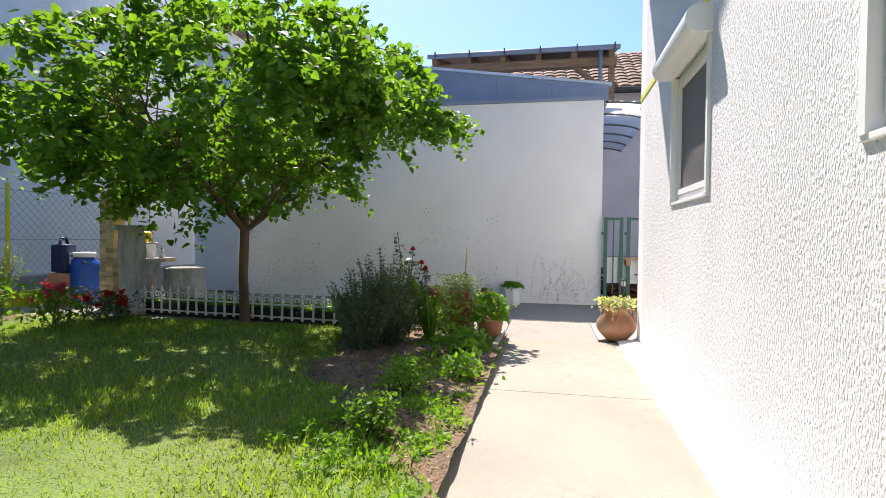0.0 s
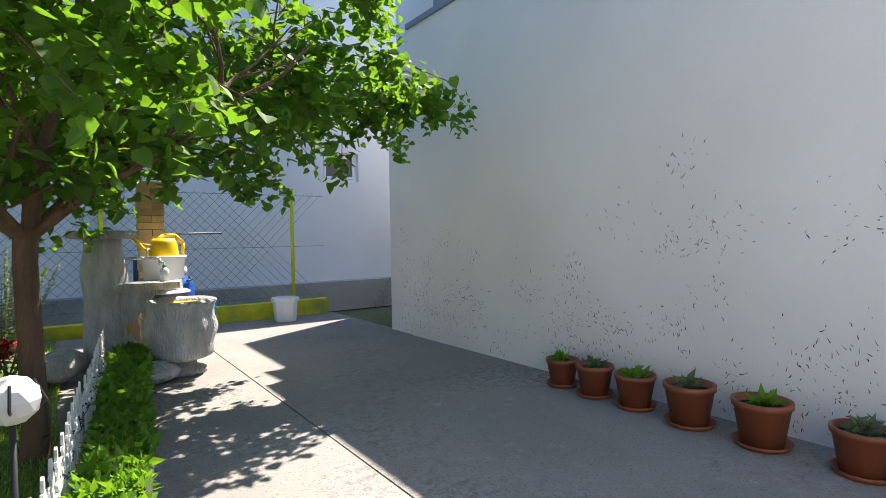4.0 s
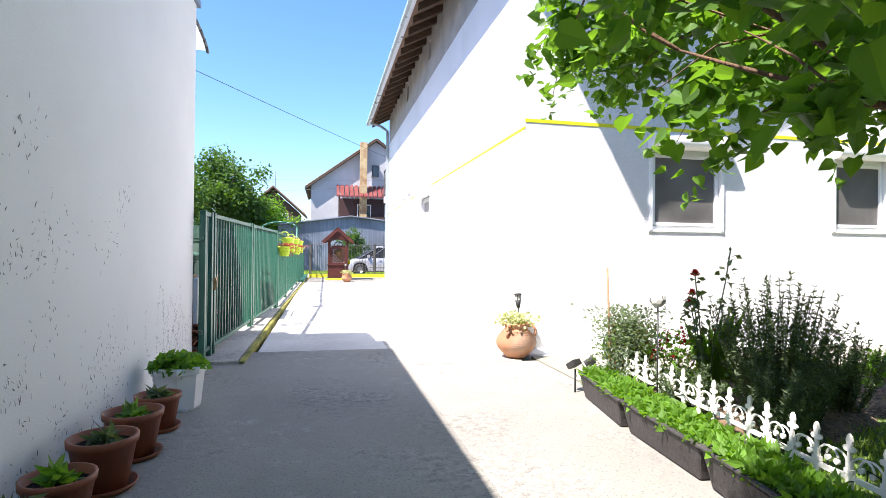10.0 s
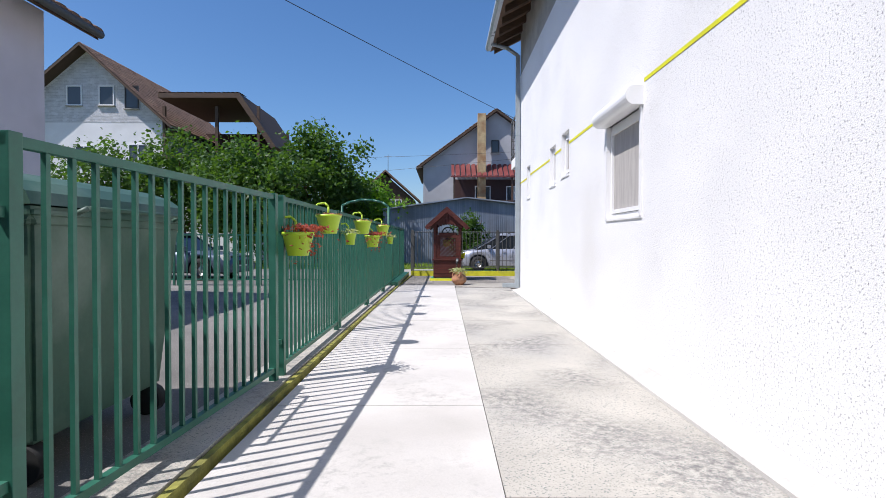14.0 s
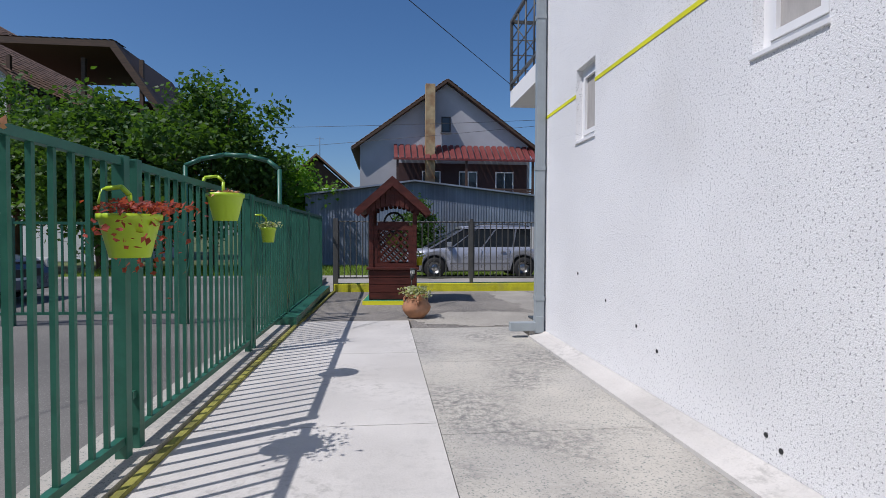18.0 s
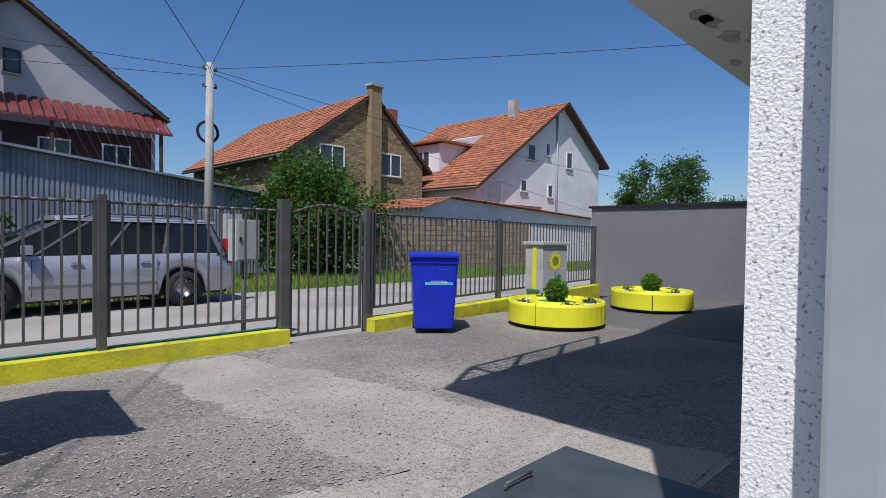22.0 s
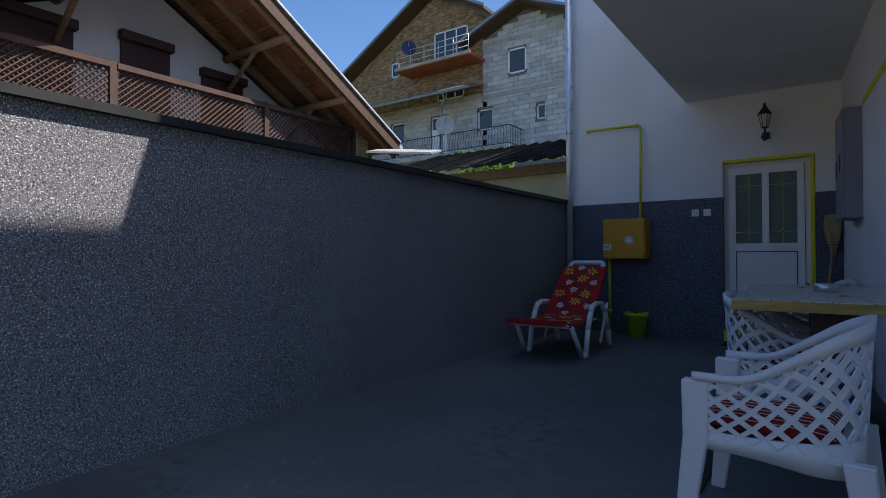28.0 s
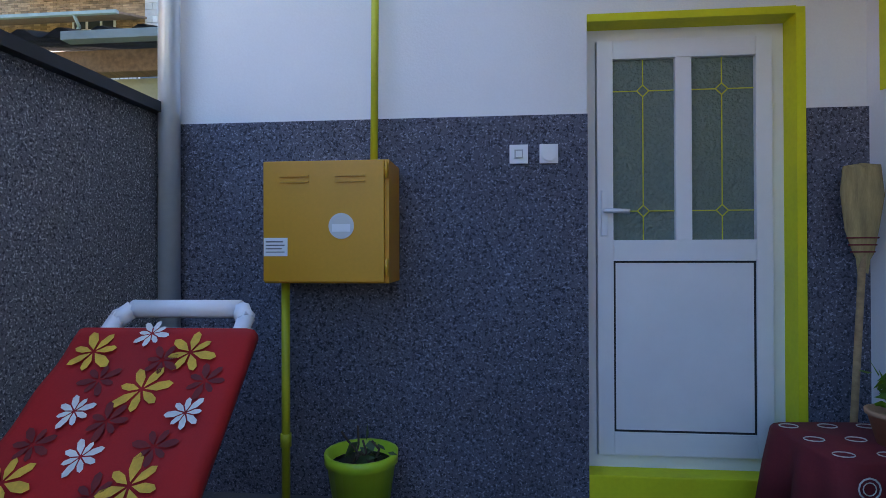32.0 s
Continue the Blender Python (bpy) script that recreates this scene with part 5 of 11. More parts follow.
for k, (x, y, r) in enumerate(((3.28, 2.1, 0.13), (3.28, 2.56, 0.145), (3.28, 2.98, 0.145), (3.3, 3.38, 0.13), (3.3, 3.72, 0.13), (3.32, 4.05, 0.12))):
    brown_pot(x, y, r, k)
def square_pot(m, w, h, label, cat="flower pot"):
    ob = thing("white_pot", 0, 0, 0, 0, label, cat, "white pots")
    ob.matrix_basis = m
    bm = bmesh.new()
    lathe(bm, [(0, 0.012), (w * 0.4, 0.0), (w * 0.42, 0.02), (w * 0.48, h * 0.82), (w * 0.55, h * 0.84), (w * 0.55, h * 0.97), (w * 0.5, h), (w * 0.47, h * 0.9), (0, h * 0.88)], 8, smooth=False)
    for k in range(4):
        a = k * 1.571 + 0.39
        box(bm, w * 0.36 * math.cos(a) - 0.02, w * 0.36 * math.sin(a) - 0.02, 0.0, w * 0.36 * math.cos(a) + 0.02, w * 0.36 * math.sin(a) + 0.02, 0.02)
    part("pot", bm, "pvc", ob)
    return ob


wp = square_pot(pose(3.28, 1.6, 0, 0, 0, 10), 0.36, 0.31, "white eight-sided plastic pot with thick green parsley")
leaves(900, ball(0.19, 0.1, 0.29), 0.045, "parsley", "leaf_light", wp, seed=41, aspect=1.1)
wp = square_pot(pose(2.72, 8.72, 0, 0, 0, 22), 0.36, 0.34, "empty white plastic pot standing by the mesh fence")
bm = bmesh.new()
lathe(bm, [(0, 0.28), (0.15, 0.28), (0, 0.29)], 8)
part("soil", bm, "dirt", wp)
bm = bmesh.new()
lathe(bm, [(0, 0), (0.035, 0), (0.035, 0.09), (0.03, 0.09), (0.03, 0.01), (0, 0.01)], 14)
tagged(part("tin_can", bm, "steel", None, "", pose(3.3, 1.86, 0)), "small tin can between the flower pots", "can")
bp = thing("brown_pot", -0.35, 1.6, 0.02, 0, "terracotta pot with yellow flowers at the corner of the bed", "flower pot", "brown pots along the white wall")
part("pot", pot_bm(0.11, 0.15, 0.26), "terracotta", bp)
leaves(420, ball(0.2, 0.32, 0.24), 0.05, "plant", "leaf_light", bp, seed=44)
leaves(30, ball(0.2, 0.34, 0.26), 0.03, "blossom", "yellow_plastic", bp, seed=45)


# ---- shrubs of the beds ----
def shrub(name, x, y, r, h, mat, n, size, label, cat="shrub", seed=1, aspect=1.6, group="", flowers=None, z=0.04, droop=-0.1):
    ob = thing(name, x, y, z, 0, label, cat, group)
    bm = bmesh.new()
    g = random.Random(seed)
    for k in range(7):
        a = g.uniform(0, 6.28)
        rod(bm, (0, 0, 0), (r * 0.6 * math.cos(a), r * 0.6 * math.sin(a), h * g.uniform(0.5, 0.9)), 0.008, 5, 0.003)
    part("stem", bm, "bark", ob)
    leaves(n, lambda q, m: np.c_[q.normal(0, r * 0.48, m), q.normal(0, r * 0.48, m), np.clip(q.beta(1.8, 1.5, m), 0.02, 1) * h], size, "foliage", mat, ob, seed=seed, aspect=aspect, droop=droop)
    if flowers:
        fm, fn, fs = flowers
        def heads(q, m):
            c = np.c_[q.normal(0, r * 0.5, fn), q.normal(0, r * 0.5, fn), h * q.uniform(0.6, 1.05, fn)]
            return c[q.integers(0, fn, m)] + q.normal(0, fs * 0.4, (m, 3))
        leaves(fn * 26, heads, fs, "blossom", fm, ob, seed=seed + 1, aspect=0.9)
    return ob


def spiky(name, x, y, r, h, mat, n, label, seed, group="", cat="shrub", tipmat=None):
    """Many thin upright sprigs with short needles."""
    ob = thing(name, x, y, 0.04, 0, label, cat, group)
    g = random.Random(seed)
    bm = bmesh.new()
    pts = []
    for k in range(n):
        a, q = g.uniform(0, 6.28), g.random() ** 0.6
        bx, by = 0.35 * r * q * math.cos(a), 0.35 * r * q * math.sin(a)
        tx, ty, tz = r * q * math.cos(a), r * q * math.sin(a), h * g.uniform(0.6, 1.05) * (1 - 0.25 * q)
        rod(bm, (bx, by, 0), (tx, ty, tz), 0.004, 4, 0.0015)
        for i in range(22):
            u = 0.12 + 0.88 * i / 21
            pts.append((bx + (tx - bx) * u, by + (ty - by) * u, tz * u))
    part("stem", bm, mat, ob)
    pts = np.array(pts)
    leaves(len(pts) * 4, lambda q, m: np.repeat(pts, 4, 0), 0.011, "needles", mat, ob, seed=seed, aspect=3.0, droop=-0.7)
    if tipmat:
        leaves(n * 8, lambda q, m: np.repeat(pts[21::22], 8, 0) + q.normal(0, 0.008, (m, 3)) - (0, 0, 1) * q.uniform(0, 0.08, (m, 1)), 0.012, "blossoms", tipmat, ob, seed=seed)
    return ob


for k, (x, y, r, h, n) in enumerate(((-0.9, 2.62, 0.5, 1.0, 120), (-0.62, 3.0, 0.4, 0.78, 80), (-1.35, 2.75, 0.34, 0.66, 50), (-0.3, 3.25, 0.28, 0.5, 40), (-0.1, 2.75, 0.24, 0.45, 36))):
    spiky("rosemary_bush", x, y, r, h, "leaf_dark", n, "dark spiky rosemary bush in the flower bed", 50 + k, "rosemary bushes")
for k, (x, y, r, h, n) in enumerate(((-5.5, 8.1, 0.95, 1.15, 330), (-4.75, 8.45, 0.6, 0.85, 160), (-1.6, 8.3, 0.6, 1.15, 70), (-0.4, 8.3, 0.55, 1.2, 70))):
    spiky("lavender_bush", x, y, r, h, "leaf_grey", n, "grey-green lavender bush by the mesh fence", 60 + k, "lavender bushes", tipmat="leaf_pale")
shrub("rose_bush", -0.95, 6.72, 0.3, 0.5, "leaf", 420, 0.042, "low rose bush with clusters of pink flowers", seed=70, group="rose bushes", flowers=("petal_pink", 13, 0.042))
shrub("rose_bush", -0.4, 6.42, 0.3, 0.36, "leaf_dark", 420, 0.036, "low bush with dark red flower clusters behind the edging fence", seed=71, group="rose bushes", flowers=("petal_red", 10, 0.046))
shrub("rose_bush", -0.25, 6.95, 0.2, 0.42, "leaf_grey", 240, 0.03, "small grey-leaved bush with a few pink flowers", seed=75, group="rose bushes", flowers=("petal_pink", 4, 0.042))
shrub("rose_bush", -1.6, 7.1, 0.42, 0.72, "leaf_light", 620, 0.05, "rose bush with a few pale flowers", seed=72, group="rose bushes", flowers=("petal_pale", 5, 0.055))
shrub("rose_bush", -3.6, 7.9, 0.5, 0.9, "leaf", 600, 0.045, "thin rose bush with a few red flowers", seed=73, group="rose bushes", flowers=("petal_red", 5, 0.03))
shrub("box_bush", -1.25, 8.2, 0.42, 0.8, "leaf_dark", 3400, 0.03, "dense dark green bush beside the stone fountain", seed=74)
for k, (x, y, r) in enumerate(((-2.6, 1.95, 0.17), (-3.4, 1.94, 0.15), (-5.0, 1.6, 0.13), (-6.4, 1.6, 0.15), (-8.1, 1.6, 0.15))):
    shrub("small_box_ball", x, y, r, r * 1.7, ("leaf_light", "leaf", "leaf_grey")[k % 3], 700, 0.022, "small clipped box bush at the edge of the lawn", seed=80 + k, group="box balls along the path", z=0.02)
shrub("flower_clump", -0.55, 2.0, 0.4, 0.5, "leaf_light", 700, 0.03, "flowering clump with red spikes at the path", "flowers", seed=90, flowers=("petal_red", 20, 0.013))
shrub("flower_clump", -1.25, 1.75, 0.22, 0.25, "leaf_light", 260, 0.05, "broad-leaved low plant in the bed", "flowers", seed=91)
shrub("flower_clump", -0.11, 2.0, 0.25, 0.7, "leaf_grey", 3600, 0.02, "feathery green herb at the end of the edging fence", "flowers", seed=92)
shrub("flower_clump", -2.1, 1.65, 0.22, 0.18, "leaf_light", 240, 0.04, "low strawberry-like plant in dry soil", "flowers", seed=93)
def weed_spots(g, n):
    c = np.c_[g.uniform(-4.2, -0.6, 60), 1.5 + g.uniform(0, 1, 60) ** 1.4 * 0.9, np.full(60, 0.05)]
    return c[g.integers(0, 60, n)] + np.c_[g.normal(0, 0.05, n), g.normal(0, 0.05, n), np.abs(g.normal(0, 0.02, n))]
weeds = leaves(3600, weed_spots, 0.022, "bed_weeds", "leaf_light", seed=44, aspect=1.8, droop=-0.3)
tagged(weeds, "small green weeds scattered over the dry bed", "weeds", kind="stuff")
# iris blades
ob = thing("iris_clump", -0.72, 2.2, 0.05, 0, "clump of sword-shaped iris leaves", "plant")
g = random.Random(8)
for k in range(20):
    a, l = g.uniform(0, 6.28), g.uniform(0.4, 0.72)
    bm = bmesh.new()
    d = Vector((math.cos(a), math.sin(a), 0))
    s = Vector((-math.sin(a), math.cos(a), 0)) * 0.018
    base = d * 0.04
    vs = [bm.verts.new(p) for p in (base - s, base + s, base + d * l * 0.1 + s + Vector((0, 0, l * 0.7)), base + d * l * 0.28 + Vector((0, 0, l)), base + d * l * 0.1 - s + Vector((0, 0, l * 0.7)))]
    bm.faces.new(vs)
    part("blade", bm, "leaf_light", ob)
# tall red roses on long stems
def tall_rose(x, y, ends, buds, seed, label):
    """Thin thorny stems with sparse leaves; ends are the places of the blooms from the foot, buds those of closed tips."""
    ob = thing("tall_rose", x, y, 0.05, 0, label, "rose", "tall red roses")
    q = np.random.default_rng(seed)
    for e in ends + buds:
        bm = bmesh.new()
        tube(bm, [(0, 0, 0), (e[0] * 0.3 + 0.02, e[1] * 0.4, e[2] * 0.45), (e[0] * 0.8, e[1] * 0.75, e[2] * 0.8), e], 0.0045, 5)
        stem = part("stem", bm, "leaf_dark", ob)
        spots = np.array([(e[0] * u, e[1] * u, e[2] * u) for u in np.linspace(0.45, 0.97, 9)])
        leaves(34, lambda g, n: spots[g.integers(0, 9, n)] + g.normal(0, 0.03, (n, 3)), 0.042, "leaves", "leaf_dark", stem, seed=seed + int(e[2] * 100), aspect=1.3, droop=0.2)
    for e in ends:
        bm = bmesh.new()
        for ring in range(3):
            for i in range(6):
                a = i * 1.0472 + ring * 0.5
                r0, r1, z1 = 0.006, 0.03 - ring * 0.008, 0.012 + ring * 0.014
                c0, c1 = Vector((r0 * math.cos(a), r0 * math.sin(a), 0)), Vector((r1 * math.cos(a), r1 * math.sin(a), z1))
                t = Vector((-math.sin(a), math.cos(a), 0)) * (0.016 - ring * 0.003)
                bm.faces.new([bm.verts.new(p) for p in (c0, c1 - t, c1 * 1.08 + Vector((0, 0, 0.01)), c1 + t)])
        part("bloom", bm, "petal_red", ob, "dark red bloom", Matrix.Translation(e))
    for e in buds:
        bm = bmesh.new()
        lathe(bm, [(0, 0), (0.009, 0.008), (0.007, 0.02), (0, 0.03)], 8)
        part("bud", bm, "leaf_dark", ob, "closed bud", Matrix.Translation(e))
    return ob


tall_rose(-0.45, 2.5, [(0.04, -0.13, 0.8), (0.11, -0.01, 0.95), (0.02, -0.18, 0.74)], [(-0.07, 0.12, 1.13)], 101, "tall rose with dark red blooms and one long budded stem")
tall_rose(-0.9, 7.9, [(0.1, 0.1, 1.25), (-0.15, 0.0, 1.05)], [], 102, "tall rose with dark red blooms by the mesh fence")
# small red flowers on thin stalks
fs = thing("red_flower_spikes", -0.5, 1.85, 0.05, 0, "thin stalks with small coral red flowers at the path", "flowers")
g = random.Random(12)
for k in range(26):
    bm = bmesh.new()
    a, q = g.uniform(0, 6.28), g.uniform(0.02, 0.3)
    tip = Vector((q * math.cos(a), q * math.sin(a) * 0.8, g.uniform(0.3, 0.55)))
    tube(bm, [(tip.x * 0.3, tip.y * 0.3, 0), (tip.x * 0.7, tip.y * 0.7, tip.z * 0.6), tip], 0.0022, 4)
    part("stalk", bm, "leaf_red", fs)
    leaves(26, lambda gg, n: np.array(tip) - np.array((0, 0, 1)) * gg.uniform(0, 0.11, (n, 1)) + gg.normal(0, 0.008, (n, 3)), 0.013, "blossom", "petal_red", fs, seed=300 + k, aspect=1.0)
# stone edge of the bed at the path
structure("kerb_bed", boxes((-0.95, 1.46, -0.05, -0.02, 1.51, 0.1), bevel=0.008), "conc_worn", "low concrete edging stone of the flower bed", "kerb")
for x, y, h in ((0.06, 2.64, 0.76),):
    sl = thing("bulb_lamp", x, y, 0.04, 0, "solar garden lamp with a glass bulb in a wire cage", "garden lamp", "bulb lamps")
    bm = bmesh.new()
    rod(bm, (0, 0, 0), (0, 0, h), 0.006, 6)
    part("stake", bm, "lampblack", sl)
    bm = bmesh.new()
    bmesh.ops.create_icosphere(bm, subdivisions=2, radius=0.055, matrix=Matrix.Translation((0, 0, h + 0.05)))
    part("bulb", bm, "lampglass", sl)
    bm = bmesh.new()
    for q in range(4):
        a = q * 1.571
        tube(bm, [(0, 0, h), (0.062 * math.cos(a), 0.062 * math.sin(a), h + 0.04), (0.04 * math.cos(a), 0.04 * math.sin(a), h + 0.09)], 0.003, 4)
    part("cage", bm, "lampblack", sl)
bm = bmesh.new()
rod(bm, (0, 0, 0), (0, 0, 1.0), 0.009, 6)
tagged(part("bamboo_stake", bm, "wood", None, "", pose(0.0, 1.95, 0.04, 1, 2, 0)), "thin wooden stake in the flower bed", "stake")
for x, y, rz in ((0.2, 1.72, 30), (0.02, 1.66, 70)):
    sp = thing("solar_spotlight", x, y, 0.0 if x > 0.1 else 0.0, rz, "small black solar spotlight beside the planter", "garden lamp", "solar spotlights")
    bm = bmesh.new()
    rod(bm, (0, 0, 0), (0, 0, 0.19), 0.008, 6)
    part("stake", bm, "lampblack", sp)
    part("head", boxes((-0.05, -0.045, 0, 0.05, 0.045, 0.05), bevel=0.01), "lampblack", sp, "", pose(0, 0, 0.21, 35, 0, 0))

# ---- stone fountain with basin, brick pier, buckets and barrels ----
def rough(bm, amount, scale, seed):
    for v in bm.verts:
        k = noise.noise(Vector((v.co.x * scale + seed, v.co.y * scale, v.co.z * scale * 0.5)))
        d = Vector((v.co.x, v.co.y, 0))
        if d.length > 1e-4:
            v.co += d.normalized() * k * amount


ft = thing("stone_fountain", 0.45, 6.86, 0, 0, "cast concrete garden fountain shaped like a tree trunk", "fountain")
bm = bmesh.new()
lathe(bm, [(0, 0)] + [(0.19 - 0.03 * math.sin(u * 2.2) + 0.015 * math.sin(u * 9), u) for u in [i * 0.05 for i in range(25)]] + [(0, 1.2)], 26)
rough(bm, 0.035, 6, 2)
part("trunk", bm, "stone_cast", ft)
bm = bmesh.new()
lathe(bm, [(0, 1.2), (0.2, 1.2), (0.27, 1.215), (0.275, 1.25), (0.26, 1.275), (0, 1.28)], 18)
rough(bm, 0.02, 5, 5)
part("top_slab", bm, "stone_cast", ft)
bm = bmesh.new()
prism(bm, [(0.1, 0.74), (0.62, 0.74), (0.62, 0.8), (0.1, 0.8)], -0.16, 0.16, "y")
prism(bm, [(0.1, 0.4), (0.2, 0.42), (0.42, 0.7), (0.42, 0.745), (0.1, 0.74)], -0.07, 0.07, "y")
part("shelf", bm, "stone_cast", ft, "", pose(0, 0, 0, 0, 0, -12))
bm = bmesh.new()
tube(bm, [(0.15, -0.03, 1.02), (0.38, -0.05, 1.02), (0.44, -0.05, 1.01), (0.45, -0.05, 0.95)], 0.014, 8)
rod(bm, (0.34, -0.05, 1.02), (0.34, -0.05, 1.1), 0.008, 6)
rod(bm, (0.31, -0.05, 1.1), (0.37, -0.05, 1.1), 0.007, 6)
part("tap", bm, "steel", ft, "steel water tap")
bs = thing("stone_basin", 1.0, 6.42, 0, 0, "cast concrete basin shaped like a hollow tree stump", "basin")
bm = bmesh.new()
lathe(bm, [(0, 0.13), (0.2, 0.13), (0.27, 0.16)] + [(0.285 + 0.012 * math.sin(z * 20), z) for z in [0.2 + i * 0.04 for i in range(11)]] + [(0.3, 0.64), (0.27, 0.655), (0.22, 0.63), (0.2, 0.5), (0, 0.5)], 30)
rough(bm, 0.04, 7, 9)
part("bowl", bm, "stone_cast", bs)
bm = bmesh.new()
lathe(bm, [(0, 0.0), (0.2, 0.0), (0.2, 0.04), (0.12, 0.07), (0.12, 0.15), (0, 0.15)], 18)
part("foot", bm, "stone_cast", bs)
bm = bmesh.new()
lathe(bm, [(0, 0.57), (0.17, 0.57), (0.185, 0.62), (0.16, 0.62), (0.0, 0.585)], 24)
part("dish", bm, "yellow_plastic", bs, "yellow plastic dish in the basin")
rock = bmesh.new()
bmesh.ops.create_icosphere(rock, subdivisions=3, radius=0.19)
for v in rock.verts:
    v.co = Vector((v.co.x * 1.25, v.co.y * 0.9, v.co.z * 0.5)) * (1 + 0.15 * noise.noise(v.co * 6)) + Vector((0, 0, 0.085))
tagged(part("step_stone", rock, "stone_cast", None, "", pose(0.72, 6.2, 0, 0, 0, 15)), "rounded grey stone before the basin", "stone")
rock = bmesh.new()
bmesh.ops.create_icosphere(rock, subdivisions=3, radius=0.17)
for v in rock.verts:
    v.co = Vector((v.co.x * 1.3, v.co.y, v.co.z * 0.8)) * (1 + 0.18 * noise.noise(v.co * 6 + Vector((3, 0, 0)))) + Vector((0, 0, 0.13))
tagged(part("garden_rock", rock, "stone_cast", None, "", pose(0.12, 6.65, 0.03, 0, 0, 60)), "pale rock beside the fountain", "stone")

pier = thing("brick_pier", 0.92, 7.62, 0, 0, "freestanding pier of loose yellow bricks", "brick pier")
brick_me = bpy.data.meshes.new("brick")
bm = boxes((-0.12, -0.058, 0, 0.12, 0.058, 0.068), bevel=0.004)
bm.to_mesh(brick_me)
bm.free()
brick_me.materials.append(M["yellow_brick"])
g = random.Random(12)
for k in range(25):
    for q in (-1, 1):
        r = 90 if k % 2 else 0
        shared("brick", brick_me, pier, pose((q * 0.061 if r else g.uniform(-0.01, 0.01)), (q * 0.061 if not r else g.uniform(-0.01, 0.01)), k * 0.072, 0, 0, r + g.uniform(-3, 3)))
bm = bmesh.new()
rod(bm, (-0.1, 0.13, 1.25), (0.75, 0.13, 1.25), 0.012, 6)
part("pipe", bm, "grey_iron", pier, "thin dark pipe")

br = thing("blue_barrel", 1.23, 8.45, 0, 0, "blue plastic barrel with a white lid", "barrel")
bm = bmesh.new()
lathe(bm, [(0, 0), (0.2, 0), (0.235, 0.03), (0.245, 0.2), (0.25, 0.45), (0.245, 0.62), (0.22, 0.7), (0.15, 0.75), (0.145, 0.8), (0, 0.8)], 30)
part("body", bm, "blue_plastic", br)
bm = bmesh.new()
lathe(bm, [(0.165, 0.77), (0.175, 0.79), (0.175, 0.83), (0.16, 0.85), (0, 0.845)], 26)
part("lid", bm, "pvc", br, "white screw lid")
for s in (-1, 1):
    bm = bmesh.new()
    tube(bm, [(s * 0.17, -0.12, 0.73), (s * 0.2, -0.16, 0.7), (s * 0.13, -0.21, 0.68)], 0.012, 6)
    part("grip", bm, "lampblack", br)
cn = thing("navy_canister", 1.02, 8.62, 0.0, 20, "dark blue plastic canister with a white label", "canister")
part("stand", boxes((-0.17, -0.14, 0.0, 0.17, 0.14, 0.52), bevel=0.01), "terracotta", cn, "brown plinth")
part("body", boxes((-0.16, -0.12, 0.53, 0.16, 0.12, 0.98), bevel=0.06), "navy_plastic", cn)
bm = bmesh.new()
tube(bm, [(-0.12, 0, 0.95), (-0.1, 0, 1.06), (0.06, 0, 1.08), (0.12, 0, 0.98)], 0.022, 8)
part("handle", bm, "navy_plastic", cn)
part("label", boxes((-0.08, -0.128, 0.66, 0.1, -0.121, 0.84)), "pvc", cn, "white label with dark bars")
part("label_bars", boxes((-0.06, -0.132, 0.78, 0.04, -0.129, 0.81), (-0.04, -0.132, 0.7, 0.06, -0.129, 0.73)), "navy_plastic", cn)
bk = thing("grey_bucket", 0.97, 7.12, 0, 0, "dark grey round bin with a pale lid", "bin")
bm = bmesh.new()
lathe(bm, [(0, 0), (0.17, 0), (0.2, 0.62), (0.215, 0.63), (0.215, 0.66), (0, 0.66)], 26)
part("body", bm, "grey_plastic", bk)
bm = bmesh.new()
lathe(bm, [(0, 0.7), (0.2, 0.69), (0.235, 0.67), (0.235, 0.662), (0, 0.662)], 26)
part("lid", bm, "pvc", bk, "pale flat lid")
tb = thing("paint_tub", 0.97, 7.12, 0.7, 8, "white paint tub with a printed blue label standing on a bin", "tub")
bm = bmesh.new()
lathe(bm, [(0, 0), (0.16, 0), (0.195, 0.3), (0.205, 0.3), (0.205, 0.33), (0.185, 0.33), (0.18, 0.1), (0, 0.08)], 26)
part("tub", bm, "pvc", tb)
bm = bmesh.new()
lathe(bm, [(0.164, 0.02), (0.179, 0.15)], 26)
part("label", bm, "paper_blue", tb, "blue printed label")
bm = bmesh.new()
for k in range(7):
    a = -1.9 + k * 0.13
    for z in (0.07, 0.1):
        rod(bm, (0.173 * math.cos(a), 0.173 * math.sin(a), z), (0.178 * math.cos(a), 0.178 * math.sin(a), z), 0.009, 5)
part("label_print", bm, "pvc", tb)
wc = thing("watering_can", 0.97, 7.12, 1.03, 200, "yellow plastic watering can in a white tub", "watering can")
bm = bmesh.new()
lathe(bm, [(0, -0.12), (0.13, -0.12), (0.14, 0.0), (0.12, 0.13), (0.1, 0.17), (0.08, 0.16), (0, 0.1)], 22)
part("body", bm, "yellow_plastic", wc)
bm = bmesh.new()
rod(bm, (0.1, 0, -0.05), (0.3, 0, 0.2), 0.024, 10, 0.018)
rod(bm, (0.29, 0, 0.19), (0.33, 0, 0.24), 0.03, 10, 0.035)
part("spout", bm, "yellow_plastic", wc)
bm = bmesh.new()
tube(bm, [(0.08, 0, 0.15), (0.0, 0, 0.2), (-0.12, 0, 0.2), (-0.2, 0, 0.12), (-0.2, 0, 0.0), (-0.13, 0, -0.08)], 0.018, 8)
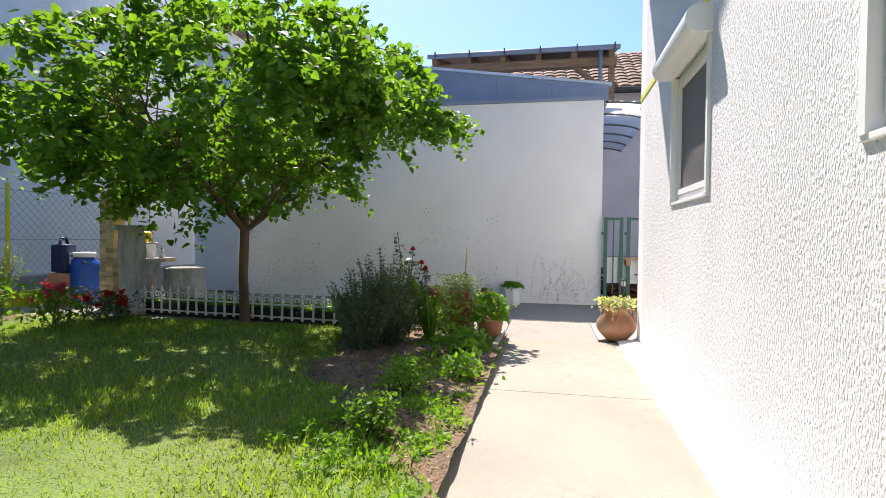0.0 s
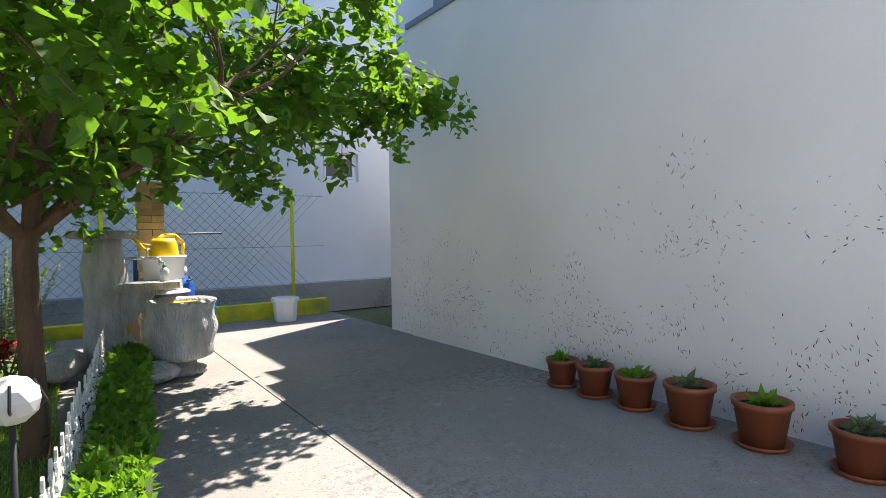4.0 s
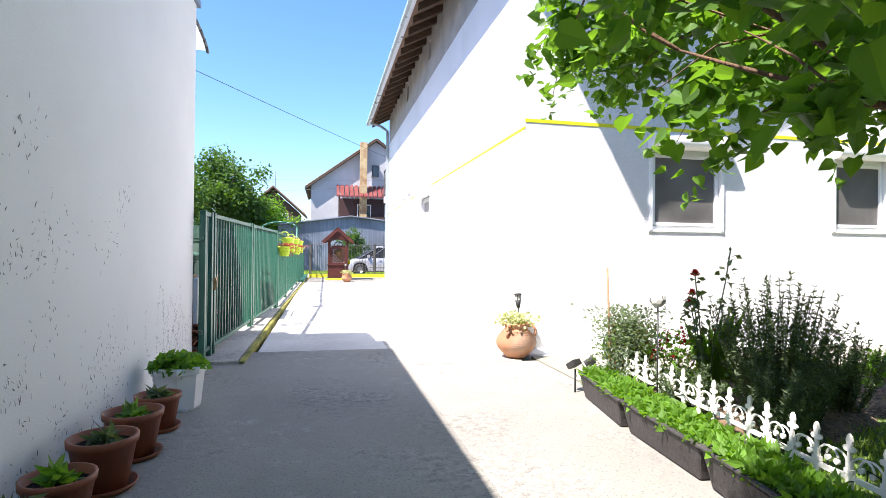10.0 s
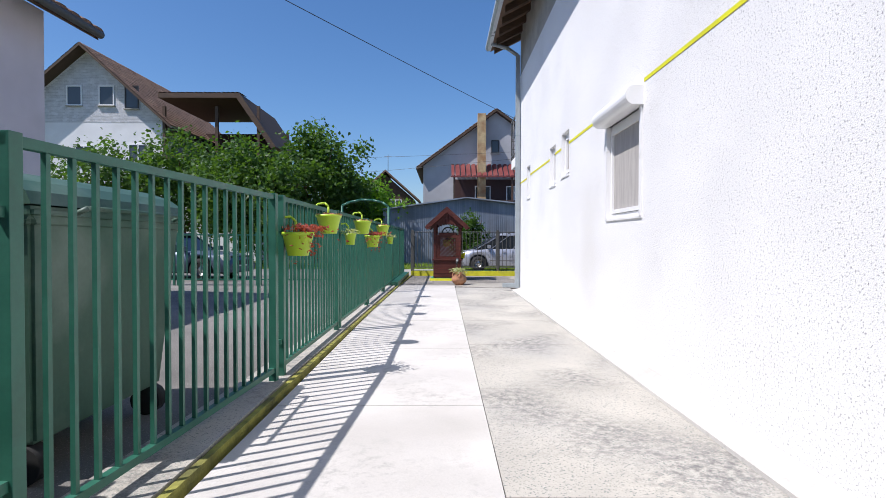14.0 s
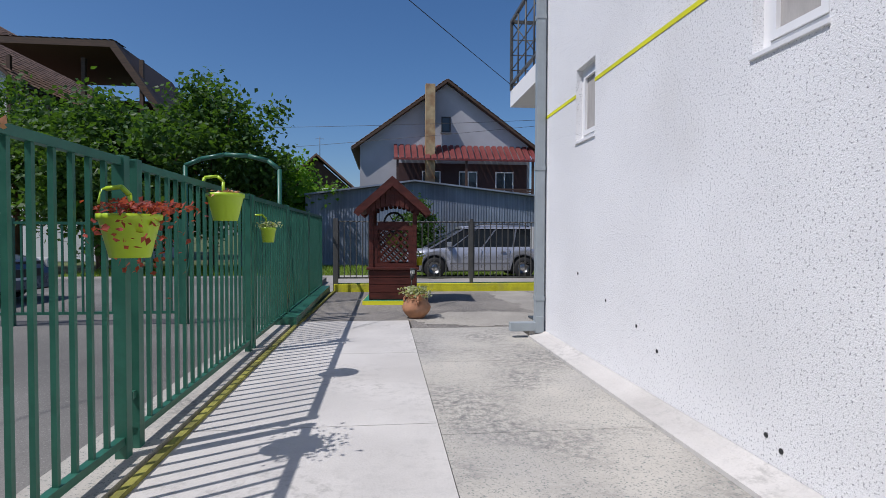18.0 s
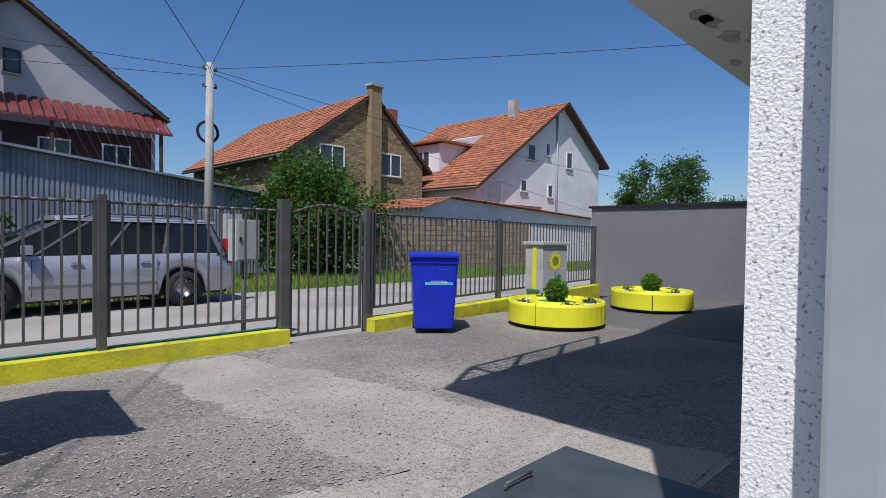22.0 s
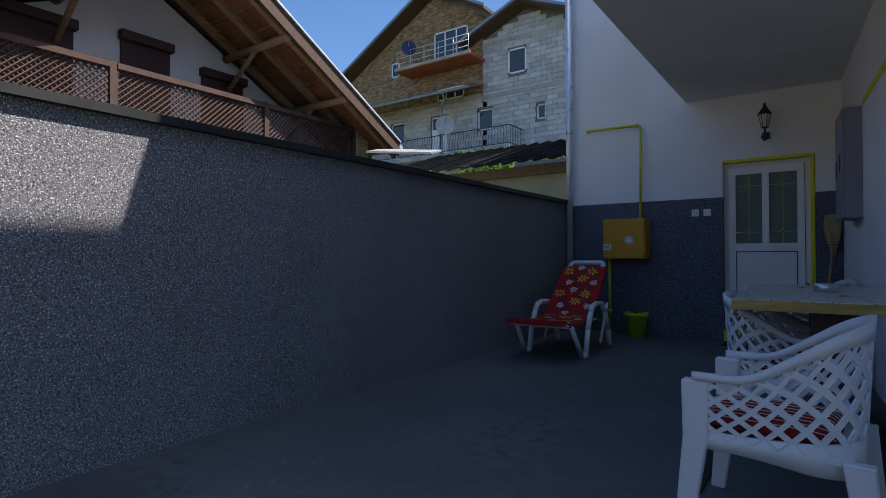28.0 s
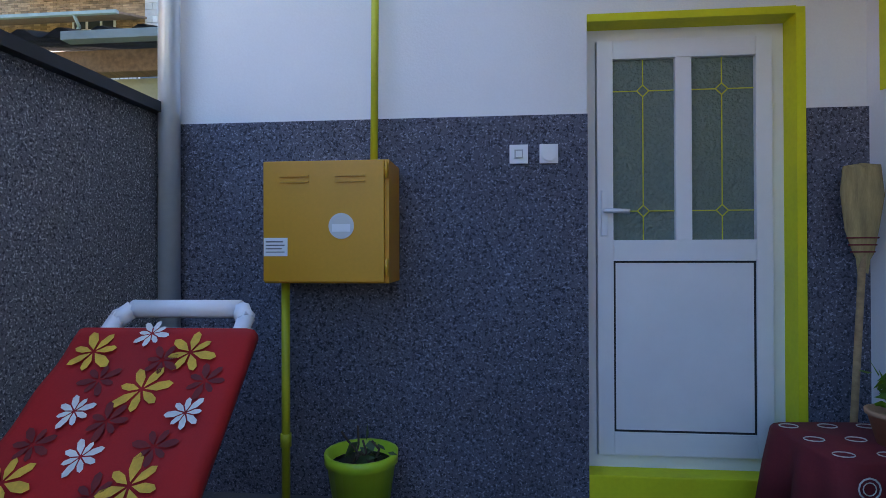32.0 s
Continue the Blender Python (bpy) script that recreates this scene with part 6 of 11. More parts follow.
rod(bm, (0.1, 0, 0.1), (0.22, 0, 0.12), 0.01, 6)
part("handle", bm, "yellow_plastic", wc)
so = thing("soap_bottle", 0.92, 6.75, 0.8, 0, "clear soap bottle with a green pump", "bottle")
bm = bmesh.new()
lathe(bm, [(0, 0), (0.04, 0), (0.042, 0.1), (0.02, 0.13), (0, 0.13)], 14)
part("bottle", bm, "lampglass", so)
bm = bmesh.new()
lathe(bm, [(0, 0.13), (0.018, 0.13), (0.018, 0.15), (0.006, 0.155), (0.006, 0.18), (0, 0.18)], 10)
rod(bm, (0, 0, 0.18), (-0.04, 0, 0.18), 0.007, 6)
part("pump", bm, "teal", so, "green pump head")
cr = thing("stacked_crates", 1.66, 8.72, 0, 6, "blue and lime plastic boxes stacked by the fence", "boxes")
part("crate", boxes((-0.12, -0.1, 0, 0.12, 0.1, 0.2), bevel=0.012), "lime", cr, "lime green box")
part("crate", boxes((-0.11, -0.1, 0.2, 0.11, 0.1, 0.38), bevel=0.012), "paper_blue", cr, "light blue box")
bt = thing("tool_tub", -1.0, 8.5, 0.04, 0, "brown tub with garden tools near the fence", "tub")
part("tub", pot_bm(0.15, 0.19, 0.55), "brown_plastic", bt)

# ---- mesh fence with yellow posts, kerb ----
structure("kerb_4", boxes((0.4, 9.06, -0.1, 3.53, 9.24, 0.23), (-9.6, 9.06, -0.1, 0.4, 9.24, 0.16)), "yellow_kerb", "yellow painted concrete kerb under the mesh fence", "kerb")
mf = thing("mesh_fence", 0, 9.15, 0.2, 0, "chain-link fence on yellow posts", "fence")
for x in (3.0, 0.55, -3.5, -6.2, -8.6):
    bm = bmesh.new()
    rod(bm, (x, 0, -0.05), (x, 0, 1.72), 0.028, 8)
    part("post", bm, "yellow", mf)
bm = bmesh.new()
for z in (0.1, 0.85, 1.62):
    rod(bm, (-9.2, 0, z), (3.5, 0, z), 0.003, 4)
part("straining_wires", bm, "mesh_wire", mf)
bm = bmesh.new()
n = int(12.6 / 0.13)
for k in range(n + 13):
    for s in (1, -1):
        x0 = -9.15 + (k - 12) * 0.13 if s == 1 else -9.15 + k * 0.13
        a, b = Vector((x0, s * 0.002, 0.05)), Vector((x0 + s * 1.56, s * 0.002, 1.64))
        if min(a.x, b.x) > -9.3 and max(a.x, b.x) < 3.55:
            rod(bm, a, b, 0.0028, 3, caps=False)
part("wire_mesh", bm, "mesh_wire", mf)

# ---- white building behind the mesh fence ----
BW = [(4.2, 4.95, 2.25, 2.8), (0.2, 0.85, 1.85, 2.75), (-0.9, -0.3, 2.0, 2.6), (-6.1, -4.8, 1.2, 2.4), (-5.4, -4.7, 4.2, 5.6)]
structure("wall_back", wall_y(10.8, 11.1, -9.3, 12.0, -0.2, 7.5, BW), "white", "white plastered wall of the neighbouring building", "wall")
for k, (a, b, lo, hi) in enumerate(BW):
    window("window_%d" % (20 + k), pose(b, 10.8, lo, 0, 0, 180), b - a, hi - lo, 2 if b - a > 1 else 1, "grey framed window of the white neighbouring building", deep=0.08, inner="pane")
structure("wall_back_base", boxes((-9.3, 10.5, -0.2, 12.0, 10.8, 0.35)), "conc_dark", "concrete foot of the white building", "plinth")
structure("roof_back", boxes((-9.4, 10.6, 7.5, 12.2, 20, 7.7)), "tile", "roof of the white neighbouring building", "roof")
vt = thing("round_vent", 1.75, 10.79, 2.55, 0, "round white wall vent", "vent")
bm = bmesh.new()
rod(bm, (0, 0, 0), (0, -0.03, 0), 0.17, 20)
part("plate", bm, "pvc", vt)
bm = bmesh.new()
for k in range(6):
    a = k * 1.047
    rod(bm, (0.06 * math.cos(a), -0.031, 0.06 * math.sin(a)), (0.11 * math.cos(a), -0.034, 0.11 * math.sin(a)), 0.026, 8)
part("slots", bm, "black", vt)
bm = bmesh.new()
rod(bm, (0.62, 10.75, 0.2), (0.62, 10.75, 7.4), 0.03, 8)
tagged(part("wall_pipe", bm, "mesh_wire"), "thin grey pipe on the white wall", "pipe")
bm = bmesh.new()
tube(bm, [(-3.0, 10.76, 3.9), (12.0, 10.76, 3.75)], 0.02, 6)
tagged(part("wall_cable", bm, "mesh_wire"), "grey cable along the white wall", "cable")

# ---- grey block house beyond the lawn ----
M["block_far"] = material("pale_aerated_block", (0.52, 0.515, 0.50), 0.95, 0.1, 3, 40, 0.6, 0.006, island=0.22)
M["brick_far"] = material("rough_ochre_brick", (0.42, 0.27, 0.15), 0.95, 0.2, 3, 40, 0.6, 0.006, island=0.45)
M["red_soffit"] = material("red_clay_block_soffit", (0.40, 0.12, 0.06), 0.9, 0.15, 2, 30, 0.5, 0.006)


def masonry(name, x0, x1, z0, z1, bw, bh, mat, parent, holes=(), under=None, y=-0.012, deep=0.04, gap=0.012, label="", keep=None):
    """Courses of single blocks, joined into one mesh; under(x) caps the courses below a slope."""
    vs, fs = [], []
    j = 0
    z = z0
    while z < z1 - bh * 0.5:
        x = x0 + (bw / 2 if j % 2 else 0) - bw / 2
        while x < x1 - 0.02:
            a, b = max(x, x0) + gap / 2, min(x + bw, x1) - gap / 2
            lo, hi = z + gap / 2, z + bh - gap / 2
            mid = (a + b) / 2
            for h in holes:
                if h[0] < b and h[1] > a and h[2] < hi - 0.02 and h[3] > lo + 0.02:
                    if h[0] > a and (h[0] - a >= b - h[1] or h[1] >= b):
                        b = h[0]
                    elif h[1] < b:
                        a = h[1]
                    else:
                        b = a
            if b - a > 0.03 and (under is None or hi < under(mid)) and (keep is None or keep(mid, z)):
                o = len(vs)
                vs += [(a, y, lo), (b, y, lo), (b, y, hi), (a, y, hi), (a, y + deep, lo), (b, y + deep, lo), (b, y + deep, hi), (a, y + deep, hi)]
                fs += [(o, o + 1, o + 2, o + 3), (o + 1, o + 5, o + 6, o + 2), (o + 4, o, o + 3, o + 7), (o + 3, o + 2, o + 6, o + 7), (o + 4, o + 5, o + 1, o)]
            x += bw
        z += bh
        j += 1
    me = bpy.data.meshes.new(name)
    me.from_pydata(vs, [], fs)
    me.materials.append(M[mat])
    ob = new(name, me)
    ob.parent = parent
    tagged(ob, label, "", kind="stuff")
    return ob


bh = thing("block_house", -14.0, 9.0, 0, 0, "unplastered tall house of grey blocks and ochre brick with balconies", "house")
HW = [(2.55, 3.35, 0.95, 2.5), (0.5, 1.5, 0.95, 2.5), (2.4, 3.5, 4.0, 5.6), (-1.4, 0.6, 3.4, 6.1), (-5.82, -4.8, 10.3, 11.55), (-4.3, -3.8, 7.8, 8.55), (-7.7, -6.76, 7.7, 8.8), (-10.77, -9.6, 6.5, 8.84), (-13.7, -12.7, 7.6, 8.9), (-13.6, -13.0, 11.6, 12.46), (-10.26, -8.5, 9.66, 10.3), (-10.47, -8.24, 11.75, 13.5)]


def block_gable(x):
    return 13.4 - abs(x + 4.9) * 0.42


def brick_gable(x):
    return 15.6 - abs(x + 10.5) * 0.56


part("wall", wall_y(0.02, 0.3, -17.0, 4.45, -0.2, 9.4, [h for h in HW if h[3] < 9]), "mortar", bh)
bm = bmesh.new()
prism(bm, [(-7.34, 9.4), (-2.4, 9.4), (-2.4, 12.3), (-4.9, 13.4), (-7.34, 12.4)], 0.02, 0.3, "y")
part("gable_wall", bm, "mortar", bh)
bm = bmesh.new()
prism(bm, [(-17.0, 9.4), (-7.34, 9.4), (-7.34, 13.8), (-10.5, 15.6), (-17.0, 12.0)], 0.03, 0.3, "y")
part("gable_wall", bm, "mortar", bh)
part("side_wall", boxes((4.2, 0.3, -0.2, 4.45, 2.2, 8.6)), "mortar", bh)
blk = bpy.data.meshes.new("block")
bm = boxes((0.006, -0.012, 0.006, 0.594, 0.03, 0.244))
bm.to_mesh(blk)
bm.free()
blk.materials.append(M["block"])
for j in range(14):
    z = -0.1 + j * 0.25
    x = -3.2 + (0.3 if j % 2 else 0)
    while x < 4.4:
        w = min(0.6, 4.45 - x)
        if not any(h[0] - 0.05 < x + w and h[1] + 0.05 > x and h[2] - 0.1 < z + 0.25 and h[3] + 0.1 > z for h in HW):
            o = shared("block", blk, bh, pose(x, 0, z))
            o.scale = (w / 0.6, 1, 1)
        x += 0.6
    for q in range(4):
        shared("block", blk, bh, pose(4.45, 0.02 + q * 0.55 + (0.27 if j % 2 else 0) * (q < 3), z, 0, 0, 90))
big = HW
masonry("upper_blockwork", -7.34, 4.45, 3.4, 13.2, 0.6, 0.25, "block_far", bh, big, lambda x: block_gable(x) if x < -2.4 else 9.4)
masonry("lower_blockwork", -17.0, -3.2, -0.1, 9.4, 0.6, 0.25, "block_far", bh, big, keep=lambda x, z: x < -7.34 or z < 3.2)
masonry("ochre_brickwork", -17.0, -7.34, 9.7, 15.4, 0.27, 0.085, "brick_far", bh, big, brick_gable)
part("ring_beam", boxes((-7.4, -0.03, 9.28, 4.45, 0.02, 9.5), (-17.0, -0.03, 9.4, -7.4, 0.02, 9.65), (-7.34, -0.03, 12.0, -2.4, 0.02, 12.2)), "conc_dark", bh, "bare concrete ring beam")
for k, (a, b, lo, hi) in enumerate(HW):
    y = 0.1 if hi < 9 else -0.04
    fr = "grey_iron" if k == 3 else "pvc"
    m = [(b - a) * q / (3 if b - a > 1.5 else 2 if b - a > 1.05 else 1) + a for q in range(1, 3 if b - a > 1.5 else 2 if b - a > 1.05 else 1)]
    win = part("window", boxes((a, y, lo, a + 0.08, y + 0.08, hi), (b - 0.08, y, lo, b, y + 0.08, hi), (a, y, lo, b, y + 0.08, lo + 0.08), (a, y, hi - 0.08, b, y + 0.08, hi), *[(x - 0.04, y, lo, x + 0.04, y + 0.08, hi) for x in m]), fr, bh)
    part("pane", boxes((a + 0.08, y + 0.03, lo + 0.08, b - 0.08, y + 0.04, hi - 0.08)), "pane", win)
    if k == 7:
        part("door_panel", boxes((a + 0.08, y, lo + 0.08, b - 0.08, y + 0.02, hi - 0.7)), "pvc", win, "white lower door panel")
    elif hi < 9:
        part("back", boxes((a, y + 0.1, lo, b, y + 0.14, hi)), "curtain" if k < 3 else "black", win)
for a, b in ((2.4, 3.5), (0.4, 1.6)):
    part("lintel", boxes((a, -0.03, 2.5, b, 0.05, 2.72)), "oldtile", bh, "red brick lintel")
bal = part("balcony", boxes((-8.3, -1.5, 3.1, 0.8, 0.0, 3.3)), "conc_dark", bh)
for k in range(14):
    bm = bmesh.new()
    rod(bm, (-8.2 + k * 0.69, -1.42, 3.3), (-8.2 + k * 0.69, -1.42, 4.2), 0.015, 6)
    part("baluster", bm, "grey_iron", bal)
part("balcony_rail", boxes((-8.2, -1.44, 4.18, 0.78, -1.4, 4.22), (-8.2, -1.44, 3.7, 0.78, -1.4, 3.73)), "grey_iron", bal)
bal = part("balcony", boxes((-15.0, -1.5, 6.2, -5.0, 0.0, 6.4)), "conc_dark", bh, "balcony slab with a black wrought rail")
part("balcony_rail", boxes((-15.0, -1.46, 7.36, -5.0, -1.42, 7.4), (-15.0, -1.46, 6.5, -5.0, -1.42, 6.53), (-5.04, -1.42, 7.36, -5.0, 0.0, 7.4), (-5.04, -1.42, 6.5, -5.0, 0.0, 6.53)), "lampblack", bal, "black wrought iron rail")
for k in range(60):
    x = -14.9 + k * 0.165
    bm = bmesh.new()
    tube(bm, [(x, -1.44, 6.5), (x, -1.5 - 0.03 * (k % 2), 6.75), (x, -1.4, 7.1), (x, -1.44, 7.38)], 0.012, 4)
    part("baluster", bm, "lampblack", bal)
for k in range(8):
    bm = bmesh.new()
    rod(bm, (-5.02, -1.3 + k * 0.17, 6.4), (-5.02, -1.3 + k * 0.17, 7.38), 0.012, 4)
    part("baluster", bm, "lampblack", bal)
bal = part("balcony", boxes((-12.1, -1.5, 11.25, -7.2, 0.0, 11.42)), "red_soffit", bh, "balcony slab with a red clay soffit")
part("slab_edge", boxes((-12.12, -1.53, 11.3, -7.18, -1.5, 11.45)), "conc_dark", bal)
for z in (11.7, 12.0, 12.3):
    bm = bmesh.new()
    rod(bm, (-12.0, -1.45, z), (-7.3, -1.45, z), 0.02, 6)
    part("balcony_rail", bm, "zinc", bal, "thin steel rail")
for k in range(6):
    bm = bmesh.new()
    rod(bm, (-12.0 + k * 0.94, -1.45, 11.4), (-12.0 + k * 0.94, -1.45, 12.3), 0.02, 6)
    part("post", bm, "zinc", bal)
bm = bmesh.new()
prism(bm, [(-0.1, 10.0), (-1.9, 9.45), (-1.9, 9.53), (-0.1, 10.08)], -17.0, -7.2, "x")
part("porch_roof", bm, "tile", bh, "grey-green sheet porch roof")
part("gutter", boxes((-17.0, -2.02, 9.38, -7.0, -1.88, 9.5), bevel=0.02), "teal_roof", bh, "grey-green gutter")
bm = bmesh.new()
tube(bm, [(-8.6, -1.95, 9.4), (-8.6, -1.7, 9.1), (-8.9, -1.55, 8.9), (-8.9, -1.55, 3.3)], 0.055, 8)
part("gutter_pipe", bm, "teal_roof", bh)
bm = bmesh.new()
rod(bm, (4.3, -0.08, 0), (4.3, -0.08, 8.4), 0.055, 10)
part("downpipe", bm, "zinc", bh)
for cx, top, l, r, sl in ((-4.9, 13.75, 3.5, 2.9, 0.42), (-10.5, 15.95, 6.9, 3.7, 0.56)):
    for s, w in ((-1, l), (1, r)):
        bm = bmesh.new()
        prism(bm, [(cx, top - 0.18), (cx, top), (cx + s * w, top - w * sl), (cx + s * w, top - w * sl - 0.18)], -0.8, 2.2, "y")
        part("roof_slope", bm, "wood_dark", bh)
        bm = bmesh.new()
        prism(bm, [(cx, top - 0.1), (cx, top + 0.04), (cx + s * (w + 0.05), top - w * sl + 0.04), (cx + s * (w + 0.05), top - w * sl - 0.1)], -0.84, -0.8, "y")
        part("verge_flashing", bm, "blue_tin", bh, "blue-grey metal verge")
part("roof", boxes((-2.3, -0.4, 9.5, 5.0, 3.0, 9.65)), "tile", bh)


def dish(m, r, mat, label):
    ob = thing("satellite_dish", 0, 0, 0, 0, label, "satellite dish", "satellite dishes")
    ob.matrix_basis = m
    bm = bmesh.new()
    lathe(bm, [(0.0, 0.0), (r * 0.4, 0.02 * r / 0.4), (r * 0.75, 0.09 * r / 0.4), (r, 0.17 * r / 0.4), (r * 0.98, 0.175 * r / 0.4), (r * 0.72, 0.1 * r / 0.4), (0, 0.015)], 26)
    part("reflector", bm, mat, ob)
    bm = bmesh.new()
    tube(bm, [(0, -r * 0.95, 0.1), (0, -r * 0.5, r * 0.9), (0, 0, r * 1.0)], 0.014, 6)
    rod(bm, (0, 0, r * 0.92), (0, 0, r * 1.12), 0.035, 8)
    part("arm", bm, "mesh_wire", ob)
    bm = bmesh.new()
    tube(bm, [(0, 0, -0.02), (0, 0, -0.25), (0, -r * 1.1, -0.25)], 0.025, 8)
    part("mount", bm, "mesh_wire", ob)
    return ob


dish(look((-22.6, 7.35, 7.75), (-8, -14, 9)) @ pose(0, 0, 0, 180, 0, 0), 0.5, "cabinet", "pale grey satellite dish on the wrought balcony rail")
dish(look((-15.2, 7.5, 4.3), (-8, -10, 5.2)) @ pose(0, 0, 0, 180, 0, 0), 0.45, "navy_plastic", "dark satellite dish on the block house balcony")
dish(look((-25.2, 7.6, 12.4), (-8, -14, 13)) @ pose(0, 0, 0, 180, 0, 0), 0.4, "navy_plastic", "dark satellite dish on the upper balcony")

# ---- green brick fence with yellow railings at the far end of the lawn ----
gf = thing("brick_fence", -10.6, 0.0, 0.1, 0, "green glazed brick garden wall with yellow joints and railings", "fence")
prof = [(0.05, 0.0), (7.0, 0.0), (7.0, 1.12), (6.5, 1.12), (6.42, 0.85), (6.2, 0.66), (5.8, 0.58), (3.0, 0.58), (2.65, 0.66), (2.5, 0.85), (2.45, 1.1), (2.05, 1.1), (2.0, 0.85), (1.85, 0.66), (1.5, 0.58), (0.05, 0.58)]
bm = bmesh.new()
prism(bm, prof, -0.2, -0.02, "x")
part("wall", bm, "yellow_iron", gf, "yellow painted joints")
gb = bpy.data.meshes.new("green_brick")
bm = boxes((-0.02, 0.007, 0.006, 0.012, 0.223, 0.074), bevel=0.003)
bm.to_mesh(gb)
bm.free()
gb.materials.append(M["green_brick"])
def top_at(y):
    for (a, b), (c, d) in zip(prof[2:], prof[3:]):
        if c <= y <= a and a != c:
            return b + (d - b) * (a - y) / (a - c)
    return 0.58
for j in range(14):
    z = 0.03 + j * 0.08
    y = 0.06 + (0.115 if j % 2 else 0)
    while y < 6.9:
        w = min(0.23, 6.98 - y)
        lim = min(top_at(y), top_at(y + w)) - 0.01
        if j == 6 and lim < 0.7:
            pass
        if z + 0.08 <= lim - (0.1 if lim < 1.0 else 0):
            o = shared("brick", gb, gf, pose(0, y, z))
            o.scale = (1, w / 0.23, 1)
        y += 0.23
y = 0.08
while y < 6.45:
    if not 2.0 < y < 2.5:
        o = shared("brick", gb, gf, pose(0, y + 0.075, top_at(y + 0.04) - 0.125, 90, 0, 0))
        o.scale = (1, 0.55, 1)
    y += 0.085
part("plinth", boxes((-0.24, 0.05, -0.1, 0.03, 7.0, 0.03)), "yellow_iron", gf)
for a, b in ((0.15, 2.0), (2.65, 6.4)):
    rl = part("railing", boxes((-0.12, a, 0.66, -0.09, b, 0.70), (-0.12, a, 1.56, -0.09, b, 1.6), (-0.125, b - 0.04, 0.62, -0.085, b, 1.62), (-0.125, a, 0.62, -0.085, a + 0.04, 1.62)), "yellow_iron", gf)
    n = max(2, round((b - a) / 0.62))
    w = (b - a) / n
    for k in range(n):
        bm = bmesh.new()
        c = a + k * w
        for u0, u1 in ((0, 0.42), (0.84, 0.42), (0, -0.0)):
            rod(bm, (-0.105, c + u0 * w, 0.7), (-0.105, c + (u1 + 0.21) * w if u1 else c + 0.05, 1.56), 0.011, 5)
        rod(bm, (-0.105, c + 0.45 * w, 0.7), (-0.105, c + 0.92 * w, 1.56), 0.011, 5)
        rod(bm, (-0.105, c + 0.45 * w, 0.7), (-0.105, c, 1.56), 0.011, 5)
        rod(bm, (-0.105, c + 0.45 * w, 0.7), (-0.105, c + 0.45 * w, 1.56), 0.009, 5)
        part("lattice", bm, "yellow_iron", rl)
        part("slat", boxes((-0.115, c + 0.93 * w, 0.7, -0.095, c + 0.93 * w + 0.05, 1.56)), "yellow_iron", rl)
        bm = bmesh.new()
        for u in (0.2, 0.7):
            rod(bm, (-0.105, c + u * w, 1.6), (-0.105, c + u * w, 1.74), 0.012, 5)
        part("finial", bm, "yellow_iron", rl)
vase = thing("teal_vase", -10.7, 2.27, 1.2, 0, "teal glazed vase with a pale plant on the garden wall", "vase")
bm = bmesh.new()
lathe(bm, [(0, 0), (0.1, 0), (0.17, 0.12), (0.18, 0.25), (0.12, 0.38), (0.15, 0.42), (0.13, 0.42), (0.1, 0.38), (0, 0.36)], 20)
part("vase", bm, "teal", vase)
leaves(260, ball(0.33, 0.3, 0.4), 0.06, "plant", "leaf_pale", vase, seed=7)
gt = thing("yellow_gate", -10.65, 7.05, 0.1, 0, "yellow iron garden gate with scrolls", "gate")
part("frame", boxes((-0.02, 0, 0, 0.02, 0.04, 1.16), (-0.02, 1.7, 0, 0.02, 1.78, 1.25), (-0.02, 0.04, 0.06, 0.02, 1.7, 0.1), (-0.02, 0.04, 1.1, 0.02, 1.7, 1.14), (-0.03, 1.9, 0, 0.03, 1.98, 1.3)), "yellow_iron", gt)
for k in range(8):
    bm = bmesh.new()
    y = 0.2 + k * 0.19
    rod(bm, (0, y, 0.1), (0, y, 1.1), 0.008, 5)
    for s in (-1, 1):
        tube(bm, [(0, y, 0.15), (0, y + s * 0.07, 0.4), (0, y, 0.6), (0, y + s * 0.07, 0.8), (0, y + s * 0.02, 1.0)], 0.007, 5)
    part("scroll", bm, "yellow_iron", gt)
bm = bmesh.new()
rod(bm, (-10.7, 6.6, 1.2), (-10.7, 6.6, 2.1), 0.03, 8)
tagged(part("yellow_post", bm, "yellow_iron"), "yellow post standing on the garden wall", "post")

# ---- front yard ----
M["well_red"] = material("red_brown_stained_wood", (0.085, 0.018, 0.012), 0.55, 0.25, 3, 40, 0.4, 0.003, stretch=(1, 1, 6))
M["bin_blue"] = material("blue_bin_plastic", (0.01, 0.03, 0.50), 0.35, 0.08, 4, 40, 0.05, 0.001, spec=0.5)
M["planter_yellow"] = material("yellow_painted_concrete", (0.80, 0.78, 0.03), 0.55, 0.06, 3, 40, 0.25, 0.003)
M["gravel_white"] = material("white_gravel", (0.72, 0.72, 0.70), 0.9, 0.15, 20, 90, 1.0, 0.02)
M["teal_paint"] = material("teal_green_paint", (0.03, 0.22, 0.15), 0.6, 0.1, 4, 40, 0.2, 0.002)
M["hatch"] = material("dark_steel_plate", (0.06, 0.075, 0.085), 0.45, 0.15, 4, 60, 0.3, 0.002)
M["silver"] = material("silver_car_paint", (0.42, 0.44, 0.49), 0.3, 0.02, 3, 30, 0.0, metal=0.5)
M["greycar"] = material("blue_grey_car_paint", (0.10, 0.13, 0.18), 0.3, 0.02, 3, 30, 0.0, metal=0.4)
M["lamp_red"] = material("red_lamp_plastic", (0.4, 0.02, 0.02), 0.3, 0.05, 3, 30, 0.0)
# pale blue base paints the mirrored sky into the front panes
M["pane_pale"] = glassy("sky_reflection_tinted_glass", (0.20, 0.25, 0.31), 0.015)
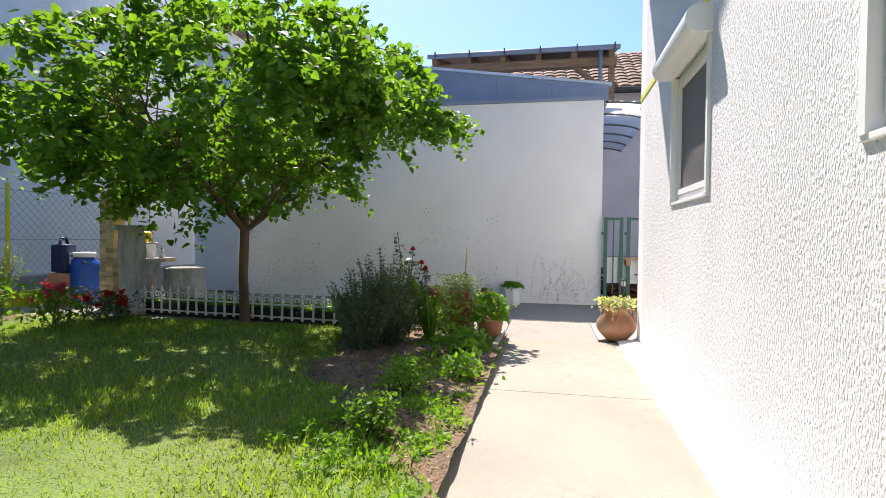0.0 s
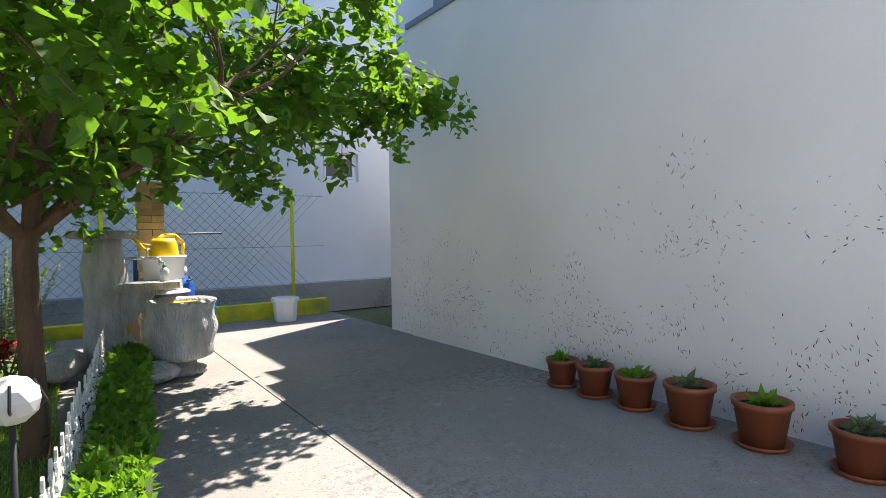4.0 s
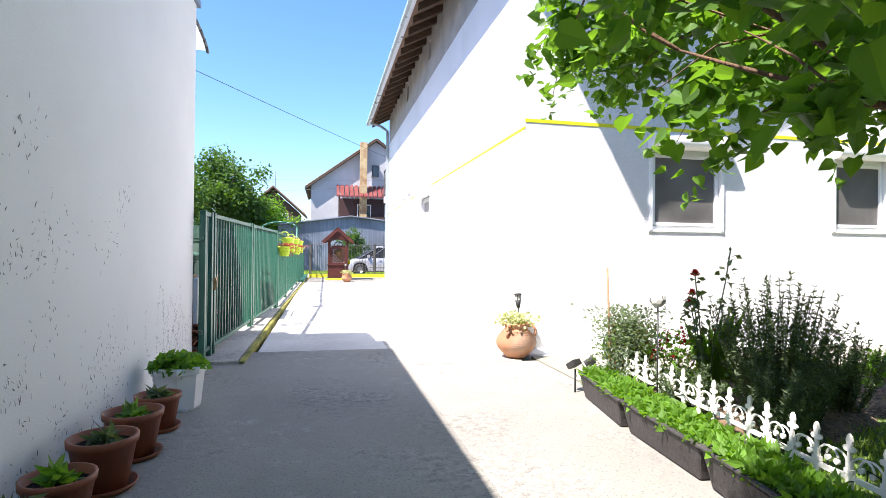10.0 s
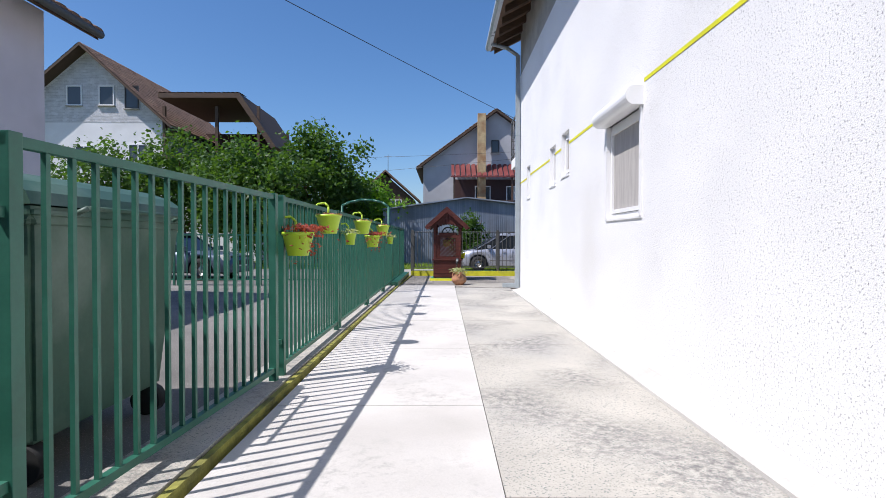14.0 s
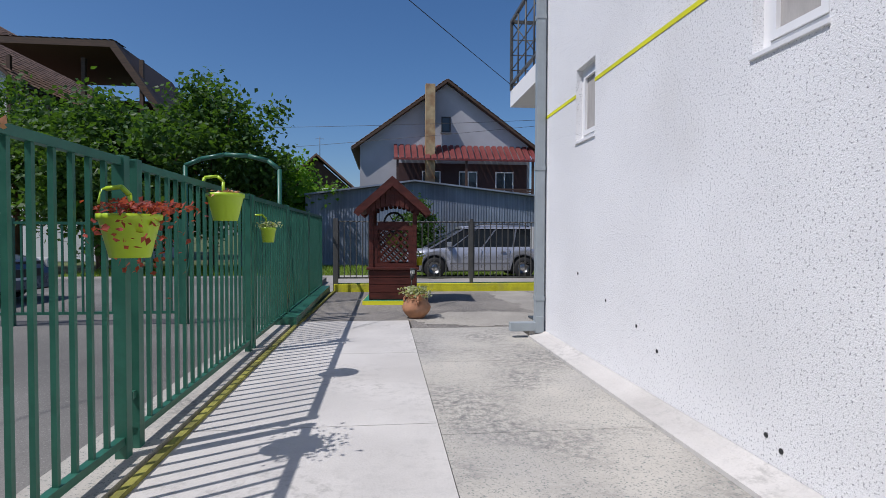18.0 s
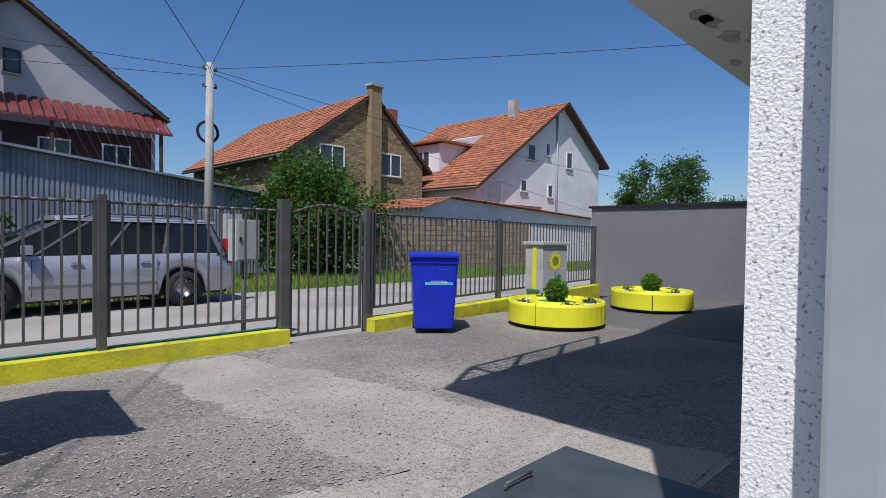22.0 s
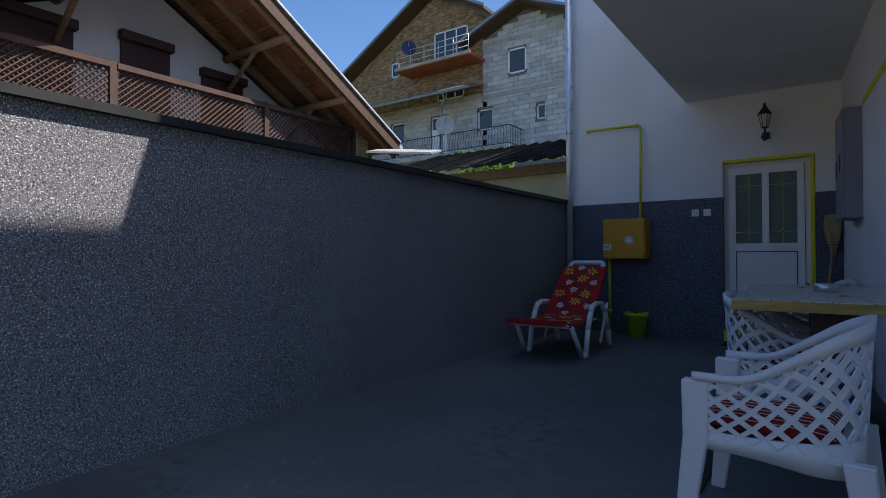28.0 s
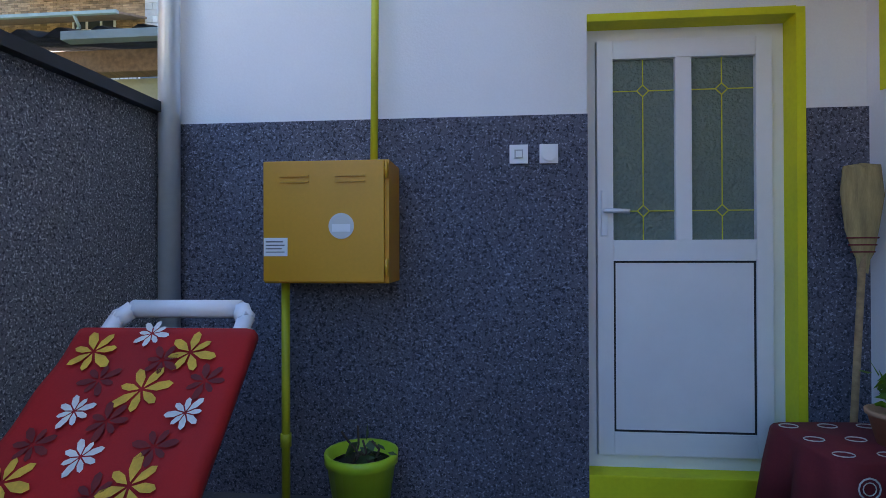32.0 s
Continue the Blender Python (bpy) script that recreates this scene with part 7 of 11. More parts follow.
M["post_conc"] = material("concrete_pole", (0.42, 0.41, 0.38), 0.9, 0.12, 3, 40, 0.4, 0.004)
M["peel"] = material("bare_concrete_patch", (0.56, 0.54, 0.5), 0.95, 0.2, 6, 50, 0.8, 0.006)

# peeling paint under the balcony
rnd = random.Random(31)
for k in range(9):
    bm = bmesh.new()
    cx, cy, r = rnd.uniform(-5.0, -0.6), rnd.uniform(-15.05, -14.5), rnd.uniform(0.05, 0.17)
    prism(bm, [(cx + r * rnd.uniform(0.5, 1.1) * 1.6 * math.cos(a * 0.6283), cy + r * rnd.uniform(0.5, 1.1) * math.sin(a * 0.6283) * 0.7) for a in range(10)], 3.045, 3.051)
    tagged(part("peeled_patch", bm, "peel"), "bare patch where paint peeled off the balcony", "patch", "peeled patches")

# front door and shop window
fd = thing("door_2", -1.4, -13.56, 0.12, 180, "white plastic front door with a tall glass pane", "door", kind="structure")
part("door_frame", boxes((0, -0.06, 0, 0.07, 0.03, 2.38), (0.95, -0.06, 0, 1.02, 0.03, 2.38), (0.07, -0.06, 2.3, 0.95, 0.03, 2.38)), "pvc", fd)
lf = part("door_leaf", boxes((0.07, -0.05, 0.02, 0.17, 0.015, 2.3), (0.85, -0.05, 0.02, 0.95, 0.015, 2.3), (0.17, -0.05, 0.02, 0.85, 0.015, 0.16), (0.17, -0.05, 1.0, 0.85, 0.015, 1.16), (0.17, -0.05, 2.2, 0.85, 0.015, 2.3), (0.17, -0.03, 0.16, 0.85, 0.0, 1.0)), "pvc", fd)
part("pane", boxes((0.17, -0.03, 1.16, 0.85, -0.02, 2.2)), "pane_pale", lf)
part("blind", boxes((0.17, -0.09, 1.16, 0.85, -0.085, 2.2)), "blind", lf)
part("gasket", boxes((0.172, 0.0005, 0.162, 0.18, 0.002, 0.998), (0.84, 0.0005, 0.162, 0.848, 0.002, 0.998)), "black", lf)
part("threshold", boxes((0, -0.06, -0.14, 1.02, 0.05, 0.0)), "yellow_kerb", fd, "yellow painted step")
sw = thing("window_10", -2.45, -13.5, 1.38, 180, "wide white shop window with one casement open", "window", kind="structure")
W, Hh = 3.4, 1.12
part("window_frame", boxes((0, -0.1, 0, 0.07, -0.02, Hh), (W - 0.07, -0.1, 0, W, -0.02, Hh), (0.07, -0.1, 0, W - 0.07, -0.02, 0.08), (0.07, -0.1, Hh - 0.08, W - 0.07, -0.02, Hh), (1.1, -0.1, 0.08, 1.2, -0.02, Hh - 0.08), (2.3, -0.1, 0.08, 2.4, -0.02, Hh - 0.08)), "pvc", sw)
for a, b in ((0.07, 1.1), (2.4, W - 0.07)):
    part("pane", boxes((a, -0.06, 0.08, b, -0.052, Hh - 0.08)), "pane_pale", sw)
    part("blind", boxes((a, -0.16, 0.08, b, -0.15, Hh - 0.08)), "blind", sw)
# dark panel standing in for the dim room behind the screen
part("inner_dark", boxes((1.2, -0.2, 0.05, 2.3, -0.18, Hh - 0.05)), "net", sw)
cs = part("casement", boxes((1.14, -0.02, 0.0, 1.22, 0.05, Hh), (2.28, -0.02, 0.0, 2.36, 0.05, Hh), (1.22, -0.02, 0.0, 2.28, 0.05, 0.08), (1.22, -0.02, Hh - 0.08, 2.28, 0.05, Hh), bevel=0.006), "pvc", sw, "white framed insect screen standing proud of the window")
part("pane", boxes((1.22, 0.0, 0.08, 2.28, 0.008, Hh - 0.08)), "net", cs)
part("hinge", boxes((1.10, 0.0, 0.15, 1.14, 0.045, 0.21)), "pvc", cs)
part("hinge", boxes((1.10, 0.0, Hh - 0.21, 1.14, 0.045, Hh - 0.15)), "pvc", cs)
part("window_sill", boxes((-0.02, -0.02, -0.035, W + 0.02, 0.05, 0.0), bevel=0.006), "pvc", sw)
ib = thing("intercom", -5.99, -13.51, 1.5, 180, "grey metal intercom and letter box beside the window", "intercom")
part("plate", boxes((-0.045, 0, -0.13, 0.045, 0.015, 0.2), bevel=0.004), "cabinet", ib)
part("speaker", boxes((-0.03, 0.014, 0.12, 0.03, 0.02, 0.17)), "black", ib)
part("buttons", boxes((-0.03, 0.014, 0.03, 0.03, 0.02, 0.06)), "pvc", ib)
part("slot", boxes((-0.03, 0.014, -0.08, 0.03, 0.02, -0.03)), "black", ib)

# steel hatch in the yard
ht = thing("floor_hatch", -0.75, -14.35, -0.008, 0, "dark steel hatch plate with a handle lying in the concrete", "hatch")
part("plate", boxes((-0.62, -0.4, 0, 0.55, 0.45, 0.03), bevel=0.006), "hatch", ht)
bm = bmesh.new()
tube(bm, [(-0.15, -0.3, 0.03), (-0.15, -0.3, 0.06), (0.05, -0.3, 0.06), (0.05, -0.3, 0.03)], 0.008, 6)
part("handle", bm, "grey_iron", ht)

# ---- wishing well ----
ww = thing("wishing_well", 1.66, -16.78, 0.0, -4, "red-brown wooden ornamental well with a gabled roof and lattice", "garden well")
part("base", boxes((-0.5, -0.48, -0.01, 0.5, 0.48, 0.06)), "planter_yellow", ww, "yellow painted concrete base")
part("base_top", boxes((-0.49, -0.47, 0.06, 0.49, 0.47, 0.064)), "teal_paint", ww)
for k in range(4):
    for nm, sp in (("plank", (-0.4, 0.36, 0.075 + k * 0.125, 0.4, 0.385, 0.19 + k * 0.125)), ("plank", (-0.4, -0.385, 0.075 + k * 0.125, 0.4, -0.36, 0.19 + k * 0.125)), ("plank", (0.375, -0.36, 0.075 + k * 0.125, 0.4, 0.36, 0.19 + k * 0.125)), ("plank", (-0.4, -0.36, 0.075 + k * 0.125, -0.375, 0.36, 0.19 + k * 0.125))):
        part(nm, boxes(sp, bevel=0.004), "well_red", ww)
part("lining", boxes((-0.36, -0.34, 0.07, 0.36, 0.34, 0.52)), "black", ww)
part("rim", boxes((-0.44, -0.42, 0.575, 0.44, 0.42, 0.615), bevel=0.006), "well_red", ww)
for sx in (-1, 1):
    for sy in (-1, 1):
        part("post", boxes((sx * 0.33, sy * 0.3, 0.06, sx * 0.4, sy * 0.37, 1.75), bevel=0.004), "well_red", ww)
for sy in (-1, 1):
    fr = part("lattice_frame", boxes((-0.33, sy * 0.31, 0.62, -0.26, sy * 0.35, 1.32), (0.26, sy * 0.31, 0.62, 0.33, sy * 0.35, 1.32), (-0.26, sy * 0.31, 0.62, 0.26, sy * 0.35, 0.68), (-0.26, sy * 0.31, 1.24, 0.26, sy * 0.35, 1.38)), "well_red", ww)
    for s in (-1, 1):
        for k in range(-4, 6):
            c = k * 0.13
            pts = []
            for u in np.linspace(-0.26, 0.26, 27):
                z = 0.96 + s * u + c - 0.06
                if 0.68 <= z <= 1.24:
                    pts.append((u, z))
            if len(pts) > 2:
                bm = bmesh.new()
                (u0, z0), (u1, z1) = pts[0], pts[-1]
                y = sy * 0.33 + s * 0.006
                d = Vector((z0 - z1, u1 - u0)).normalized() * 0.013
                a = [bm.verts.new((u + e * d.x, yy, z + e * d.y)) for yy in (y - 0.005, y + 0.005) for (u, z), e in (((u0, z0), -1), ((u0, z0), 1), ((u1, z1), 1), ((u1, z1), -1))]
                for q in ((0, 1, 2, 3), (7, 6, 5, 4), (0, 4, 5, 1), (1, 5, 6, 2), (2, 6, 7, 3), (3, 7, 4, 0)):
                    bm.faces.new([a[i] for i in q])
                part("lattice_slat", bm, "well_red", fr)
for s in (-1, 1):
    bm = bmesh.new()
    prism(bm, [(0, 2.08), (0, 2.13), (s * 0.6, 1.56), (s * 0.56, 1.52)], -0.5, 0.5, "y")
    part("roof_side", bm, "well_red", ww)
    for sy in (-1, 1):
        bm = bmesh.new()
        prism(bm, [(0, 1.97), (0, 2.14), (s * 0.6, 1.6), (s * 0.64, 1.53), (s * 0.56, 1.47), (s * 0.5, 1.53)], sy * 0.5, sy * 0.535, "y")
        part("barge_board", bm, "well_red", ww)
for sy in (-1, 1):
    for k in range(11):
        x = -0.4 + k * 0.08
        top = 2.05 - abs(x) * 0.9
        low = 1.5 + 0.14 * math.cos(x * 3.6)
        bm = bmesh.new()
        prism(bm, [(x - 0.035, top), (x - 0.035, low + 0.02), (x - 0.02, low), (x + 0.02, low), (x + 0.035, low + 0.02), (x + 0.035, top)], sy * 0.44, sy * 0.46, "y")
        part("gable_board", bm, "well_red", ww)
bm = bmesh.new()
for k in range(20):
    a, b = k * 0.31416, (k + 1) * 0.31416
    rod(bm, (0.17 * math.cos(a), 0, 1.38 + 0.17 * math.sin(a)), (0.17 * math.cos(b), 0, 1.38 + 0.17 * math.sin(b)), 0.02, 6)
for k in range(6):
    a = k * 1.0472
    rod(bm, (0, 0, 1.38), (0.17 * math.cos(a), 0, 1.38 + 0.17 * math.sin(a)), 0.01, 5)
rod(bm, (0, -0.3, 1.38), (0, 0.3, 1.38), 0.015, 8)
part("wheel", bm, "black", ww, "dark wooden wheel")
bm = bmesh.new()
bmesh.ops.create_icosphere(bm, subdivisions=2, radius=0.11)
bm.transform(Matrix.Translation((0.02, 0.28, 1.08)) @ Matrix.Diagonal((1, 0.3, 1, 1)))
part("ornament", bm, "moss", ww, "small yellowish ornament on the lattice")
hp = thing("hanging_pot", 1.22, -16.9, 0.62, 0, "yellow pot with dry flowers hung on the well", "flower pot")
part("pot", pot_bm(0.06, 0.08, 0.16), "yellow", hp)
leaves(90, ball(0.1, 0.12, 0.15), 0.03, "plant", "leaf_pale", hp, seed=3)
bm = bmesh.new()
rod(bm, (0.08, 0, 0.1), (0.13, 0, 0.1), 0.006, 5)
part("hook", bm, "grey_iron", hp)

# ---- street fence, kerbs and gates ----
structure("kerb_5", boxes((-1.74, -18.62, -0.2, 2.85, -18.4, 0.15)), "yellow_kerb", "yellow painted concrete kerb under the street fence", "kerb")
bm = bmesh.new()
prism(bm, [(-2.85, -18.62), (-2.85, -18.34), (-9.9, -19.15), (-9.9, -19.4)], -0.2, 0.15)
structure("kerb_6", bm, "yellow_kerb", "yellow painted concrete kerb under the street fence", "kerb")
structure("kerb_top", boxes((-1.72, -18.64, 0.15, 2.85, -18.56, 0.16)), "teal_paint", "teal painted edge of the kerb", "kerb")
bar2 = bpy.data.meshes.new("iron_bar")
bm = boxes((-0.009, -0.009, 0, 0.009, 0.009, 1.0))
bm.to_mesh(bar2)
bm.free()
bar2.materials.append(M["grey_iron"])


def street_panel(x0, y0, x1, y1, z0, z1, label="grey iron street fence panel with upright bars", name="street_fence", arch=0.0, group="panels of the street fence"):
    n = math.hypot(x1 - x0, y1 - y0)
    ob = thing(name, x0, y0, 0, math.degrees(math.atan2(y1 - y0, x1 - x0)), label, "gate" if arch else "fence", group if not arch else "")
    part("frame", boxes((0, -0.015, z0, 0.03, 0.015, z1), (n - 0.03, -0.015, z0, n, 0.015, z1), (0.03, -0.015, z0, n - 0.03, 0.015, z0 + 0.03)), "grey_iron", ob)
    bm = bmesh.new()
    top = [(n * k / 12, 0, z1 - 0.015 + arch * math.sin(math.pi * k / 12)) for k in range(13)]
    for a, b in zip(top, top[1:]):
        rod(bm, a, b, 0.016, 6)
    part("top_rail", bm, "grey_iron", ob)
    c = max(3, round(n / 0.125))
    for k in range(1, c):
        u = k / c
        o = shared("bar", bar2, ob, pose(n * u, 0, z0 + 0.02))
        o.scale = (1, 1, z1 - z0 - 0.03 + arch * math.sin(math.pi * u))
    return ob


def iron_post(x, y, z1, r=0.04, z0=0.0):
    bm = bmesh.new()
    box(bm, x - r, y - r, z0, x + r, y + r, z1, bevel=0.006)
    tagged(part("fence_post", bm, "grey_iron"), "square grey iron fence post", "post", "posts of the street fence")


street_panel(2.77, -18.52, 1.42, -18.52, 0.26, 1.45)
street_panel(1.42, -18.52, 0.035, -18.52, 0.26, 1.45)
street_panel(-0.035, -18.52, -1.665, -18.52, 0.26, 1.45)
street_panel(-1.8, -18.54, -2.78, -18.54, 0.04, 1.42, "grey iron wicket gate with an arched top", "wicket_gate", 0.12)
street_panel(-2.98, -18.55, -5.85, -18.88, 0.26, 1.47)
street_panel(-6.0, -18.9, -9.85, -19.3, 0.26, 1.47)
for x, y, z, r in ((2.82, -18.52, 1.5, 0.05), (1.42, -18.52, 1.44, 0.03), (0.0, -18.52, 1.5, 0.035), (-1.72, -18.52, 1.56, 0.055), (-2.86, -18.54, 1.52, 0.035), (-2.93, -18.55, 1.5, 0.03), (-5.92, -18.89, 1.5, 0.035), (-9.88, -19.3, 1.48, 0.035)):
    iron_post(x, y, z, r, 0.0)

# blue communal bin with its lettering
bb = wheelie("waste_bin", pose(-3.5, -18.0, -0.008, 0, 0, 140), 0.56, 0.6, 0.97, "bin_blue", "flat", "bright blue wheelie bin with a white notice", "")
nt = part("notice", boxes((-0.17, -0.004, 0, 0.17, 0.0, 0.17)), "paper_blue", bb, "pale blue notice", pose(0.05, -0.285, 0.6, -5, 0, 0))


def lettering(text, size, mat, parent, m, name="lettering"):
    cu = bpy.data.curves.new(name, "FONT")
    cu.body, cu.size, cu.align_x, cu.extrude = text, size, "CENTER", 0.0008
    tmp = bpy.data.objects.new("tmp", cu)
    scene.collection.objects.link(tmp)
    me = bpy.data.meshes.new_from_object(tmp.evaluated_get(bpy.context.evaluated_depsgraph_get()))
    bpy.data.objects.remove(tmp)
    me.materials.clear()
    me.materials.append(M[mat])
    ob = new(name, me)
    ob.parent = parent
    ob.matrix_basis = m
    return ob


lettering("КОМУНАЛНИ", 0.048, "pvc", nt, pose(0, -0.006, 0.1, 90, 0, 0))
lettering("ОТПАД", 0.055, "pvc", nt, pose(0, -0.006, 0.03, 90, 0, 0))
part("emblem", boxes((-0.05, -0.004, 0, 0.07, 0.0, 0.02), (0.0, -0.004, 0.025, 0.05, 0.0, 0.06)), "steel", bb, "small pale emblem", pose(0.08, -0.292, 0.79, -5, 0, 0))

# electricity cabinet with a painted sunflower
ec = thing("street_cabinet", -6.95, -18.62, 0.0, -6, "pale grey street cabinet painted with a sunflower", "cabinet")
part("body", boxes((-0.33, -0.2, 0, 0.33, 0.2, 1.06), bevel=0.008), "cabinet", ec)
part("cap", boxes((-0.37, -0.24, 1.06, 0.37, 0.24, 1.12), bevel=0.015), "cabinet", ec)
part("foot_band", boxes((0.336, -0.21, 0.0, 0.345, 0.21, 0.05)), "teal_paint", ec)
part("yellow_stripe", boxes((0.333, -0.03, 0.01, 0.34, 0.06, 1.05)), "yellow", ec)
part("green_handle", boxes((0.334, -0.14, 0.24, 0.38, 0.14, 0.285), bevel=0.01), "teal_paint", ec, "teal green ledge")
bm = bmesh.new()
for k in range(16):
    a = k * 0.3927
    c, s = math.cos(a), math.sin(a)
    cc = Vector((0.0, 0.206, 0.78))
    def q(u, v):
        return cc + Vector((u * c - v * s, 0, u * s + v * c))
    bm.faces.new([bm.verts.new(p) for p in (q(0.07, -0.02), q(0.12, -0.03), q(0.19, 0), q(0.12, 0.03), q(0.07, 0.02))])
part("petals", bm, "planter_yellow", ec, "painted yellow sunflower petals")
bm = bmesh.new()
rod(bm, (0, 0.2, 0.78), (0, 0.209, 0.78), 0.085, 20)
part("flower_disc", bm, "moss", ec, "painted brown-green flower disc")
bm = bmesh.new()
box(bm, -0.012, 0.2, 0.1, 0.012, 0.206, 0.62)
for sx, z in ((1, 0.38), (-1, 0.3), (1, 0.2), (-1, 0.46)):
    bm.faces.new([bm.verts.new(p) for p in ((0, 0.206, z), (sx * 0.08, 0.206, z + 0.1), (sx * 0.17, 0.206, z + 0.06), (sx * 0.12, 0.206, z - 0.02))])
part("painted_stem", bm, "teal_paint", ec, "painted green stem and leaves")

# ---- round yellow planters ----
def round_planter(x, y, rz, seed):
    ob = thing("round_planter", x, y, 0, rz, "round yellow concrete planter in four sections with white gravel", "planter", "round yellow planters")
    for k in range(4):
        bm = bmesh.new()
        ring = []
        a0, a1 = k * 1.5708 + 0.012, (k + 1) * 1.5708 - 0.012
        n = 10
        prof = [(0.3, 0.05), (0.66, 0.05), (0.665, 0.3), (0.65, 0.335), (0.62, 0.335), (0.6, 0.27), (0.38, 0.27), (0.36, 0.335), (0.33, 0.335), (0.3, 0.3)]
        for i in range(n + 1):
            a = a0 + (a1 - a0) * i / n
            ring.append([bm.verts.new((r * math.cos(a), r * math.sin(a), z)) for r, z in prof])
        for p, q in zip(ring, ring[1:]):
            for i in range(len(prof)):
                j = (i + 1) % len(prof)
                f = bm.faces.new((p[i], q[i], q[j], p[j]))
        bm.faces.new(ring[0])
        bm.faces.new(ring[-1][::-1])
        bmesh.ops.recalc_face_normals(bm, faces=bm.faces[:])
        sec = part("section", bm, "planter_yellow", ob)
        bm = bmesh.new()
        pts = [(0.37, a0 + 0.04), (0.37, a1 - 0.04)]
        vs = []
        for i in range(n + 1):
            a = a0 + 0.05 + (a1 - a0 - 0.1) * i / n
            vs.append((bm.verts.new((0.375 * math.cos(a), 0.375 * math.sin(a), 0.285)), bm.verts.new((0.605 * math.cos(a), 0.605 * math.sin(a), 0.285))))
        for p, q in zip(vs, vs[1:]):
            bm.faces.new((p[0], p[1], q[1], q[0]))
        part("gravel", bm, "gravel_white", sec, "white gravel filling")
        am = (a0 + a1) / 2
        leaves(160, lambda g, m: np.c_[0.49 * math.cos(am) + g.normal(0, 0.055, m), 0.49 * math.sin(am) + g.normal(0, 0.055, m), 0.29 + np.abs(g.normal(0, 0.022, m))], 0.03, "ground_cover", "leaf_dark", sec, "low dark succulent cushion", seed=seed + k)
    bm = bmesh.new()
    lathe(bm, [(0, 0.24), (0.28, 0.24), (0.29, 0.3), (0.27, 0.3), (0.25, 0.26), (0, 0.26)], 24)
    part("middle_pot", bm, "teal_paint", ob, "teal middle pot")
    bm = bmesh.new()
    lathe(bm, [(0, -0.0), (0.6, 0.0), (0.6, 0.05), (0, 0.05)], 30)
    part("foot", bm, "black", ob, "dark recessed foot")
    leaves(1500, lambda g, m: (lambda p: p / np.linalg.norm(p, axis=1)[:, None] * (0.15 * g.uniform(0.75, 1.05, (m, 1))) * (1, 1, 1.05) + (0, 0, 0.44))(g.normal(size=(m, 3))), 0.03, "box_ball", "leaf_light", ob, "clipped round box bush", seed=seed, aspect=1.4, droop=-0.3)
    bm = bmesh.new()
    bmesh.ops.create_icosphere(bm, subdivisions=2, radius=0.125, matrix=Matrix.Translation((0, 0, 0.44)))
    part("ball_core", bm, "leaf_dark", ob)


round_planter(-5.15, -17.25, 10, 300)
round_planter(-7.78, -17.05, 25, 320)


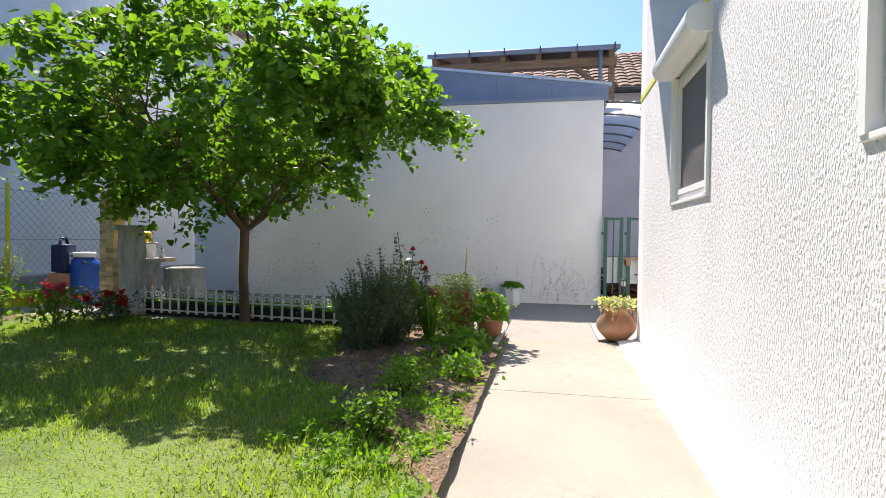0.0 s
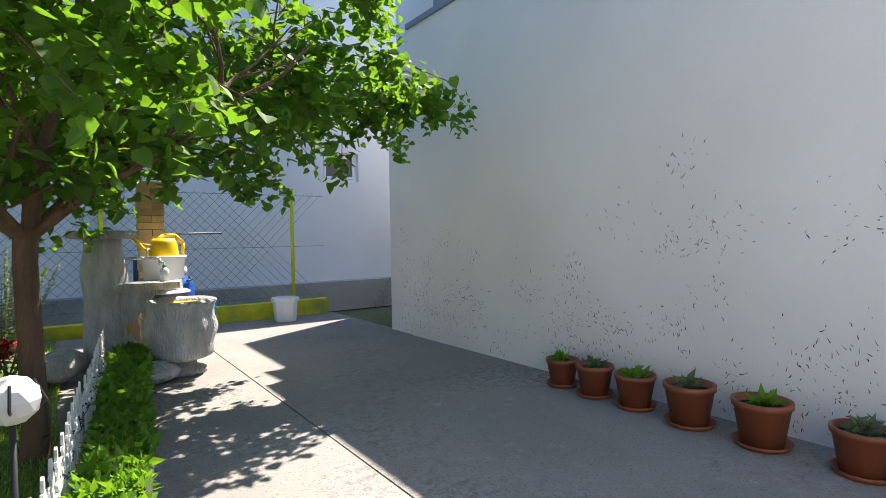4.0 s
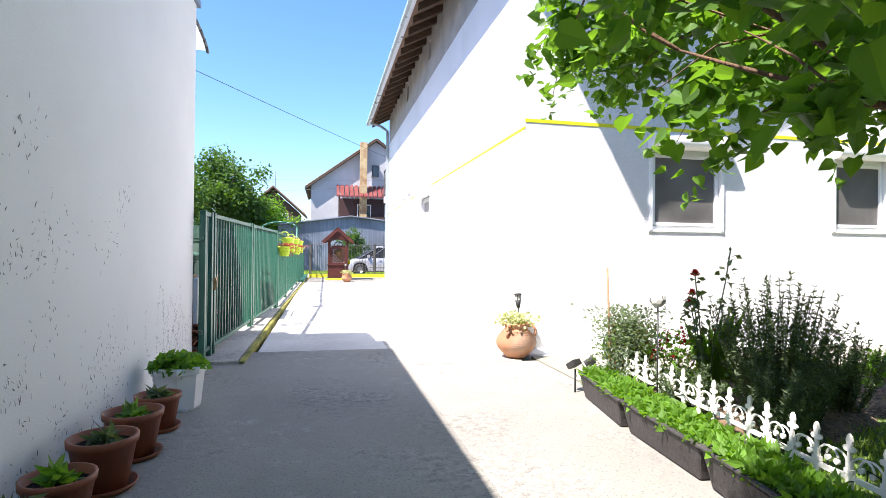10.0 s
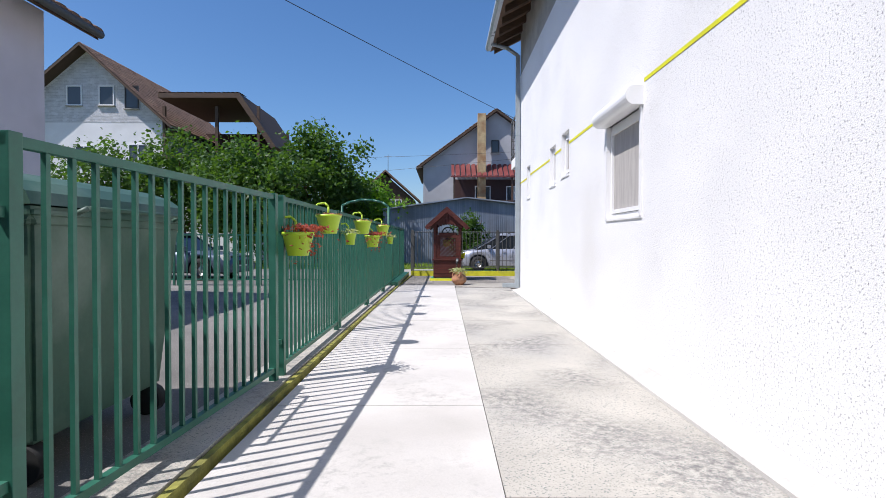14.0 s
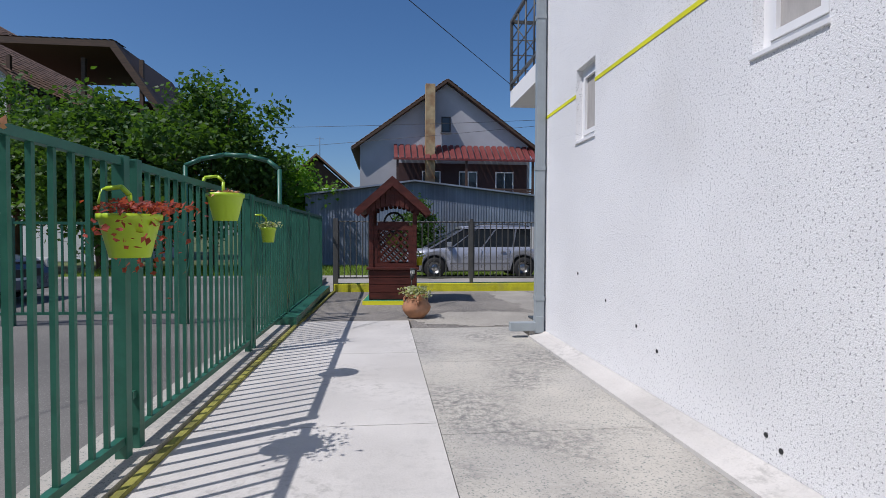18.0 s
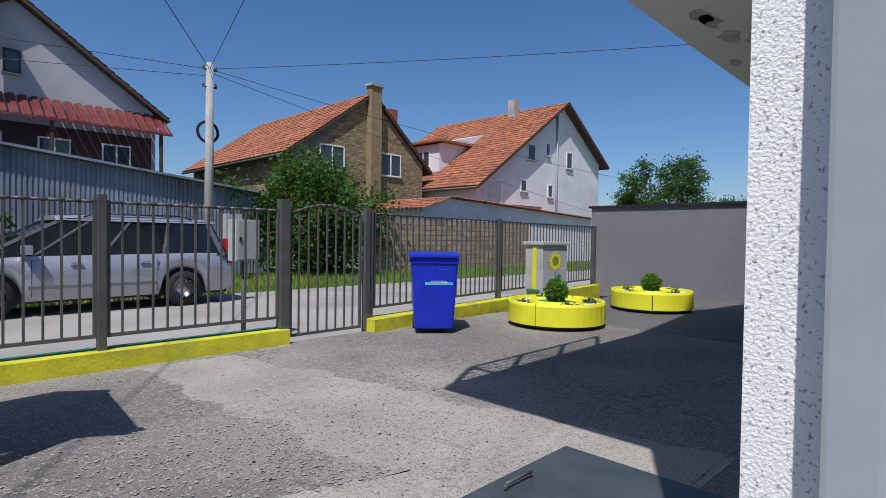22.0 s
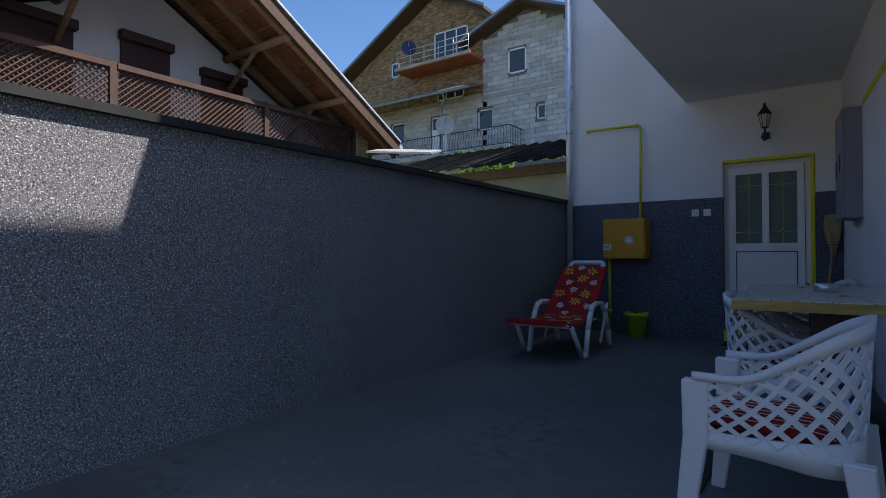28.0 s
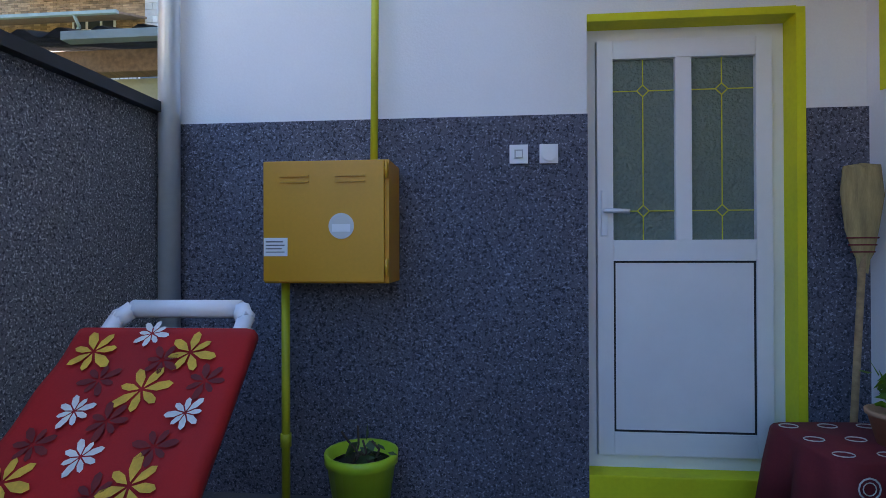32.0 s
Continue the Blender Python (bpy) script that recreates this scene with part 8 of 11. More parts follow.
# ---- vehicles ----
def car(m, L, w, h, mat, label, estate=True):
    """Lower body in body paint with cut wheel arches; a dark glass cabin with painted pillars under a painted roof."""
    ob = thing("parked_car", 0, 0, 0, 0, label, "car", "parked cars")
    ob.matrix_basis = m
    hb, wr = h * 0.58, 0.32
    axles = (L * 0.31, -L * 0.29)
    nose, tail = L / 2, -L / 2
    def sill(x):
        """Lower edge of the body side: it rises round the wheels."""
        for ax in axles:
            d = abs(x - ax)
            if d < wr + 0.07:
                return max(0.24, wr + math.sqrt(max(0.0, (wr + 0.07) ** 2 - d * d)))
        return 0.24
    def belt(x):
        """Upper edge of the body side."""
        if x > L * 0.22:
            u = (x - L * 0.22) / (nose - L * 0.22)
            return hb + 0.02 - (0.16 if estate else 0.14) * u ** 1.3 - 0.22 * max(0.0, u - 0.86) / 0.14
        if not estate and x < -L * 0.28:
            return hb + 0.03 - 0.05 * (-L * 0.28 - x)
        return hb + 0.02 + 0.04 * (L * 0.22 - x) / L
    def half(x):
        """Half the width in plan."""
        u = abs(x) / (L / 2)
        return w / 2 * (1 - 0.16 * max(0.0, u - 0.72) / 0.28 * max(0.0, u - 0.72) / 0.28)
    xs = [tail + L * k / 60 for k in range(61)]
    bm = bmesh.new()
    rows = []
    for x in xs:
        lo, hi, y = sill(x), belt(x), half(x)
        mid = lo + (hi - lo) * 0.55
        ring = [(-y * 0.9, lo), (-y, min(mid, lo + 0.12)), (-y, mid), (-y * 0.955, hi - 0.03), (-y * 0.86, hi), (0, hi + 0.02), (y * 0.86, hi), (y * 0.955, hi - 0.03), (y, mid), (y, min(mid, lo + 0.12)), (y * 0.9, lo)]
        rows.append([bm.verts.new((x, q, z)) for q, z in ring])
    for p, q in zip(rows, rows[1:]):
        for i in range(10):
            bm.faces.new((p[i], q[i], q[i + 1], p[i + 1])).smooth = True
    bm.faces.new(rows[0])
    bm.faces.new(rows[-1][::-1])
    bmesh.ops.recalc_face_normals(bm, faces=bm.faces[:])
    part("body", bm, mat, ob)
    part("underbody", boxes((tail + 0.12, -w / 2 + 0.16, 0.2, nose - 0.12, w / 2 - 0.16, hb - 0.12)), "black", ob)
    # cabin: bottom and top line
    if estate:
        bot, top = (L * 0.34, tail + 0.12), (L * 0.10, tail + 0.42)
    else:
        bot, top = (L * 0.22, -L * 0.36), (L * 0.06, -L * 0.2)
    zb, zt = hb - 0.02, h - 0.07
    yb, yt = w / 2 * 0.93, w / 2 * 0.74
    def at(u, v, s):
        """A point of the cabin side: u from front to back, v from belt to roof."""
        x0, x1 = bot[0] + (bot[1] - bot[0]) * u, top[0] + (top[1] - top[0]) * u
        return Vector((x0 + (x1 - x0) * v, s * (yb + (yt - yb) * v), zb + (zt - zb) * v))
    bm = bmesh.new()
    c = [[bm.verts.new(at(u, v, s)) for u, v in ((0, 0), (1, 0), (1, 1), (0, 1))] for s in (-1, 1)]
    bm.faces.new(c[0])
    bm.faces.new(c[1][::-1])
    for i in range(4):
        bm.faces.new((c[0][i], c[1][i], c[1][(i + 1) % 4], c[0][(i + 1) % 4]))
    bmesh.ops.recalc_face_normals(bm, faces=bm.faces[:])
    part("cabin_glass", bm, "car_glass", ob, "dark tinted windows")
    bm = bmesh.new()
    rr = []
    for k in range(9):
        u = k / 8
        x = top[0] + 0.12 + (top[1] - 0.1 - top[0] - 0.12) * u
        z = zt + 0.01 + 0.065 * math.sin(math.pi * (0.12 + 0.76 * u))
        rr.append([bm.verts.new((x, q, zz)) for q, zz in ((-yt - 0.035, zt - 0.035), (-yt * 0.88, z - 0.01), (0, z + 0.012), (yt * 0.88, z - 0.01), (yt + 0.035, zt - 0.035))])
    for p, q in zip(rr, rr[1:]):
        for i in range(4):
            bm.faces.new((p[i], q[i], q[i + 1], p[i + 1])).smooth = True
    bm.faces.new(rr[0])
    bm.faces.new(rr[-1][::-1])
    part("roof", bm, mat, ob)
    for s in (-1, 1):
        for u in ((0.0, 0.17, 0.42, 0.68, 0.97) if estate else (0.0, 0.42, 0.8, 0.98)):
            bm = bmesh.new()
            wide = 0.05 if u in (0.0, 0.97, 0.98) else 0.026
            p0, p1 = at(u, 0.0, s * 1.006), at(u, 1.0, s * 1.006)
            vs = [bm.verts.new(p + Vector((d, s * 0.006, 0))) for p, d in ((p0, -wide), (p0, wide), (p1, wide), (p1, -wide))]
            f = bm.faces.new(vs)
            bmesh.ops.solidify(bm, geom=[f], thickness=0.02)
            part("pillar", bm, mat, ob)
        for x in axles:
            wh = bmesh.new()
            lathe(wh, [(0.2, -0.1), (0.29, -0.1), (wr, -0.06), (wr, 0.06), (0.29, 0.1), (0.2, 0.1)], 26)
            wheel = part("wheel", wh, "rubber", ob, "", pose(x, s * (w / 2 - 0.1), wr, 90, 0, 0))
            rm = bmesh.new()
            lathe(rm, [(0.0, 0.075), (0.05, 0.085), (0.06, 0.05)], 12)
            for q in range(7):
                n0 = len(rm.verts)
                box(rm, -0.02, 0.04, 0.04, 0.02, 0.2, 0.08)
                rm.verts.ensure_lookup_table()
                bmesh.ops.rotate(rm, verts=rm.verts[n0:], cent=(0, 0, 0), matrix=Matrix.Rotation(q * 0.8976, 3, "Z"))
            lathe(rm, [(0.19, -0.05), (0.215, 0.095), (0.195, 0.1), (0.18, 0.0), (0.0, -0.02)], 24)
            part("rim", rm, "steel", wheel, "spoked alloy rim", pose(0, 0, 0, 180 if s < 0 else 0, 0, 0))
        part("mirror", boxes((L * 0.2, s * (w / 2 - 0.03), hb + 0.03, L * 0.23, s * (w / 2 + 0.15), hb + 0.17), bevel=0.02), mat, ob)
        part("tail_light", boxes((tail + 0.0, s * (w / 2 - 0.3), hb - 0.18, tail + 0.14, s * (w / 2 - 0.1), hb + (0.3 if estate else 0.0)), bevel=0.02), "lamp_red", ob)
        part("head_light", boxes((nose - 0.42, s * (w / 2 - 0.3), 0.58, nose - 0.06, s * (w / 2 - 0.085), 0.75), bevel=0.04), "lampglass", ob, "clear headlamp")
        for x in (L * 0.08, -L * 0.14):
            part("door_handle", boxes((x - 0.1, s * (w / 2 - 0.012), hb - 0.13, x + 0.06, s * (w / 2 + 0.018), hb - 0.1), bevel=0.006), mat, ob)
        for x in (L * 0.2, L * 0.0, -L * 0.19):
            part("door_gap", boxes((x - 0.004, s * (w / 2 - 0.012), 0.32, x + 0.004, s * (w / 2 + 0.002), hb - 0.05)), "black", ob)
        part("rubbing_strip", boxes((-L * 0.19, s * (w / 2 - 0.005), 0.43, L * 0.21, s * (w / 2 + 0.012), 0.48)), "grey_plastic", ob)
        if estate:
            bm = bmesh.new()
            tube(bm, [(L * 0.04, s * yt * 0.93, zt + 0.03), (L * 0.0, s * yt * 0.93, zt + 0.09), (-L * 0.3, s * yt * 0.93, zt + 0.09), (-L * 0.34, s * yt * 0.93, zt + 0.03)], 0.014, 6)
            part("roof_rail", bm, "lampblack", ob)
    part("grille", boxes((nose - 0.04, -0.4, 0.45, nose + 0.004, 0.4, 0.58)), "black", ob)
    for x, name in ((tail - 0.012, "rear_plate"), (nose + 0.006, "front_plate")):
        part(name, boxes((x, -0.26, 0.4 if x > 0 else 0.6, x + 0.006, 0.26, 0.44 if x > 0 else 0.71)), "pvc", ob)
    return ob


M["car_glass"] = glassy("tinted_car_glass", (0.012, 0.015, 0.018), 0.03)
car(pose(-1.1, -24.3, -0.15, 0, 0, 1), 4.6, 1.8, 1.62, "silver", "silver people carrier parked across the street")
car(pose(10.2, -17.4, -0.02, 0, 0, 172), 4.7, 1.8, 1.42, "greycar", "blue-grey saloon car parked in the neighbouring yard", False)

# meter cabinet on a post outside the street fence
mc = thing("meter_cabinet", -1.73, -19.5, -0.15, 8, "grey electricity meter box on a thin post by the street", "cabinet")
bm = bmesh.new()
rod(bm, (0, 0, 0), (0, 0, 1.0), 0.03, 8)
part("post", bm, "grey_iron", mc)
part("case", boxes((-0.16, -0.09, 1.0, 0.16, 0.09, 1.5), bevel=0.012), "cabinet", mc)
part("door", boxes((-0.14, 0.091, 1.02, 0.14, 0.1, 1.48), bevel=0.003), "cabinet", mc)
part("lock", boxes((0.1, 0.1, 1.24, 0.125, 0.112, 1.29)), "lampblack", mc)

# ---- street side: pole, wires ----
pl = thing("power_pole", -5.2, -29.2, -0.22, 0, "concrete power pole with cables and insulators", "utility pole")
bm = bmesh.new()
rod(bm, (0, 0, 0), (0, 0, 6.4), 0.15, 12, 0.1)
part("pole", bm, "post_conc", pl)
bm = bmesh.new()
for a in range(16):
    p, q = a * 0.3927, (a + 1) * 0.3927
    rod(bm, (0.3 * math.cos(p), -0.12, 4.4 + 0.3 * math.sin(p)), (0.3 * math.cos(q), -0.12, 4.4 + 0.3 * math.sin(q)), 0.045, 5)
part("cable_coil", bm, "black", pl, "coil of black cable")
bm = bmesh.new()
for z in (6.2, 5.7):
    rod(bm, (-0.2, 0, z), (0.2, 0, z), 0.03, 6)
    for x in (-0.18, 0.18):
        rod(bm, (x, 0, z), (x, 0, z + 0.12), 0.03, 6)
part("bracket", bm, "grey_iron", pl)
part("meter_box", boxes((-0.85, 0.1, 1.2, -0.35, 0.35, 2.0), bevel=0.01), "cabinet", pl, "grey metal meter box")


def wire(a, b, sag, r=0.0085, name="overhead_cable"):
    bm = bmesh.new()
    n = 18
    pts = [Vector(a).lerp(Vector(b), k / n) - Vector((0, 0, sag * 4 * (k / n) * (1 - k / n))) for k in range(n + 1)]
    tube(bm, pts, r, 5)
    tagged(part(name, bm, "black"), "thin black overhead cable above the street", "cable", "overhead cables")


wire((-5.2, -29.2, 6.0), (12.0, -2.7, 7.15), 0.15, 0.01)
wire((-5.2, -29.2, 6.0), (-1.5, -13.4, 7.5), 0.1)
wire((-5.2, -29.2, 6.0), (-19.8, -10.4, 6.95), 0.2)
wire((-5.2, -29.2, 6.0), (40, -40, 7.5), 0.6)
wire((-5.2, -29.2, 5.8), (40, -46, 5.6), 0.6)
wire((-5.2, -29.2, 5.9), (-40, -33.0, 2.5), 0.2)
wire((-5.2, -29.2, 6.0), (-38, -26.0, 4.5), 0.5)

# ---- terrace ----
M["red_cloth"] = material("red_cotton", (0.42, 0.012, 0.012), 0.85, 0.1, 5, 160, 0.3, 0.002)
M["red_dark"] = material("dark_red_cloth", (0.20, 0.02, 0.025), 0.85, 0.15, 5, 140, 0.3, 0.002)
M["petal_yellow"] = material("printed_yellow", (0.72, 0.40, 0.05), 0.85, 0.15, 20, 150, 0.2, 0.001)
M["petal_white"] = material("printed_white", (0.72, 0.66, 0.60), 0.85, 0.1, 20, 150, 0.2, 0.001)
M["petal_brown"] = material("printed_brown", (0.17, 0.02, 0.02), 0.85, 0.15, 20, 150, 0.2, 0.001)
M["chair_white"] = material("white_moulded_plastic", (0.78, 0.78, 0.79), 0.4, 0.03, 4, 90, 0.1, 0.001, spec=0.5)
M["gas_orange"] = material("orange_yellow_enamel", (0.68, 0.30, 0.015), 0.4, 0.06, 2, 60, 0.08, 0.001, spec=0.5)
M["gas_pipe"] = material("yellow_green_pipe_paint", (0.58, 0.56, 0.03), 0.45, 0.1, 4, 60, 0.1, 0.001)
M["elec_grey"] = material("grey_enamelled_steel", (0.24, 0.245, 0.29), 0.5, 0.06, 2, 60, 0.1, 0.001)
M["straw"] = material("broom_straw", (0.42, 0.31, 0.14), 0.9, 0.25, 8, 90, 0.6, 0.004, stretch=(4, 4, 0.5))
M["edge_wood"] = material("varnished_yellow_wood", (0.50, 0.33, 0.10), 0.5, 0.2, 6, 50, 0.2, 0.002, stretch=(1, 8, 8))
M["plum"] = material("plum_painted_board", (0.10, 0.06, 0.075), 0.6, 0.15, 4, 50, 0.1, 0.001)
M["doormat"] = material("black_doormat", (0.025, 0.025, 0.028), 0.95, 0.3, 8, 140, 1.0, 0.006)


def flecked(name, base, fleck, second, size=60.0):
    """Pale ground strewn with small dark and brownish flecks."""
    m = material(name, base, 0.35, 0.08, 3, 60, 0.05, 0.001, spec=0.5)
    n, l = m.node_tree.nodes, m.node_tree.links
    b = n["Principled BSDF"]
    old = b.inputs["Base Color"].links[0].from_socket
    geo = n.new("ShaderNodeNewGeometry")
    for k, (c, lo, s) in enumerate(((second, 0.60, 0.6), (fleck, 0.615, 1.0))):
        mp = n.new("ShaderNodeMapping")
        mp.inputs["Location"].default_value = (3.1 * k, 1.7, 0)
        mp.inputs["Scale"].default_value = (1, 0.6, 1)
        l.new(geo.outputs["Position"], mp.inputs[0])
        t = n.new("ShaderNodeTexNoise")
        t.inputs["Scale"].default_value, t.inputs["Detail"].default_value = size * s, 2
        l.new(mp.outputs[0], t.inputs[0])
        r = n.new("ShaderNodeMapRange")
        r.inputs[1].default_value, r.inputs[2].default_value = lo, lo + 0.03
        l.new(t.outputs[0], r.inputs[0])
        x = n.new("ShaderNodeMix")
        x.data_type = "RGBA"
        l.new(r.outputs[0], x.inputs[0])
        l.new(old, x.inputs[6])
        x.inputs[7].default_value = tuple(c) + (1,)
        old = x.outputs[2]
    l.new(old, b.inputs["Base Color"])
    return m


M["granite"] = flecked("granite_printed_oilcloth", (0.56, 0.56, 0.52), (0.05, 0.055, 0.045), (0.27, 0.25, 0.19))


def rippled(name, tint, scale=55.0):
    m = glassy(name, tint, 0.12)
    n, l = m.node_tree.nodes, m.node_tree.links
    t = n.new("ShaderNodeTexNoise")
    t.inputs["Scale"].default_value, t.inputs["Detail"].default_value = scale, 3
    geo = n.new("ShaderNodeNewGeometry")
    l.new(geo.outputs["Position"], t.inputs[0])
    bp = n.new("ShaderNodeBump")
    bp.inputs["Strength"].default_value, bp.inputs["Distance"].default_value = 1.0, 0.02
    l.new(t.outputs[0], bp.inputs["Height"])
    l.new(bp.outputs[0], n["Principled BSDF"].inputs["Normal"])
    return m


M["obscure"] = rippled("rippled_door_glass", (0.16, 0.21, 0.17))

# entrance door in its yellow reveal
ed = thing("door_3", -7.85, -7.57, 0.0, 0, "white plastic entrance door with two leaded rippled glass panes", "door", kind="structure")
part("reveal", boxes((0.925, -0.012, 0.165, 0.965, 0.24, 2.31), (0.0, -0.012, 2.28, 0.925, 0.24, 2.315)), "yellow", ed, "yellow painted reveal")
part("door_sill", boxes((-0.005, -0.008, 0.022, 0.98, 0.24, 0.165), bevel=0.008), "yellow", ed, "yellow painted step")
part("door_frame", boxes((0.0, 0.1, 0.2, 0.055, 0.17, 2.28), (0.87, 0.1, 0.2, 0.925, 0.17, 2.28), (0.055, 0.1, 2.225, 0.87, 0.17, 2.28), (0.0, 0.1, 0.165, 0.925, 0.17, 0.2), (0.055, 0.1, 0.2, 0.87, 0.17, 0.225)), "pvc", ed)
leaf = part("door_leaf", boxes((0.06, 0.075, 0.23, 0.135, 0.14, 2.22), (0.79, 0.075, 0.23, 0.865, 0.14, 2.22), (0.135, 0.075, 0.23, 0.79, 0.14, 0.34), (0.135, 0.075, 1.16, 0.79, 0.14, 1.26), (0.135, 0.075, 2.13, 0.79, 0.14, 2.22), (0.425, 0.075, 1.26, 0.5, 0.14, 2.13), bevel=0.004), "pvc", ed)
part("panel", boxes((0.145, 0.085, 0.35, 0.78, 0.12, 1.15)), "pvc", leaf, "flat white lower panel")
part("gasket", boxes((0.135, 0.084, 0.34, 0.145, 0.12, 1.16), (0.78, 0.084, 0.34, 0.79, 0.12, 1.16), (0.145, 0.084, 0.34, 0.78, 0.12, 0.35), (0.145, 0.084, 1.15, 0.78, 0.12, 1.16)), "black", leaf, "black rubber gasket")
for a, b in ((0.135, 0.425), (0.5, 0.79)):
    pn = part("pane", boxes((a, 0.1, 1.26, b, 0.108, 2.13)), "obscure", leaf, "rippled obscure glass")
    c = (a + b) / 2
    bm = bmesh.new()
    for z in (1.40, 1.98):
        for p, q in (((a, z), (c - 0.028, z)), ((c + 0.028, z), (b, z)), ((c - 0.028, z), (c, z + 0.028)), ((c, z + 0.028), (c + 0.028, z)), ((c + 0.028, z), (c, z - 0.028)), ((c, z - 0.028), (c - 0.028, z))):
            rod(bm, (p[0], 0.098, p[1]), (q[0], 0.098, q[1]), 0.003, 5)
    for z0, z1 in ((1.26, 1.372), (1.428, 1.952), (2.008, 2.13)):
        rod(bm, (c, 0.098, z0), (c, 0.098, z1), 0.003, 5)
    part("leading", bm, "gas_pipe", pn, "yellowish lead lines with diamonds")
bm = bmesh.new()
box(bm, 0.075, 0.06, 1.28, 0.105, 0.075, 1.5, bevel=0.004)
rod(bm, (0.09, 0.075, 1.4), (0.09, 0.03, 1.4), 0.009, 8)
rod(bm, (0.085, 0.03, 1.4), (0.2, 0.03, 1.395), 0.011, 8)
part("handle", bm, "pvc", leaf, "white lever handle")
tagged(part("doormat", boxes((-7.82, -7.98, 0.02, -7.02, -7.62, 0.032), bevel=0.004), "doormat"), "black rubber doormat before the entrance step", "doormat")


def slipper(m):
    ob = thing("slipper", 0, 0, 0, 0, "dark rubber slipper on the doormat", "slipper", "slippers by the door")
    ob.matrix_basis = m
    bm = bmesh.new()
    prism(bm, [(0.045 * math.cos(a) * (1 + 0.12 * math.sin(a)), 0.13 * math.sin(a)) for a in [i * 0.3927 for i in range(16)]], 0, 0.022)
    part("sole", bm, "rubber", ob)
    bm = bmesh.new()
    for k in range(6):
        a = k * 0.628
        for y in (0.02, 0.055, 0.085):
            rod(bm, (0.045 * math.cos(a), y, 0.02 + 0.05 * math.sin(a)), (0.045 * math.cos(a + 0.628), y, 0.02 + 0.05 * math.sin(a + 0.628)), 0.019, 5) if k < 5 else None
    part("strap", bm, "black_plastic", ob)


slipper(pose(-7.2, -7.78, 0.036, 0, 0, 20))
slipper(pose(-7.08, -7.8, 0.036, 0, 0, 5))

# gas meter box and its pipes
gx = thing("gas_meter_box", -9.02, -7.582, 1.34, 0, "orange-yellow gas meter box with a round window", "meter box")
part("body", boxes((-0.28, -0.26, -0.27, 0.28, 0.0, 0.27), bevel=0.006), "gas_orange", gx)
dr = part("door", boxes((-0.275, -0.285, -0.262, 0.262, -0.262, 0.265), bevel=0.005), "gas_orange", gx)
for a in (-0.2, 0.05):
    for z in (0.17, 0.195):
        part("louvre", boxes((a, -0.293, z, a + 0.13, -0.284, z + 0.008)), "gas_orange", dr)
bm = bmesh.new()
rod(bm, (0.075, -0.284, -0.02), (0.075, -0.289, -0.02), 0.056, 24)
part("sight_glass", bm, "lampglass", dr, "round window onto the meter")
part("meter", boxes((0.035, -0.291, -0.045, 0.115, -0.2895, -0.012)), "pvc", dr, "pale meter dial")
part("sticker", boxes((-0.272, -0.287, -0.15, -0.165, -0.2855, -0.07)), "pvc", dr, "white printed sticker")
part("sticker_print", boxes((-0.262, -0.2885, -0.09, -0.185, -0.2872, -0.084), (-0.262, -0.2885, -0.105, -0.178, -0.2872, -0.1), (-0.262, -0.2885, -0.12, -0.19, -0.2872, -0.115), (-0.262, -0.2885, -0.134, -0.178, -0.2872, -0.13)), "grey_plastic", dr)
for z in (-0.2, 0.22):
    bm = bmesh.new()
    rod(bm, (0.272, -0.278, z - 0.035), (0.272, -0.278, z + 0.035), 0.009, 8)
    part("hinge", bm, "gas_orange", gx)
gp = thing("gas_pipe", -8.84, -7.64, 0, 0, "yellow-green painted gas pipe on the wall", "pipe")
bm = bmesh.new()
tube(bm, [(-0.76, 0.07, 2.915), (-0.76, 0.0, 2.915), (-0.05, 0.0, 2.9), (-0.015, 0.0, 2.885), (0.0, 0.0, 2.85), (0.0, -0.05, 1.6)], 0.018, 10)
part("upper_pipe", bm, "gas_pipe", gp)
bm = bmesh.new()
tube(bm, [(-0.42, -0.06, 1.08), (-0.42, -0.06, -0.005)], 0.02, 10)
rod(bm, (-0.42, -0.06, 0.3), (-0.42, -0.06, 0.36), 0.026, 10)
part("lower_pipe", bm, "gas_pipe", gp)
bm = bmesh.new()
rod(bm, (-0.08, 0.0, 2.9), (-0.035, 0.0, 2.9), 0.025, 10)
part("union", bm, "gas_pipe", gp)

# socket and bell switch
for k, x in enumerate((-8.17, -8.03)):
    so = thing("wall_socket" if k == 0 else "wall_switch", x, -7.582, 1.665, 0, "white outdoor socket with a square cover" if k == 0 else "white round push switch", "socket" if k == 0 else "switch")
    part("plate", boxes((-0.043, -0.012, -0.045, 0.043, 0, 0.045), bevel=0.003), "pvc", so)
    if k == 0:
        part("cover", boxes((-0.02, -0.018, -0.02, 0.02, -0.012, 0.02)), "cabinet", so)
        part("cover_face", boxes((-0.014, -0.02, -0.014, 0.014, -0.018, 0.014)), "pvc", so)
    else:
        bm = bmesh.new()
        rod(bm, (0, -0.012, 0), (0, -0.024, 0), 0.036, 20)
        part("button", bm, "pvc", so)

